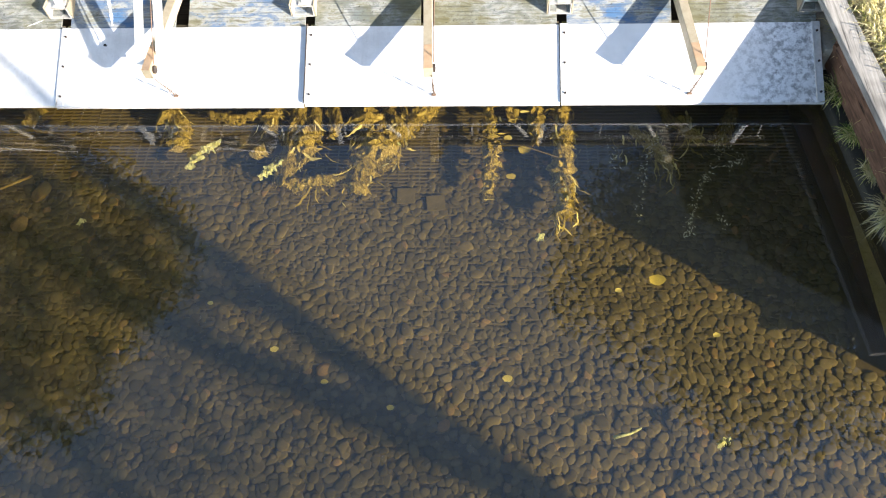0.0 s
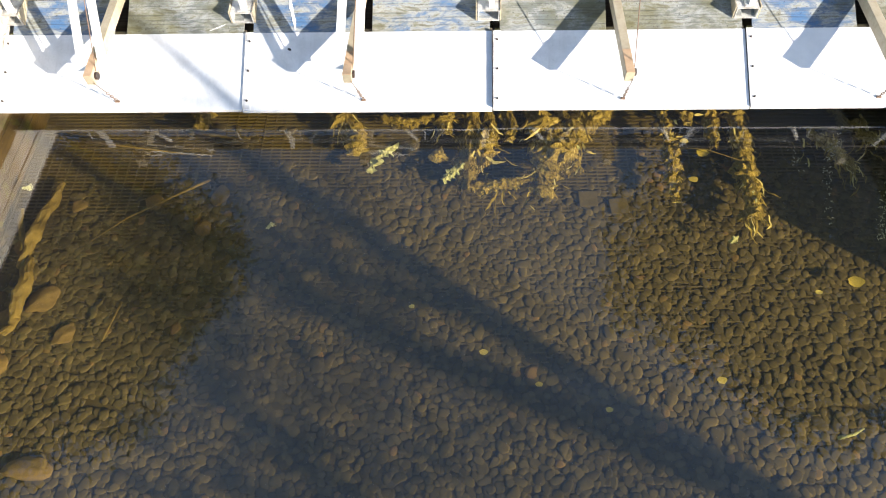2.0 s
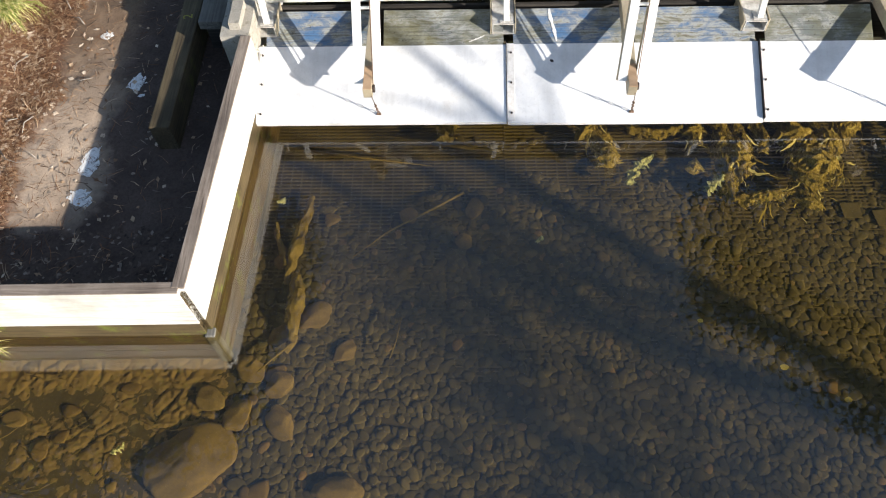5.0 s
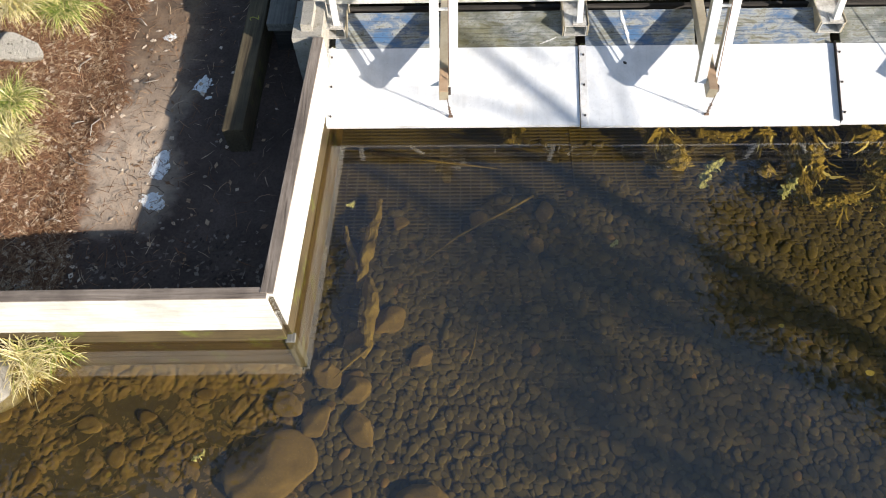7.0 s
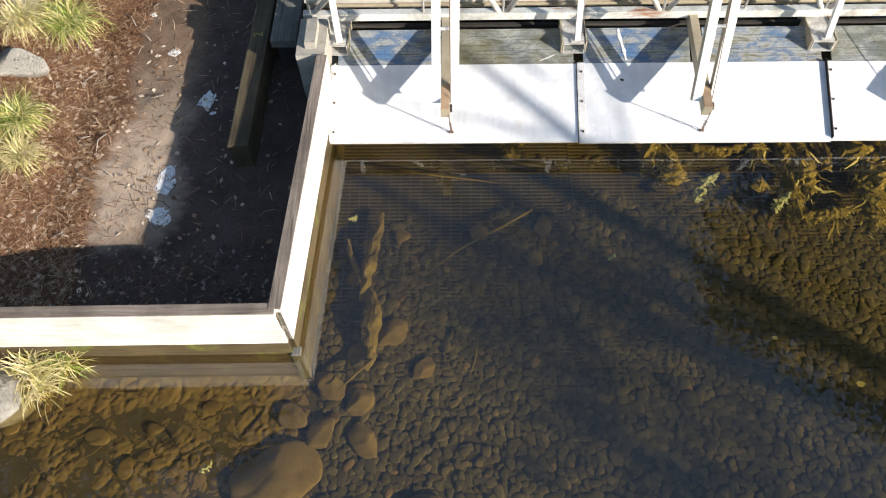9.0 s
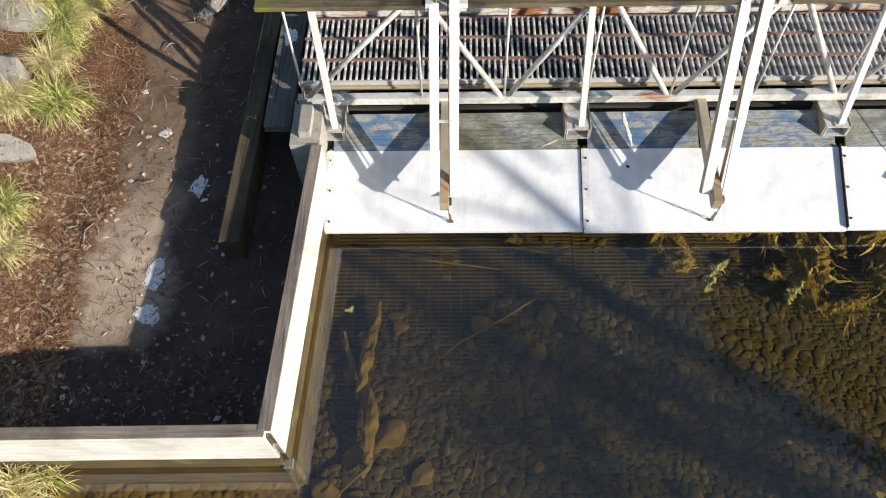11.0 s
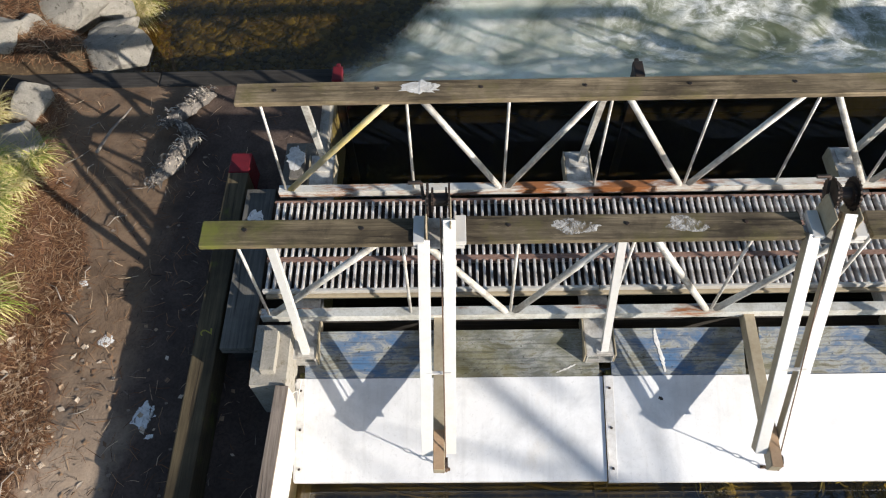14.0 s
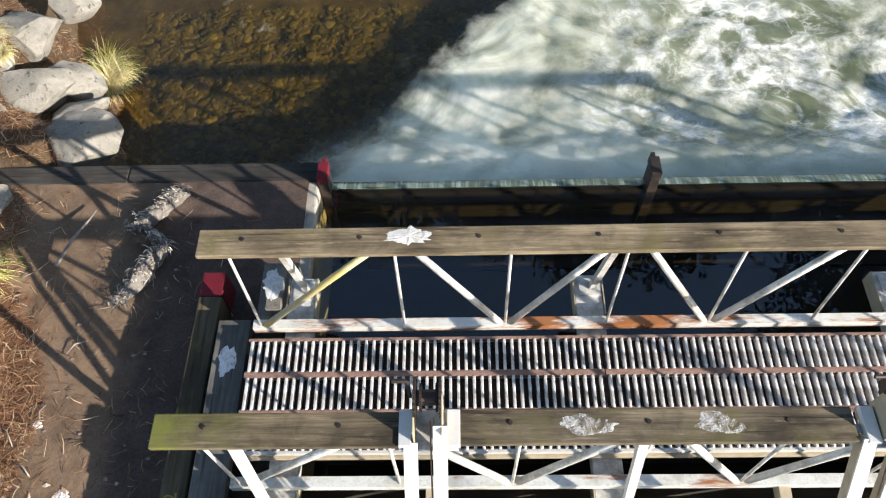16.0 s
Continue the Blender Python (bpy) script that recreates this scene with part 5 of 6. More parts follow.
def strand(points, seed, thick=0.03):
    """A ragged, lumpy rope of drowned stems with torn edges."""
    rnd = random.Random(seed)
    pts, radii = [], []
    for (x0, y0), (x1, y1) in zip(points, points[1:]):
        n = max(3, int(math.hypot(x1 - x0, y1 - y0) / 0.028))
        for k in range(n):
            s = k / n
            pts.append(Vector((x0 + (x1 - x0) * s + rnd.gauss(0, 0.008), y0 + (y1 - y0) * s + rnd.gauss(0, 0.008), BED + 0.13 + rnd.gauss(0, 0.008))))
            radii.append(thick * (0.65 + 0.6 * noise.noise(pts[-1] * 9) + rnd.uniform(-0.12, 0.12)))
    radii[0] = radii[-1] = 0.008
    bm = bmesh.new()
    rows = []
    for k, p in enumerate(pts):
        d = (pts[min(k + 1, len(pts) - 1)] - pts[max(k - 1, 0)]).normalized()
        side = Vector((-d.y, d.x, 0)).normalized()
        row = []
        for j in range(-4, 5):
            q = p + side * radii[k] * 1.5 * j / 4 * rnd.uniform(0.8, 1.2)
            q.z += radii[k] * 0.9 * (1 - (j / 4) ** 2) + 0.04 * noise.noise(q * 26)
            row.append(bm.verts.new(q + 0.016 * noise.noise_vector(q * 45)))
        rows.append(row)
    for r0, r1 in zip(rows, rows[1:]):
        for j in range(8):
            if not (j in (0, 7) and rnd.random() < 0.35):
                bm.faces.new((r0[j], r0[j + 1], r1[j + 1], r1[j]))
    bmesh.ops.delete(bm, geom=[vert for vert in bm.verts if not vert.link_faces], context="VERTS")
    ob = single("drowned_plant", bm, M_WEED_STEM, "ragged golden drowned plant below the gates", "plant debris", (pts[0].x, pts[0].y, BED), False, "drowned plants")
    ob.modifiers.new("thickness", "SOLIDIFY").thickness = 0.006
    verts, faces = [], []
    for _ in range(len(pts) * 2):
        k = rnd.randrange(len(pts) - 1)
        p = pts[k] + Vector((rnd.gauss(0, thick * 0.5), rnd.gauss(0, thick * 0.5), 0.03))
        a = math.atan2(pts[k + 1].y - pts[k].y, pts[k + 1].x - pts[k].x) + rnd.gauss(0, 0.4)
        l, w = rnd.uniform(0.04, 0.11), rnd.uniform(0.003, 0.008)
        for j in range(5):
            ww = w * (0.6, 1.2, 1.0, 0.7, 0.15)[j] * rnd.uniform(0.7, 1.3)
            verts += [(p.x - math.sin(a) * ww, p.y + math.cos(a) * ww, p.z + ww * 0.6), (p.x + math.sin(a) * ww, p.y - math.cos(a) * ww, p.z - ww * 0.6)]
            if j:
                b = len(verts) - 4
                faces.append((b, b + 1, b + 3, b + 2))
            a += rnd.gauss(0, 0.45)
            p += Vector((math.cos(a), math.sin(a), rnd.uniform(-0.25, 0.2))) * l / 4
    tagged(new("drowned_fibres", from_arrays("drowned_fibres", verts, faces, M_WEED, True)), "torn golden fibres along a drowned plant", "plant debris", "drowned fibres", "stuff")


for n_, pts in enumerate(STRANDS):
    strand(pts, 400 + n_, 0.15 if n_ in (4, 5, 6) else 0.1 if n_ in (3, 8, 11) else 0.07)
CLUMPS = ((3.19, 0.24, 30, 0.06), (4.16, 0.2, 34, 0.06), (4.48, 0.08, 46, 0.08), (4.55, -0.2, 26, 0.06), (5.1, 0.02, 50, 0.1), (5.06, -0.4, 34, 0.06), (5.3, -0.2, 40, 0.08),
          (5.45, 0.18, 60, 0.11), (5.62, 0.32, 30, 0.06), (4.68, -0.52, 24, 0.07), (6.96, 0.1, 34, 0.04), (6.95, -0.5, 34, 0.04), (6.93, -0.85, 34, 0.06),
          (7.8, 0.0, 40, 0.12), (8.2, 0.0, 40, 0.12), (7.9, -0.35, 24, 0.08))
for n_, (x, y, count, sp) in enumerate(CLUMPS):
    ribbons("drowned_debris", (x, y, BED + 0.12), int(count * 0.5), (sp, sp * 1.2), 0.2, 0.007, M_WEED, "golden drowned leaves and fibres below the gates", 300 + n_, -90, 30)


def pale_patch(points, r, seed):
    """A pale torn leaf mass, flattened and crumpled."""
    bm = bmesh.new()
    pts = [Vector((x, y, BED + 0.15)) for x, y in points]
    n = 20
    rows = []
    rnd = random.Random(seed)
    for k in range(n + 1):
        s = k / n * (len(pts) - 1)
        i = min(int(s), len(pts) - 2)
        p = pts[i].lerp(pts[i + 1], s - i)
        d = (pts[i + 1] - pts[i]).normalized()
        side = Vector((-d.y, d.x, 0))
        wide = r * (0.25 + math.sin(math.pi * (k + 0.5) / (n + 1)) ** 0.6) * rnd.uniform(0.45, 1.35)
        row = []
        for j in range(-3, 4):
            q = p + side * wide * j / 3 * rnd.uniform(0.7, 1.3) + d * rnd.uniform(-0.006, 0.006)
            q.z += 0.025 * (1 - (j / 3) ** 2) + 0.045 * noise.noise(q * 26)
            row.append(bm.verts.new(q))
        rows.append(row)
    for a, b in zip(rows, rows[1:]):
        for j in range(6):
            if not (j in (0, 5) and rnd.random() < 0.45):
                bm.faces.new((a[j], a[j + 1], b[j + 1], b[j]))
    bmesh.ops.delete(bm, geom=[vert for vert in bm.verts if not vert.link_faces], context="VERTS")
    ob = single("drowned_leaf", bm, M_WEED_PALE, "pale yellow crumpled drowned leaf", "leaf", (pts[0].x, pts[0].y, BED), False, "drowned leaves")
    mod = ob.modifiers.new("thickness", "SOLIDIFY")
    mod.thickness = 0.006


pale_patch(((3.42, -0.39), (3.54, -0.19), (3.7, -0.05)), 0.055, 1)
pale_patch(((4.13, -0.49), (4.24, -0.37), (4.34, -0.29)), 0.045, 2)
pale_patch(((6.93, -0.5), (6.95, -0.63), (6.97, -0.74)), 0.025, 3)
pale_patch(((5.3, 0.05), (5.36, -0.05), (5.44, -0.12)), 0.02, 4)
for n_, (x, y, r) in enumerate(((6.71, -1.12, 0.04), (2.58, -0.98, 0.035), (0.2, -0.55, 0.035), (-0.80, -2.88, 0.05), (8.0, -2.9, 0.05))):
    pale_patch(((x - r, y - r * 0.6), (x, y), (x + r, y + r * 0.7)), r * 0.5, 10 + n_)


def weed_mat(points, r, seed):
    """A broad, soft, torn mass of drowned plants."""
    rnd = random.Random(seed)
    pts = [Vector((x, y, BED + 0.11)) for x, y in points]
    bm = bmesh.new()
    rows, n, m = [], 34, 12
    for k in range(n + 1):
        u = k / n * (len(pts) - 1)
        i = min(int(u), len(pts) - 2)
        c, d = pts[i].lerp(pts[i + 1], u - i), (pts[i + 1] - pts[i]).normalized()
        side = Vector((-d.y, d.x, 0))
        wide = r * (0.35 + 0.65 * math.sin(math.pi * (k + 1) / (n + 2)) ** 0.5) * (1 + 0.7 * noise.noise(Vector((k * 0.25, seed, 0))))
        row = []
        for j in range(-m, m + 1):
            q = c + side * wide * (j / m + 0.12 * noise.noise(Vector((k * 0.6, j * 0.3, seed))))
            lump = noise.noise(Vector((q.x * 9, q.y * 5, seed))) + 0.6 * noise.noise(Vector((q.x * 30, q.y * 12, seed)))
            q.z += 0.07 * (1 - (j / m) ** 2) + 0.03 * lump + rnd.uniform(-0.006, 0.006)
            row.append(bm.verts.new(q))
        rows.append(row)
    for k in range(n):
        for j in range(2 * m):
            edge = abs(j - m + 0.5) / m
            if rnd.random() > 0.75 * edge ** 4 + (0.4 if k in (0, n - 1) else 0):
                bm.faces.new((rows[k][j], rows[k][j + 1], rows[k + 1][j + 1], rows[k + 1][j]))
    bmesh.ops.delete(bm, geom=[vert for vert in bm.verts if not vert.link_faces], context="VERTS")
    ob = single("weed_mat", bm, M_WEED_MAT, "soft golden-green mat of drowned plants below the gates", "plant debris", (pts[0].x, pts[0].y, BED), True, "drowned plants")
    ob.modifiers.new("thickness", "SOLIDIFY").thickness = 0.006


MATS = (((3.03, 0.45), (3.15, 0.29), (3.28, 0.08), (3.32, -0.14)), ((4.17, 0.45), (4.16, 0.28), (4.14, 0.08)), ((4.42, 0.42), (4.43, 0.13), (4.37, -0.31), (4.36, -0.6)),
        ((4.58, 0.4), (4.56, 0.01), (4.51, -0.31)), ((4.4, -0.54), (4.62, -0.5), (4.95, -0.48)), ((4.98, 0.45), (5.07, 0.19), (5.07, 0.0), (5.02, -0.26)), ((5.79, 0.45), (5.53, 0.19), (5.33, -0.05)),
        ((5.04, -0.26), (5.03, -0.46), (5.04, -0.65)), ((5.15, -0.2), (5.3, -0.31), (5.42, -0.26)), ((3.5, 0.31), (3.76, 0.23), (4.04, 0.3)), ((6.74, 0.42), (6.72, 0.1), (6.71, -0.1)), ((6.96, 0.42), (6.98, 0.0), (6.95, -0.6)), ((5.3, 0.45), (5.28, 0.2), (5.2, 0.05)), ((4.75, 0.45), (4.78, 0.25), (4.8, 0.1)), ((7.91, 0.42), (8.02, 0.18), (8.2, 0.0)), ((8.62, 0.35), (8.5, 0.1), (8.42, -0.1)))
for n_, pts in enumerate(MATS):
    weed_mat(pts, (0.08, 0.09, 0.14, 0.11, 0.07, 0.12, 0.1, 0.08, 0.07, 0.06, 0.05, 0.06, 0.1, 0.07, 0.07, 0.08)[n_], 900 + n_)


def pale_bits(points, count, seed):
    """Small bleached shreds hanging in a broken string."""
    rnd = random.Random(seed)
    verts, faces = [], []
    pts = [Vector((x, y, BED + 0.16)) for x, y in points]
    for _ in range(count):
        k = rnd.uniform(0, len(pts) - 1.001)
        c = pts[int(k)].lerp(pts[int(k) + 1], k % 1) + Vector((rnd.gauss(0, 0.025), rnd.gauss(0, 0.025), rnd.uniform(-0.02, 0.04)))
        a, l, w = rnd.uniform(0, 6.283), rnd.uniform(0.012, 0.045), rnd.uniform(0.003, 0.009)
        d, o = Vector((math.cos(a), math.sin(a), rnd.uniform(-0.3, 0.3))), Vector((-math.sin(a), math.cos(a), 0))
        b = len(verts)
        verts += [tuple(c - d * l / 2), tuple(c + o * w), tuple(c + d * l / 2), tuple(c - o * w)]
        faces.append((b, b + 1, b + 2, b + 3))
    tagged(new("pale_shreds", from_arrays("pale_shreds", verts, faces, M_PALE_BITS)), "bleached shreds hanging from drowned roots in the shade", "plant debris", "pale shreds", "stuff")


for n_, (pts, count) in enumerate(((((7.89, 0.02), (7.74, -0.18), (7.66, -0.52), (7.58, -0.94)), 90), (((8.35, -0.02), (8.38, -0.31), (8.2, -0.52), (8.05, -0.88), (7.97, -1.11)), 120), (((8.28, -0.91), (8.33, -1.08)), 14), (((8.42, -0.37), (8.61, -0.28)), 26), (((8.61, 0.18), (8.39, -0.05), (8.56, -0.24)), 50), (((7.3, 0.1), (7.45, -0.2), (7.4, -0.4)), 24))):
    pale_bits(pts, count, 950 + n_)
for x, y, turn in ((5.5, -0.58, 0.02), (5.78, -0.66, 0.1)):
    single("sunken_plate", box((-0.085, -0.085, 0), (0.085, 0.085, 0.008), 0.002, Matrix.Translation((x, y, BED + 0.0)) @ Matrix.Rotation(turn, 4, "Z")), M_GRATE, "flat brown square plate on the pool's bed", "plate", (x, y, BED), False, "sunken plates")


def twig(points, r, label, material=M_SUNKEN_BROWN, name="twig", group="twigs"):
    n = len(points)
    single(name, path_tube(points, [r * (1 - 0.6 * k / (n - 1)) for k in range(n)], 7), material, label, "twig", points[0], True, group)


B = BED + 0.07


def sunken_remains(points, radii, seed, label):
    """A branch-like shape, knotted and flaking; two stand in for dead salmon."""
    bm = path_tube(points, radii, 12)
    bmesh.ops.subdivide_edges(bm, edges=bm.edges[:], cuts=3, use_grid_fill=True)
    for vert in bm.verts:
        vert.co += 0.035 * noise.noise_vector(vert.co * 7 + Vector((seed, 0, 0))) + 0.018 * noise.noise_vector(vert.co * 24)
    single("sunken_remains", bm, M_SUNKEN_BROWN, label, "branch", points[2], False, "sunken branches")


sunken_remains([(0.47, -0.42, B), (0.44, -0.6, B), (0.40, -0.85, B + 0.02), (0.37, -1.05, B + 0.02), (0.34, -1.22, B), (0.31, -1.38, B)], [0.015, 0.04, 0.055, 0.06, 0.04, 0.015], 3, "branch-like stand-in for a dead salmon on the pool's bed")
sunken_remains([(0.16, -0.72, B), (0.2, -0.92, B), (0.27, -1.08, B), (0.31, -1.2, B)], [0.012, 0.03, 0.03, 0.02], 9, "thin waterlogged side branch on the pool's bed")
sunken_remains([(0.42, -1.28, B), (0.43, -1.42, B + 0.02), (0.45, -1.62, B + 0.03), (0.45, -1.8, B + 0.02), (0.44, -1.94, B), (0.42, -2.02, B)], [0.03, 0.055, 0.06, 0.045, 0.025, 0.02], 5, "pale branch-like stand-in for a second dead salmon")
twig([(0.45, -1.95, B + 0.02), (0.3, -2.1, B + 0.03), (0.18, -2.22, B + 0.02)], 0.012, "thin brown twig on the bed")
twig([(1.36, -1.72, B + 0.02), (1.33, -1.95, B + 0.05), (1.28, -2.1, B + 0.02)], 0.01, "thin pale twig on the bed")
twig([(1.9, -0.4, B), (1.6, -0.62, B + 0.04), (1.2, -0.85, B + 0.02), (0.9, -1.1, B)], 0.013, "long dark twig on the bed")
rnd = random.Random(61)
for n_ in range(22):
    x, y, a, l = rnd.uniform(-2.4, -0.2), rnd.uniform(-3.3, -2.2), rnd.uniform(-0.7, 0.5), rnd.uniform(0.12, 0.34)
    twig([(x, y, BED + 0.03), (x + 0.5 * l * math.cos(a), y + 0.5 * l * math.sin(a), BED + 0.05), (x + l * math.cos(a + 0.25), y + l * math.sin(a + 0.25), BED + 0.03)], rnd.uniform(0.003, 0.005), "thin pale stalk lying on the silt", M_SUNKEN_BROWN)
twig([(7.2, -2.86, B + 0.04), (7.33, -2.83, B + 0.05), (7.42, -2.78, B + 0.03)], 0.016, "short bleached stick on the bed", M_WEED_PALE)
twig([(0.35, 0.12, B), (0.9, 0.0, B + 0.03), (1.6, -0.1, B + 0.02)], 0.014, "long dark twig on the bed")
twig([(1.6, 0.12, B + 0.1), (1.95, 0.04, B + 0.12), (2.25, 0.02, B + 0.1)], 0.025, "grey sunken stick by the gates")
twig([(6.3, -0.12, B + 0.12), (6.6, -0.16, B + 0.14), (7.0, -0.3, B + 0.1)], 0.008, "thin dark twig among drowned leaves")
twig([(7.5, 0.05, B + 0.2), (7.75, 0.04, B + 0.2), (7.95, 0.02, B + 0.18)], 0.012, "pale thin twig by the gates", M_DRIFT)


def flat_leaf(x, y, z, r, turn, material=M_DRIED_LEAF, label="small yellow leaf"):
    bm = bmesh.new()
    ring = []
    for k in range(16):
        t = 2 * math.pi * k / 16
        rr = r * (1 + 0.25 * math.cos(t) + 0.06 * math.cos(5 * t))
        ring.append(bm.verts.new((x + rr * math.cos(t + turn), y + 0.72 * rr * math.sin(t + turn), z + 0.12 * r * math.cos(2 * t))))
    mid = bm.verts.new((x, y, z - 0.1 * r))
    for k in range(16):
        bm.faces.new((ring[k], ring[(k + 1) % 16], mid))
    single("fallen_leaf", bm, material, label, "leaf", (x, y, z), True, "fallen leaves")


for n_, (x, y, r) in enumerate(((7.67, -1.5, 0.07), (6.45, 0.02, 0.04), (6.62, -0.12, 0.06), (6.48, -0.42, 0.045), (7.35, -1.6, 0.03), (4.5, -2.17, 0.035), (4.95, -2.45, 0.03), (5.5, -2.65, 0.03), (3.9, -1.75, 0.025), (8.1, -2.0, 0.03), (6.4, -2.4, 0.04))):
    flat_leaf(x, y, BED + 0.1, r, n_ * 1.3, label="yellow leaf lying on the pool's bed")

rnd = random.Random(77)
shallow = []
for _ in range(6500):
    px, py = rnd.uniform(-3.0, 2.2), rnd.uniform(4.3, 8.0)
    r = rnd.uniform(0.025, 0.055) * (1.7 if rnd.random() < 0.12 else 1.0)
    size = (r * rnd.uniform(0.9, 1.35), r * rnd.uniform(0.75, 1.0), r * rnd.uniform(0.15, 0.26))
    if north_bank(px, py) > TAIL - 0.12:
        continue
    shallow.append((rnd.randrange(9), pose(px, py, max(north_bank(px, py), tail_floor(px, py)) + 0.002, rnd.uniform(-14, 14), rnd.uniform(-14, 14), rnd.uniform(0, 360)) @ Matrix.Diagonal((*size, 1))))
v, f = joined([(p[0], p[1]) for p in PROTOS], shallow)
tagged(new("tail_cobbles", from_arrays("tail_cobbles", v, f, M_STONES_ALGAE, True)), "yellow-brown algae-coated cobbles below the weir", "cobbles", kind="stuff")

# ---- west bank ----
for n_, (x, y, z, sx, sy, sz, turn) in enumerate((
        (-3.42, 2.46, 0.42, 0.42, 0.32, 0.26, 0.3), (-3.30, 1.70, 0.36, 0.36, 0.30, 0.24, 0.9), (-3.05, 0.76, 0.30, 0.34, 0.20, 0.2, 0.2), (-2.86, 3.1, 0.26, 0.26, 0.30, 0.24, 0.1),
        (-3.0, 3.66, 0.22, 0.25, 0.36, 0.26, 0.4), (-3.55, 4.55, 0.3, 0.3, 0.3, 0.22, 0.7), (-2.45, -2.42, 0.02, 0.3, 0.24, 0.4, 0.4),
        (-2.5, 4.6, -0.08, 0.46, 0.42, 0.38, 0.1), (-2.97, 4.62, 0.04, 0.23, 0.38, 0.3, 0.3), (-2.58, 4.97, -0.06, 0.36, 0.2, 0.26, 0.5), (-2.84, 5.46, -0.06, 0.46, 0.24, 0.28, 0.3), (-3.12, 5.16, 0.1, 0.5, 0.32, 0.28, 0.4),
        (-3.36, 5.95, 0.16, 0.56, 0.34, 0.3, 0.2), (-3.7, 5.72, 0.3, 0.32, 0.38, 0.26, 0.9), (-2.98, 6.5, 0.1, 0.3, 0.22, 0.22, 0.4), (-3.5, 5.4, 0.3, 0.3, 0.24, 0.2, 2.6), (-3.3, 4.72, 0.24, 0.2, 0.16, 0.16, 1.1))):
    single("boulder", blob((x, y, z), (sx, sy, sz), 500 + n_, 4, 0.09, 1.6, 1.0, turn), M_BOULDER, "rough pale grey boulder on the bank", "boulder", (x, y, z - sz), False, "bank boulders")


def tuft(x, y, z, r, seed, dry, blades=150):
    rnd = random.Random(seed)
    verts, faces = [], []
    for _ in range(blades):
        a = rnd.uniform(0, 2 * math.pi)
        d = rnd.random() ** 0.6
        l = r * rnd.uniform(0.75, 1.5)
        w = rnd.uniform(0.002, 0.0045)
        bx, by = 0.28 * r * rnd.gauss(0, 0.6), 0.28 * r * rnd.gauss(0, 0.6)
        lean = 0.25 + 0.75 * d
        sway = rnd.uniform(-0.5, 0.5)
        px, py, pz, e = bx, by, -0.02, radians(85 - 25 * lean)
        n = 5
        for k in range(n + 1):
            ww = w * (1 - (k / n) ** 2 * 0.92)
            nx, ny = -math.sin(a) * ww, math.cos(a) * ww
            verts += [(px + nx, py + ny, pz), (px - nx, py - ny, pz)]
            if k:
                b = len(verts) - 4
                faces.append((b, b + 1, b + 3, b + 2))
            px, py, pz = px + math.cos(a) * math.cos(e) * l / n, py + math.sin(a) * math.cos(e) * l / n, pz + math.sin(e) * l / n
            e -= radians(38) * lean * rnd.uniform(0.7, 1.3)
            a += sway / n
    ob = new("sedge_tuft", from_arrays("sedge_tuft", verts, faces, M_GRASS_DRY if dry else M_GRASS))
    ob.location = (x, y, z)
    return tagged(ob, "straw-coloured tuft of dry sedge" if dry else "arching tuft of green and yellow sedge", "grass tuft", "sedge tufts")


for n_, (x, y, r, dry) in enumerate(((-2.72, 1.38, 0.36, False), (-2.95, 2.42, 0.34, False), (-3.02, 2.78, 0.3, False), (-3.12, 1.3, 0.3, True), (-2.85, 0.12, 0.28, False), (-2.72, -0.28, 0.26, True), (-3.35, 2.7, 0.34, True),
                                     (-2.85, 6.12, 0.34, True), (-2.74, 2.95, 0.26, False), (-2.78, 2.66, 0.26, True), (-3.3, 3.4, 0.3, True), (-2.86, 2.2, 0.25, False),
                                     (-3.5, 0.4, 0.34, True), (-3.5, -0.6, 0.34, False), (-3.2, -0.2, 0.28, False), (-3.6, 3.4, 0.36, False), (-3.3, 5.42, 0.15, True), (-3.75, 1.9, 0.36, True), (-3.55, 5.7, 0.22, True), (-2.95, 6.4, 0.3, False), (-3.1, 6.7, 0.34, False), (-2.98, 6.24, 0.24, False), (-2.95, 1.9, 0.28, True), (-3.25, 0.1, 0.3, True), (-3.25, 3.36, 0.2, True))):
    z = west_height(x, y) if y < 4.0 else north_bank(x, y) + 0.06
    tuft(x, y, z, r * 1.08, 700 + n_, dry, 480 if r > 0.27 else 320)
for n_, (x, y, r) in enumerate(((-1.95, -2.13, 0.30), (-2.2, -2.2, 0.34), (-2.1, -2.35, 0.24))):
    tuft(x, y, -0.06, r, 760 + n_, n_ != 0, 130)
for n_, (x, y, z, r) in enumerate(((9.36, 0.1, 0.06, 0.2), (9.47, -1.2, 0.06, 0.26), (9.72, 0.2, 0.44, 0.34), (9.78, -0.5, 0.44, 0.34), (9.7, 0.75, 0.44, 0.3), (10.1, 0.2, 0.45, 0.36), (9.95, -1.0, 0.45, 0.34), (9.75, -1.4, 0.44, 0.3), (10.2, 0.9, 0.45, 0.36), (9.62, 0.45, 0.43, 0.3), (9.9, 0.55, 0.45, 0.34), (9.62, -0.15, 0.43, 0.3), (9.65, -0.8, 0.43, 0.3), (9.9, -0.3, 0.45, 0.34), (10.4, 0.4, 0.46, 0.36), (9.37, -0.35, 0.05, 0.14), (9.43, -0.75, 0.05, 0.14))):
    tuft(x, y, east_h(x, y) if x > 9.55 else z, r * (0.35 if x > 9.55 else 1.0), 780 + n_, n_ % 3 != 0, 240)


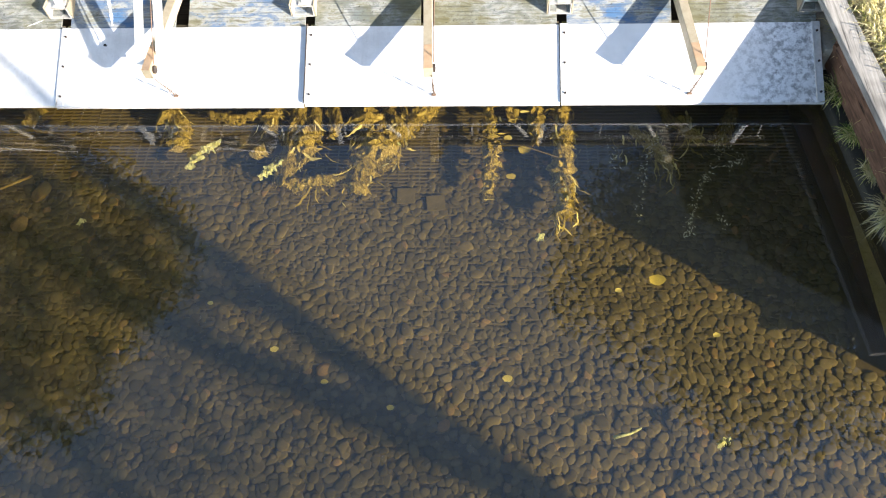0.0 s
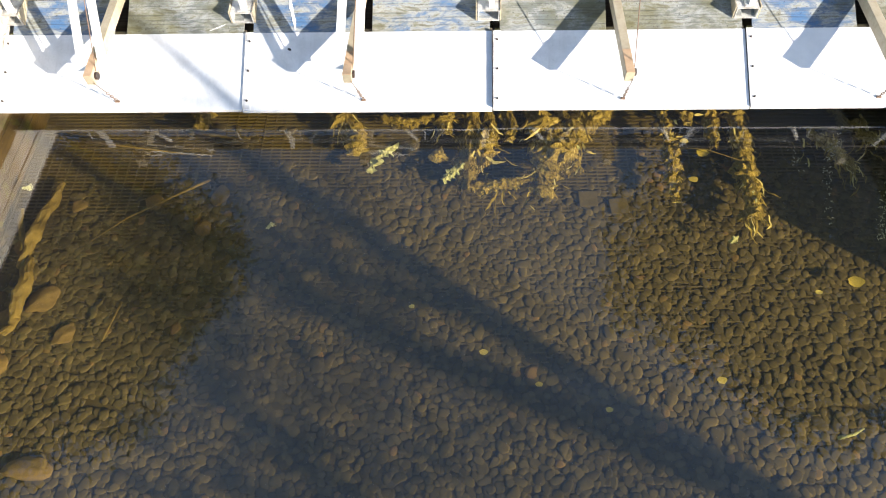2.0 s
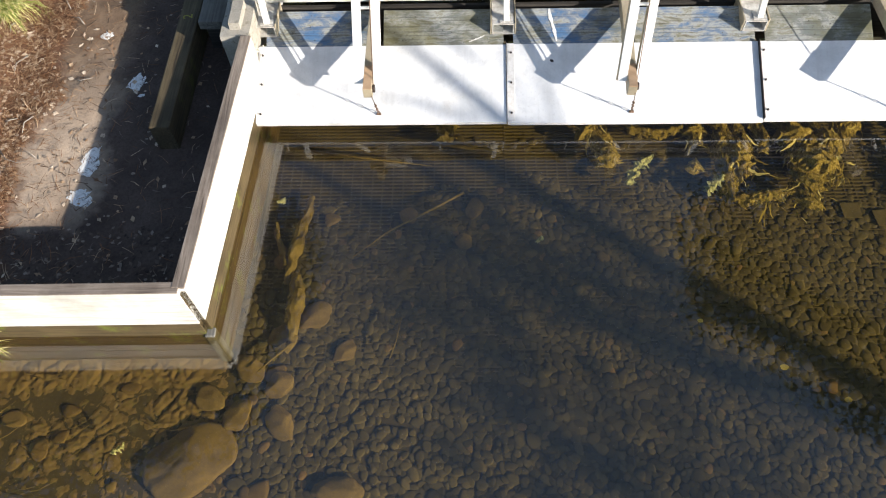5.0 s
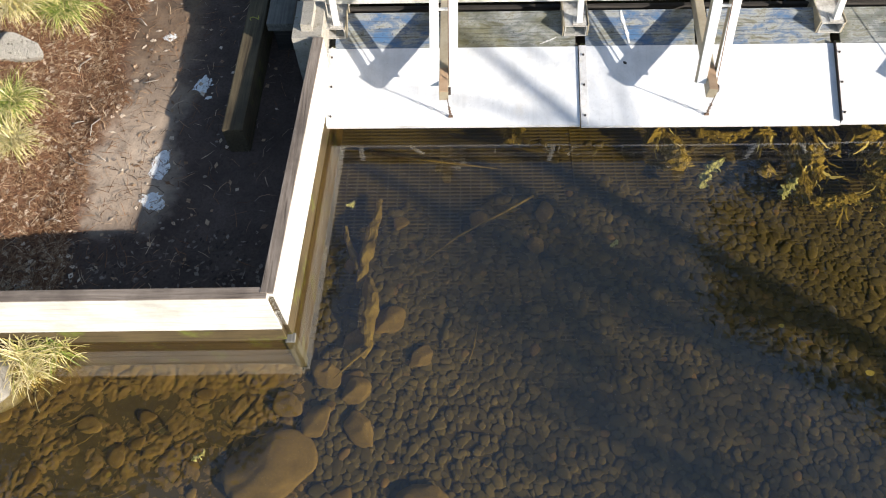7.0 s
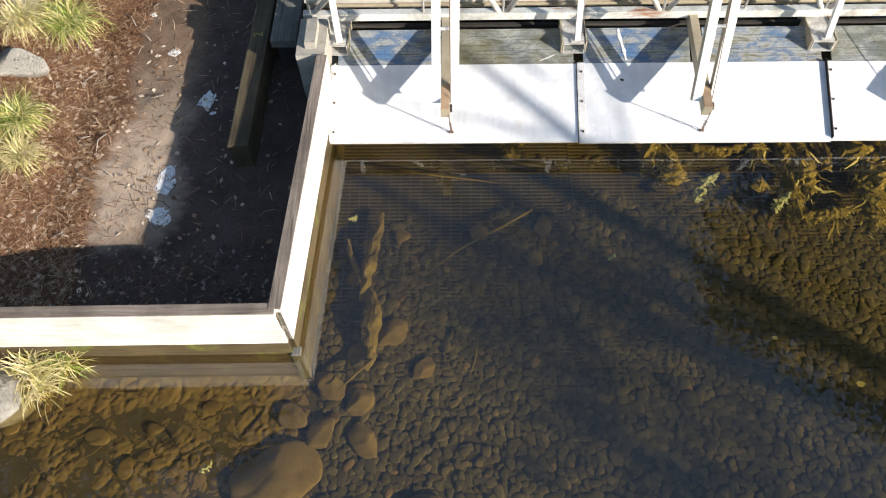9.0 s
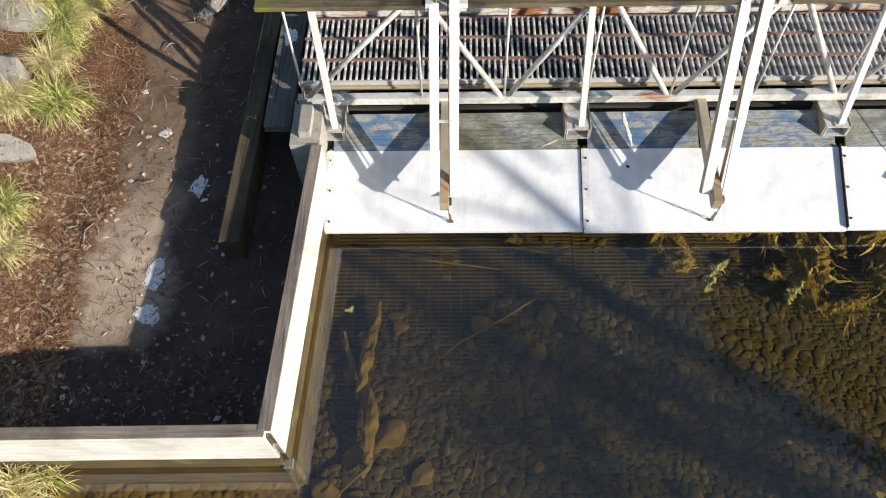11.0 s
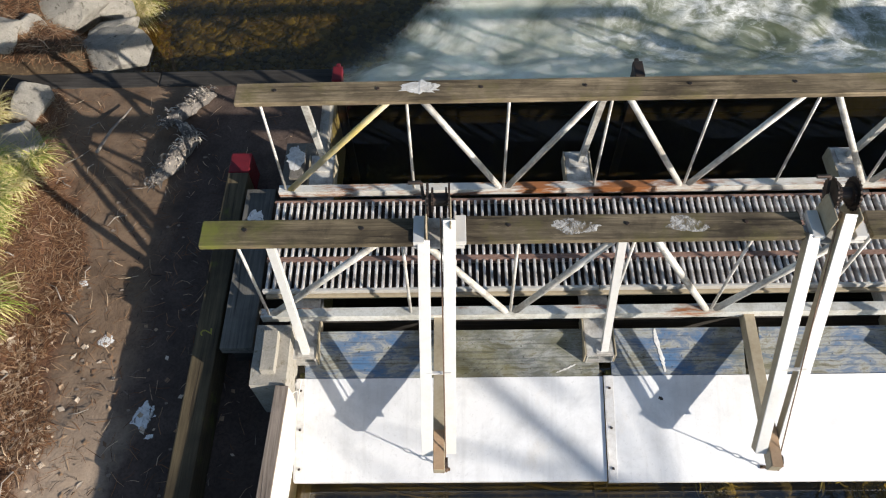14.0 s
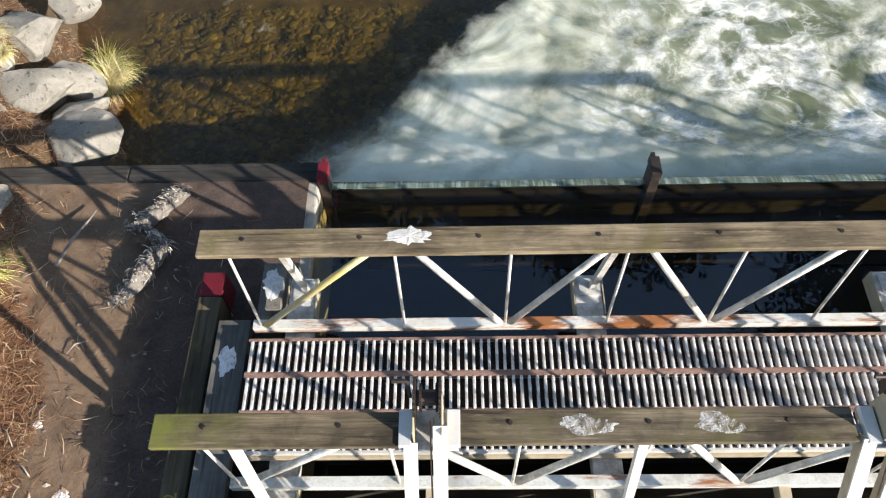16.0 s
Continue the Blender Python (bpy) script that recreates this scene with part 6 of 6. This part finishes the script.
def litter(name, count, region, length, width, material, label, seed, leafy=False, strewn=False):
    rnd = random.Random(seed)
    verts, faces = [], []
    made = 0
    while made < count:
        x, y = rnd.uniform(*region[0]), rnd.uniform(*region[1])
        limit = -2.02 - 0.42 * max(0.0, y - 1.9)
        d = x - limit - 0.25 * wavy(x, y, 1.5, 9)
        if not strewn and d > 0 and rnd.random() > 0.09 * math.exp(-d * 1.2):
            continue
        made += 1
        z = (west_height(x, y) if y < 3.97 else north_bank(x, y)) + 0.006
        if z < TAIL:
            continue
        a, l, w = rnd.uniform(0, 6.283), length * rnd.uniform(0.4, 1.3), width * rnd.uniform(0.6, 1.4)
        c, s = math.cos(a), math.sin(a)
        e = rnd.uniform(-0.12, 0.3) * l
        b = len(verts)
        if leafy:
            up = rnd.uniform(0.1, 0.5) * w
            verts += [(x - c * l / 2, y - s * l / 2, z), (x - s * w, y + c * w, z + up), (x + c * l / 2, y + s * l / 2, z + e * 0.4), (x + s * w, y - c * w, z + up * 0.6), (x, y, z + 0.004)]
            faces += [(b, b + 1, b + 4), (b + 1, b + 2, b + 4), (b + 2, b + 3, b + 4), (b + 3, b, b + 4)]
        else:
            bend = rnd.uniform(-0.14, 0.14) * l
            mx, my = x - s * bend, y + c * bend
            verts += [(x - c * l / 2 - s * w, y - s * l / 2 + c * w, z), (x - c * l / 2 + s * w, y - s * l / 2 - c * w, z), (mx - s * w, my + c * w, z + 0.008 + abs(e) * 0.4), (mx + s * w, my - c * w, z + 0.008 + abs(e) * 0.4), (x + c * l / 2, y + s * l / 2, z + max(0, e))]
            faces += [(b, b + 1, b + 3, b + 2), (b + 2, b + 3, b + 4)]
    tagged(new(name, from_arrays(name, verts, faces, material)), label, "litter", kind="stuff")


WEST = ((-4.4, -0.2), (-1.9, 3.9))
litter("needle_litter", 30000, WEST, 0.15, 0.0022, M_NEEDLES, "carpet of dry brown needles on the bank", 1)
litter("leaf_litter", 3600, ((-4.4, -0.2), (-1.9, 1.3)), 0.062, 0.019, M_LITTER, "scattered curled brown leaves on the bank", 2, True)
# Darker leaf colours here put the wall's shade into the litter.
litter("shade_litter", 800, ((-3.6, -0.2), (-1.92, -1.15)), 0.045, 0.014, M_DUFF, "leaves and crumbs strewn along the wall, darkened for its shade", 4, True, True)
litter("dark_twigs", 500, ((-1.9, -0.2), (-1.92, 3.6)), 0.09, 0.003, M_DUFF, "dark needles strewn over the trodden ground", 5, False, True)
litter("straw_litter", 9000, ((-4.3, -2.5), (4.25, 6.9)), 0.17, 0.003, M_NEEDLES, "dry brown needles between the boulders", 3, False, True)


def east_straw(count, seed):
    """Dry grass lying over the east bank."""
    rnd = random.Random(seed)
    verts, faces = [], []
    for _ in range(count):
        y = rnd.uniform(-2.3, 1.6)
        x = 9.305 - 0.1 * y + 0.15 + 1.6 * rnd.random() ** 1.3
        a, l, w = rnd.uniform(0, 6.283), rnd.uniform(0.06, 0.24), rnd.uniform(0.002, 0.005)
        z = east_h(x, y) + rnd.uniform(0.005, 0.05)
        c, s, b = math.cos(a), math.sin(a), len(verts)
        up = rnd.uniform(0.0, 0.09)
        verts += [(x - s * w, y + c * w, z), (x + s * w, y - c * w, z), (x + c * l / 2 - s * w, y + s * l / 2 + c * w, z + up), (x + c * l / 2 + s * w, y + s * l / 2 - c * w, z + up), (x + c * l, y + s * l, z + up * 0.6)]
        faces += [(b, b + 1, b + 3, b + 2), (b + 2, b + 3, b + 4)]
    tagged(new("straw", from_arrays("straw", verts, faces, M_GRASS_DRY)), "bleached dry grass lying on the east bank", "straw", kind="stuff")


east_straw(14000, 8)
for n_ in range(26):
    x, y, a = rnd.uniform(-3.0, -1.7), rnd.uniform(-1.8, 3.6), rnd.uniform(0, 6.28)
    l = rnd.uniform(0.1, 0.28)
    z = west_height(x, y) + 0.02
    twig([(x, y, z), (x + 0.5 * l * math.cos(a), y + 0.5 * l * math.sin(a), z + 0.02), (x + l * math.cos(a + 0.3), y + l * math.sin(a + 0.3), z)], rnd.uniform(0.004, 0.008), "thin dry twig lying on the bank", M_DRIFT)
twig([(-2.18, 3.05, 0.2), (-2.08, 3.3, 0.24), (-2.0, 3.5, 0.22), (-1.97, 3.62, 0.2)], 0.016, "pale bent stick on the bank", M_DRIFT)
for n_ in range(60):
    x, y = rnd.uniform(-2.0, -0.95), rnd.uniform(-1.8, 3.8)
    flat_leaf(x, y, west_height(x, y) + 0.008, rnd.uniform(0.008, 0.02), rnd.uniform(0, 6), M_DUFF, "small dry leaf on the trodden path")


def driftwood(points, radii, seed, label):
    bm = path_tube(points, radii, 12)
    bmesh.ops.subdivide_edges(bm, edges=bm.edges[:], cuts=2, use_grid_fill=True)
    for vert in bm.verts:
        vert.co += 0.05 * noise.noise_vector(vert.co * 9 + Vector((seed, 0, 0))) + 0.02 * noise.noise_vector(vert.co * 26)
    single("driftwood", bm, M_DRIFT_DARK, label, "driftwood", points[1], False, "driftwood")


driftwood([(-1.2, 3.85, 0.17), (-1.3, 3.74, 0.19), (-1.45, 3.58, 0.18), (-1.62, 3.44, 0.15)], [0.035, 0.07, 0.07, 0.03], 1, "ragged dark piece of driftwood with bleached ends on the path")
driftwood([(-1.28, 3.24, 0.15), (-1.36, 3.1, 0.18), (-1.45, 2.92, 0.18), (-1.56, 2.72, 0.15)], [0.05, 0.085, 0.07, 0.03], 2, "ragged grey piece of driftwood on the path")
driftwood([(-1.5, 3.42, 0.14), (-1.4, 3.34, 0.17), (-1.3, 3.26, 0.15)], [0.02, 0.045, 0.03], 3, "small ragged grey piece of driftwood on the path")
M_SHREDS = island_colours("bleached_shreds", [(0, (0.05, 0.045, 0.045)), (0.5, (0.22, 0.2, 0.18)), (1, (0.62, 0.55, 0.46))], 0.8, 20, 0.3)


def shreds(points, count, seed, label):
    """Torn fibres along a piece of driftwood."""
    rnd = random.Random(seed)
    verts, faces = [], []
    pts = [Vector(p) for p in points]
    o = pts[1]
    for _ in range(count):
        k = rnd.uniform(0, len(pts) - 1.001)
        p = pts[int(k)].lerp(pts[int(k) + 1], k % 1) + Vector((rnd.gauss(0, 0.03), rnd.gauss(0, 0.03), rnd.uniform(-0.02, 0.05)))
        d = (pts[int(k) + 1] - pts[int(k)]).normalized()
        d = (d + Vector((rnd.uniform(-0.9, 0.9), rnd.uniform(-0.9, 0.9), rnd.uniform(-0.3, 0.4)))).normalized()
        w = d.cross(Vector((0, 0, 1))).normalized() * rnd.uniform(0.002, 0.008)
        l = rnd.uniform(0.03, 0.09)
        for j in range(4):
            q = p + d * l * (j / 3) + Vector((0, 0, 0.02 * math.sin(j * 1.4 + seed)))
            ww = w * (1.0, 1.2, 0.8, 0.2)[j]
            verts += [tuple(q + ww - o), tuple(q - ww - o)]
            if j:
                b = len(verts) - 4
                faces.append((b, b + 1, b + 3, b + 2))
    ob = new("wood_shreds", from_arrays("wood_shreds", verts, faces, M_SHREDS))
    ob.location = o
    tagged(ob, label, "wood shreds", "wood shreds", "stuff")


shreds([(-1.2, 3.85, 0.19), (-1.3, 3.74, 0.23), (-1.45, 3.58, 0.21), (-1.64, 3.42, 0.15)], 260, 5, "torn pale fibres on the driftwood")
shreds([(-1.26, 3.26, 0.17), (-1.36, 3.1, 0.23), (-1.45, 2.92, 0.21), (-1.58, 2.7, 0.15)], 300, 6, "torn grey fibres on the driftwood")
shreds([(-1.52, 3.44, 0.15), (-1.4, 3.34, 0.19), (-1.26, 3.26, 0.16)], 120, 7, "torn grey fibres on the driftwood")


# ---- trees that shade the pool and stand in its mirror ----
def limb(tree, points, radii, name="limb"):
    return part(name, path_tube(points, radii, 9), M_BARK, tree, smooth=True)


def sunward(x, y, s, z=BED):
    return Vector((x, y, z)) + SUN_TO * s


bare = thing("bare_tree", (15.1, -8.7, -0.3), "tall bare forked tree on the far bank", "tree")
fork = sunward(6.9, -3.45, 10.4)
limb(bare, [(15.1, -8.75, -0.4), (15.05, -8.72, 1.2), fork], [0.26, 0.2, 0.17], "trunk")
limb(bare, [fork, sunward(5.4, -2.45, 12.2), sunward(3.75, -1.2, 14.4), sunward(1.4, 0.5, 17.6), sunward(-1.5, 2.6, 21.5)], [0.14, 0.12, 0.11, 0.08, 0.03])
limb(bare, [fork, sunward(5.2, -2.62, 12.3), sunward(3.65, -2.0, 14.4), sunward(1.5, -0.75, 17.4), sunward(-1.0, 0.8, 21.0)], [0.14, 0.12, 0.11, 0.08, 0.03])
limb(bare, [sunward(4.6, -1.85, 13.2), sunward(3.0, -1.3, 15.4), sunward(1.6, -0.1, 17.5), sunward(0.2, 1.2, 19.6)], [0.07, 0.06, 0.045, 0.015])
rnd = random.Random(31)
for k in range(16):
    s = rnd.uniform(14.5, 21)
    base = sunward(6.9, -3.45, 10.4).lerp(sunward(rnd.choice((-1.5, -1.0)), rnd.choice((2.6, 0.8)), 21.3), (s - 10.4) / 11)
    pts = [base]
    d = Vector((rnd.uniform(-1, 1), rnd.uniform(-1, 1), rnd.uniform(0.1, 0.8))).normalized()
    for _ in range(3):
        d = (d + 0.4 * Vector((rnd.uniform(-1, 1), rnd.uniform(-1, 1), rnd.uniform(-0.2, 0.6)))).normalized()
        pts.append(pts[-1] + d * 0.55)
    limb(bare, pts, [0.03, 0.022, 0.015, 0.006], "branch")

# Unseen fine twigs, placed sunward of the bed areas they should dim.
verts, faces = [], []
rnd = random.Random(37)
for k in range(520):
    bx = rnd.uniform(0.6, 6.2) if k < 360 else rnd.uniform(1.2, 3.5)
    by = -0.25 - 0.48 * bx + rnd.uniform(-1.5, 0.35) * min(1.0, bx / 2) if k < 360 else rnd.uniform(-1.7, -0.35)
    p = sunward(bx, min(by, -0.35), 15.5 - bx * 0.4 + rnd.uniform(-1.2, 1.2)) - bare.location
    d = Vector((rnd.uniform(-1, 1), rnd.uniform(-1, 1), rnd.uniform(-0.7, 0.7))).normalized()
    r = rnd.uniform(0.006, 0.013)
    for j in range(4):
        a = d.orthogonal().normalized()
        b = d.cross(a)
        rr = r * (1 - 0.25 * j)
        base = len(verts)
        verts += [tuple(p + rr * a), tuple(p - rr * 0.5 * a + rr * 0.87 * b), tuple(p - rr * 0.5 * a - rr * 0.87 * b)]
        if j:
            faces += [(base - 3 + q, base - 3 + (q + 1) % 3, base + (q + 1) % 3, base + q) for q in range(3)]
        d = (d + 0.5 * Vector((rnd.uniform(-1, 1), rnd.uniform(-1, 1), rnd.uniform(-0.6, 0.6)))).normalized()
        p = p + d * rnd.uniform(0.2, 0.35)
twigs = new("twigs", from_arrays("twigs", verts, faces, M_BARK))
twigs.parent = bare
tagged(twigs, "unseen spray of fine bare twigs added to dim the pool", kind="stuff")


def leafy_tree(name, base, height, centres, count, seed, label):
    rnd = random.Random(seed)
    t = thing(name, base, label, "tree")
    top = Vector(base) + Vector((0.3, 0, height))
    g = height / 14
    part("trunk", path_tube([base, Vector(base).lerp(top, 0.4) + Vector((0.15, 0.1, 0)), Vector(base).lerp(top, 0.75), top], [0.32 * g, 0.24 * g, 0.15 * g, 0.05 * g], 12), M_BARK, t, smooth=True)
    verts, faces = [], []
    for c, r in centres:
        c = Vector(c)
        start = Vector(base).lerp(top, min(0.9, (c.z - base[2]) / height * 0.8))
        limb(t, [start, start.lerp(c, 0.5) + Vector((0, 0, 0.3)), c], [0.1 * g, 0.06 * g, 0.025 * g])
        for _ in range(int(count * r * r)):
            d = Vector((rnd.gauss(0, 1), rnd.gauss(0, 1), rnd.gauss(0, 0.8)))
            d = d.normalized() * r * 1.1 * rnd.random() ** 0.62 * (1 + 0.35 * noise.noise(d * 2 + c))
            p = c + d
            a, e, l = rnd.uniform(0, 6.28), rnd.uniform(-0.7, 0.7), rnd.uniform(0.06, 0.15)
            x = Vector((math.cos(a) * math.cos(e), math.sin(a) * math.cos(e), math.sin(e)))
            w = x.cross(Vector((rnd.uniform(-1, 1), rnd.uniform(-1, 1), 1))).normalized() * l * 0.42
            b = len(verts)
            o = Vector(base)
            verts += [tuple(p - x * l - o), tuple(p + w - o), tuple(p + x * l - o), tuple(p - w - o)]
            faces.append((b, b + 1, b + 2, b + 3))
    crown = new("crown", from_arrays("crown", verts, faces, M_LEAF))
    crown.parent = t
    tagged(crown, "dark crown of many small leaves")
    return t


leafy_tree("leafy_tree", (-8.5, 5.5, 1.2), 17.0,
           [((-4.4, 4.9, 13.0), 1.6), ((-5.6, 2.4, 12.4), 2.2), ((-4.6, 6.8, 14.4), 2.0), ((-6.6, 5.2, 14.6), 2.6), ((-8.2, 1.4, 12.2), 2.4), ((-9.5, 4.4, 14.0), 2.8), ((-7.2, 8.2, 14.6), 2.6), ((-10.5, 7.4, 14.8), 2.8), ((-7.4, 3.6, 10.2), 2.2),
            ((-5.4, 4.4, 10.6), 1.6), ((-9.8, 2.2, 10.4), 2.2), ((-6.4, 6.6, 11.0), 2.0)],
           1250, 9, "large leafy evergreen tree leaning over the bank")
leafy_tree("leafy_tree", (15.0, 8.5, 0.4), 17.0,
           [((9.6, 5.4, 13.6), 1.5), ((10.6, 7.8, 14.6), 2.0), ((11.6, 4.0, 12.6), 2.0), ((12.8, 6.4, 15.0), 2.5), ((13.4, 3.0, 13.0), 2.3), ((14.8, 8.6, 15.2), 2.6), ((15.6, 5.4, 13.4), 2.6), ((12.6, 9.6, 13.6), 2.4), ((12.2, 2.0, 10.8), 1.5), ((16.0, 2.6, 11.8), 2.2), ((11.4, 6.0, 11.4), 1.5), ((16.6, 7.6, 13.6), 2.4), ((17.6, 10.0, 14.4), 2.6), ((14.2, 10.6, 14.4), 2.4), ((18.0, 5.6, 13.4), 2.4), ((16.2, 11.4, 12.6), 2.2)],
           600, 19, "large leafy evergreen tree beyond the weir")
leafy_tree("leafy_tree", (4.0, 15.5, 0.3), 16.0,
           [((2.2, 12.6, 12.4), 1.7), ((4.6, 12.4, 12.8), 1.9), ((6.8, 12.8, 12.6), 1.9), ((1.0, 14.4, 13.4), 2.0), ((3.4, 14.2, 14.2), 2.2), ((5.8, 14.4, 14.4), 2.2), ((8.2, 14.2, 13.6), 2.0), ((0.0, 12.8, 11.6), 1.4), ((3.4, 12.0, 10.6), 1.4), ((6.0, 12.2, 10.8), 1.4), ((8.6, 12.2, 11.6), 1.5), ((4.8, 11.4, 12.6), 1.4), ((7.0, 11.2, 12.4), 1.4)],
           900, 29, "large unseen leafy evergreen tree that darkens the water's mirror")
# Two more unseen trees, added so the channel mirrors dark leaves, not sky.
leafy_tree("leafy_tree", (-3.5, 17.5, 0.3), 16.0,
           [((-3.4, 12.9, 12.6), 1.8), ((-1.6, 12.6, 12.8), 1.6), ((-2.2, 14.8, 13.4), 2.0), ((-4.6, 15.2, 13.6), 2.2), ((-0.6, 16.6, 14.6), 2.4), ((-3.6, 17.4, 14.4), 2.4), ((2.4, 16.8, 14.8), 2.4)],
           900, 39, "large unseen leafy evergreen tree that darkens the water's mirror")
leafy_tree("leafy_tree", (10.5, 17.5, 0.3), 16.5,
           [((10.4, 12.9, 12.8), 1.9), ((12.6, 14.4, 13.4), 2.2), ((14.2, 12.6, 12.8), 2.0), ((10.0, 15.4, 13.8), 2.2), ((7.6, 16.4, 14.6), 2.3), ((5.2, 17.2, 15.0), 2.4), ((11.2, 17.6, 14.8), 2.5), ((14.6, 16.4, 14.0), 2.4)],
           900, 49, "large unseen leafy evergreen tree that darkens the water's mirror")
# Unseen shrub, added to throw dappled shade on the pool's bed.
leafy_tree("shade_shrub", (12.9, -9.6, -0.4), 4.6,
           [((12.6, -9.3, 3.5), 0.8), ((13.1, -9.9, 3.9), 0.8), ((12.5, -10.3, 3.3), 0.75), ((13.3, -9.2, 4.3), 0.6), ((12.3, -9.9, 2.9), 0.6)],
           190, 11, "unseen shrub added to half-shade part of the pool")

# a bare tree whose twigs hang over the white water
over = thing("bare_tree", (11.5, 9.0, -0.7), "bare tree with pale twigs hanging over the water", "tree")
limb(over, [(11.5, 9.0, -0.8), (11.2, 8.9, 1.0), (11.0, 8.8, 3.2), (10.9, 8.9, 5.0)], [0.2, 0.16, 0.12, 0.05], "trunk")
limb(over, [(11.2, 8.9, 1.1), (9.6, 8.3, 1.7), (8.2, 7.8, 1.5), (7.6, 7.6, 1.2)], [0.09, 0.07, 0.045, 0.02])
for pts in (((7.6, 7.6, 1.2), (6.9, 7.2, 1.1), (6.3, 6.9, 1.0), (5.9, 6.4, 0.95)), ((6.6, 7.05, 1.05), (6.3, 7.3, 1.1), (5.95, 7.4, 1.1)), ((6.3, 6.9, 1.0), (6.1, 6.7, 1.0), (5.6, 6.65, 0.95)), ((6.9, 7.2, 1.1), (6.6, 6.6, 1.05), (6.3, 6.2, 1.0))):
    part("twig", path_tube([Vector(p) for p in pts], [0.014, 0.011, 0.008, 0.004][:len(pts)], 7), M_DRIFT, over, "bare pale twig", True)
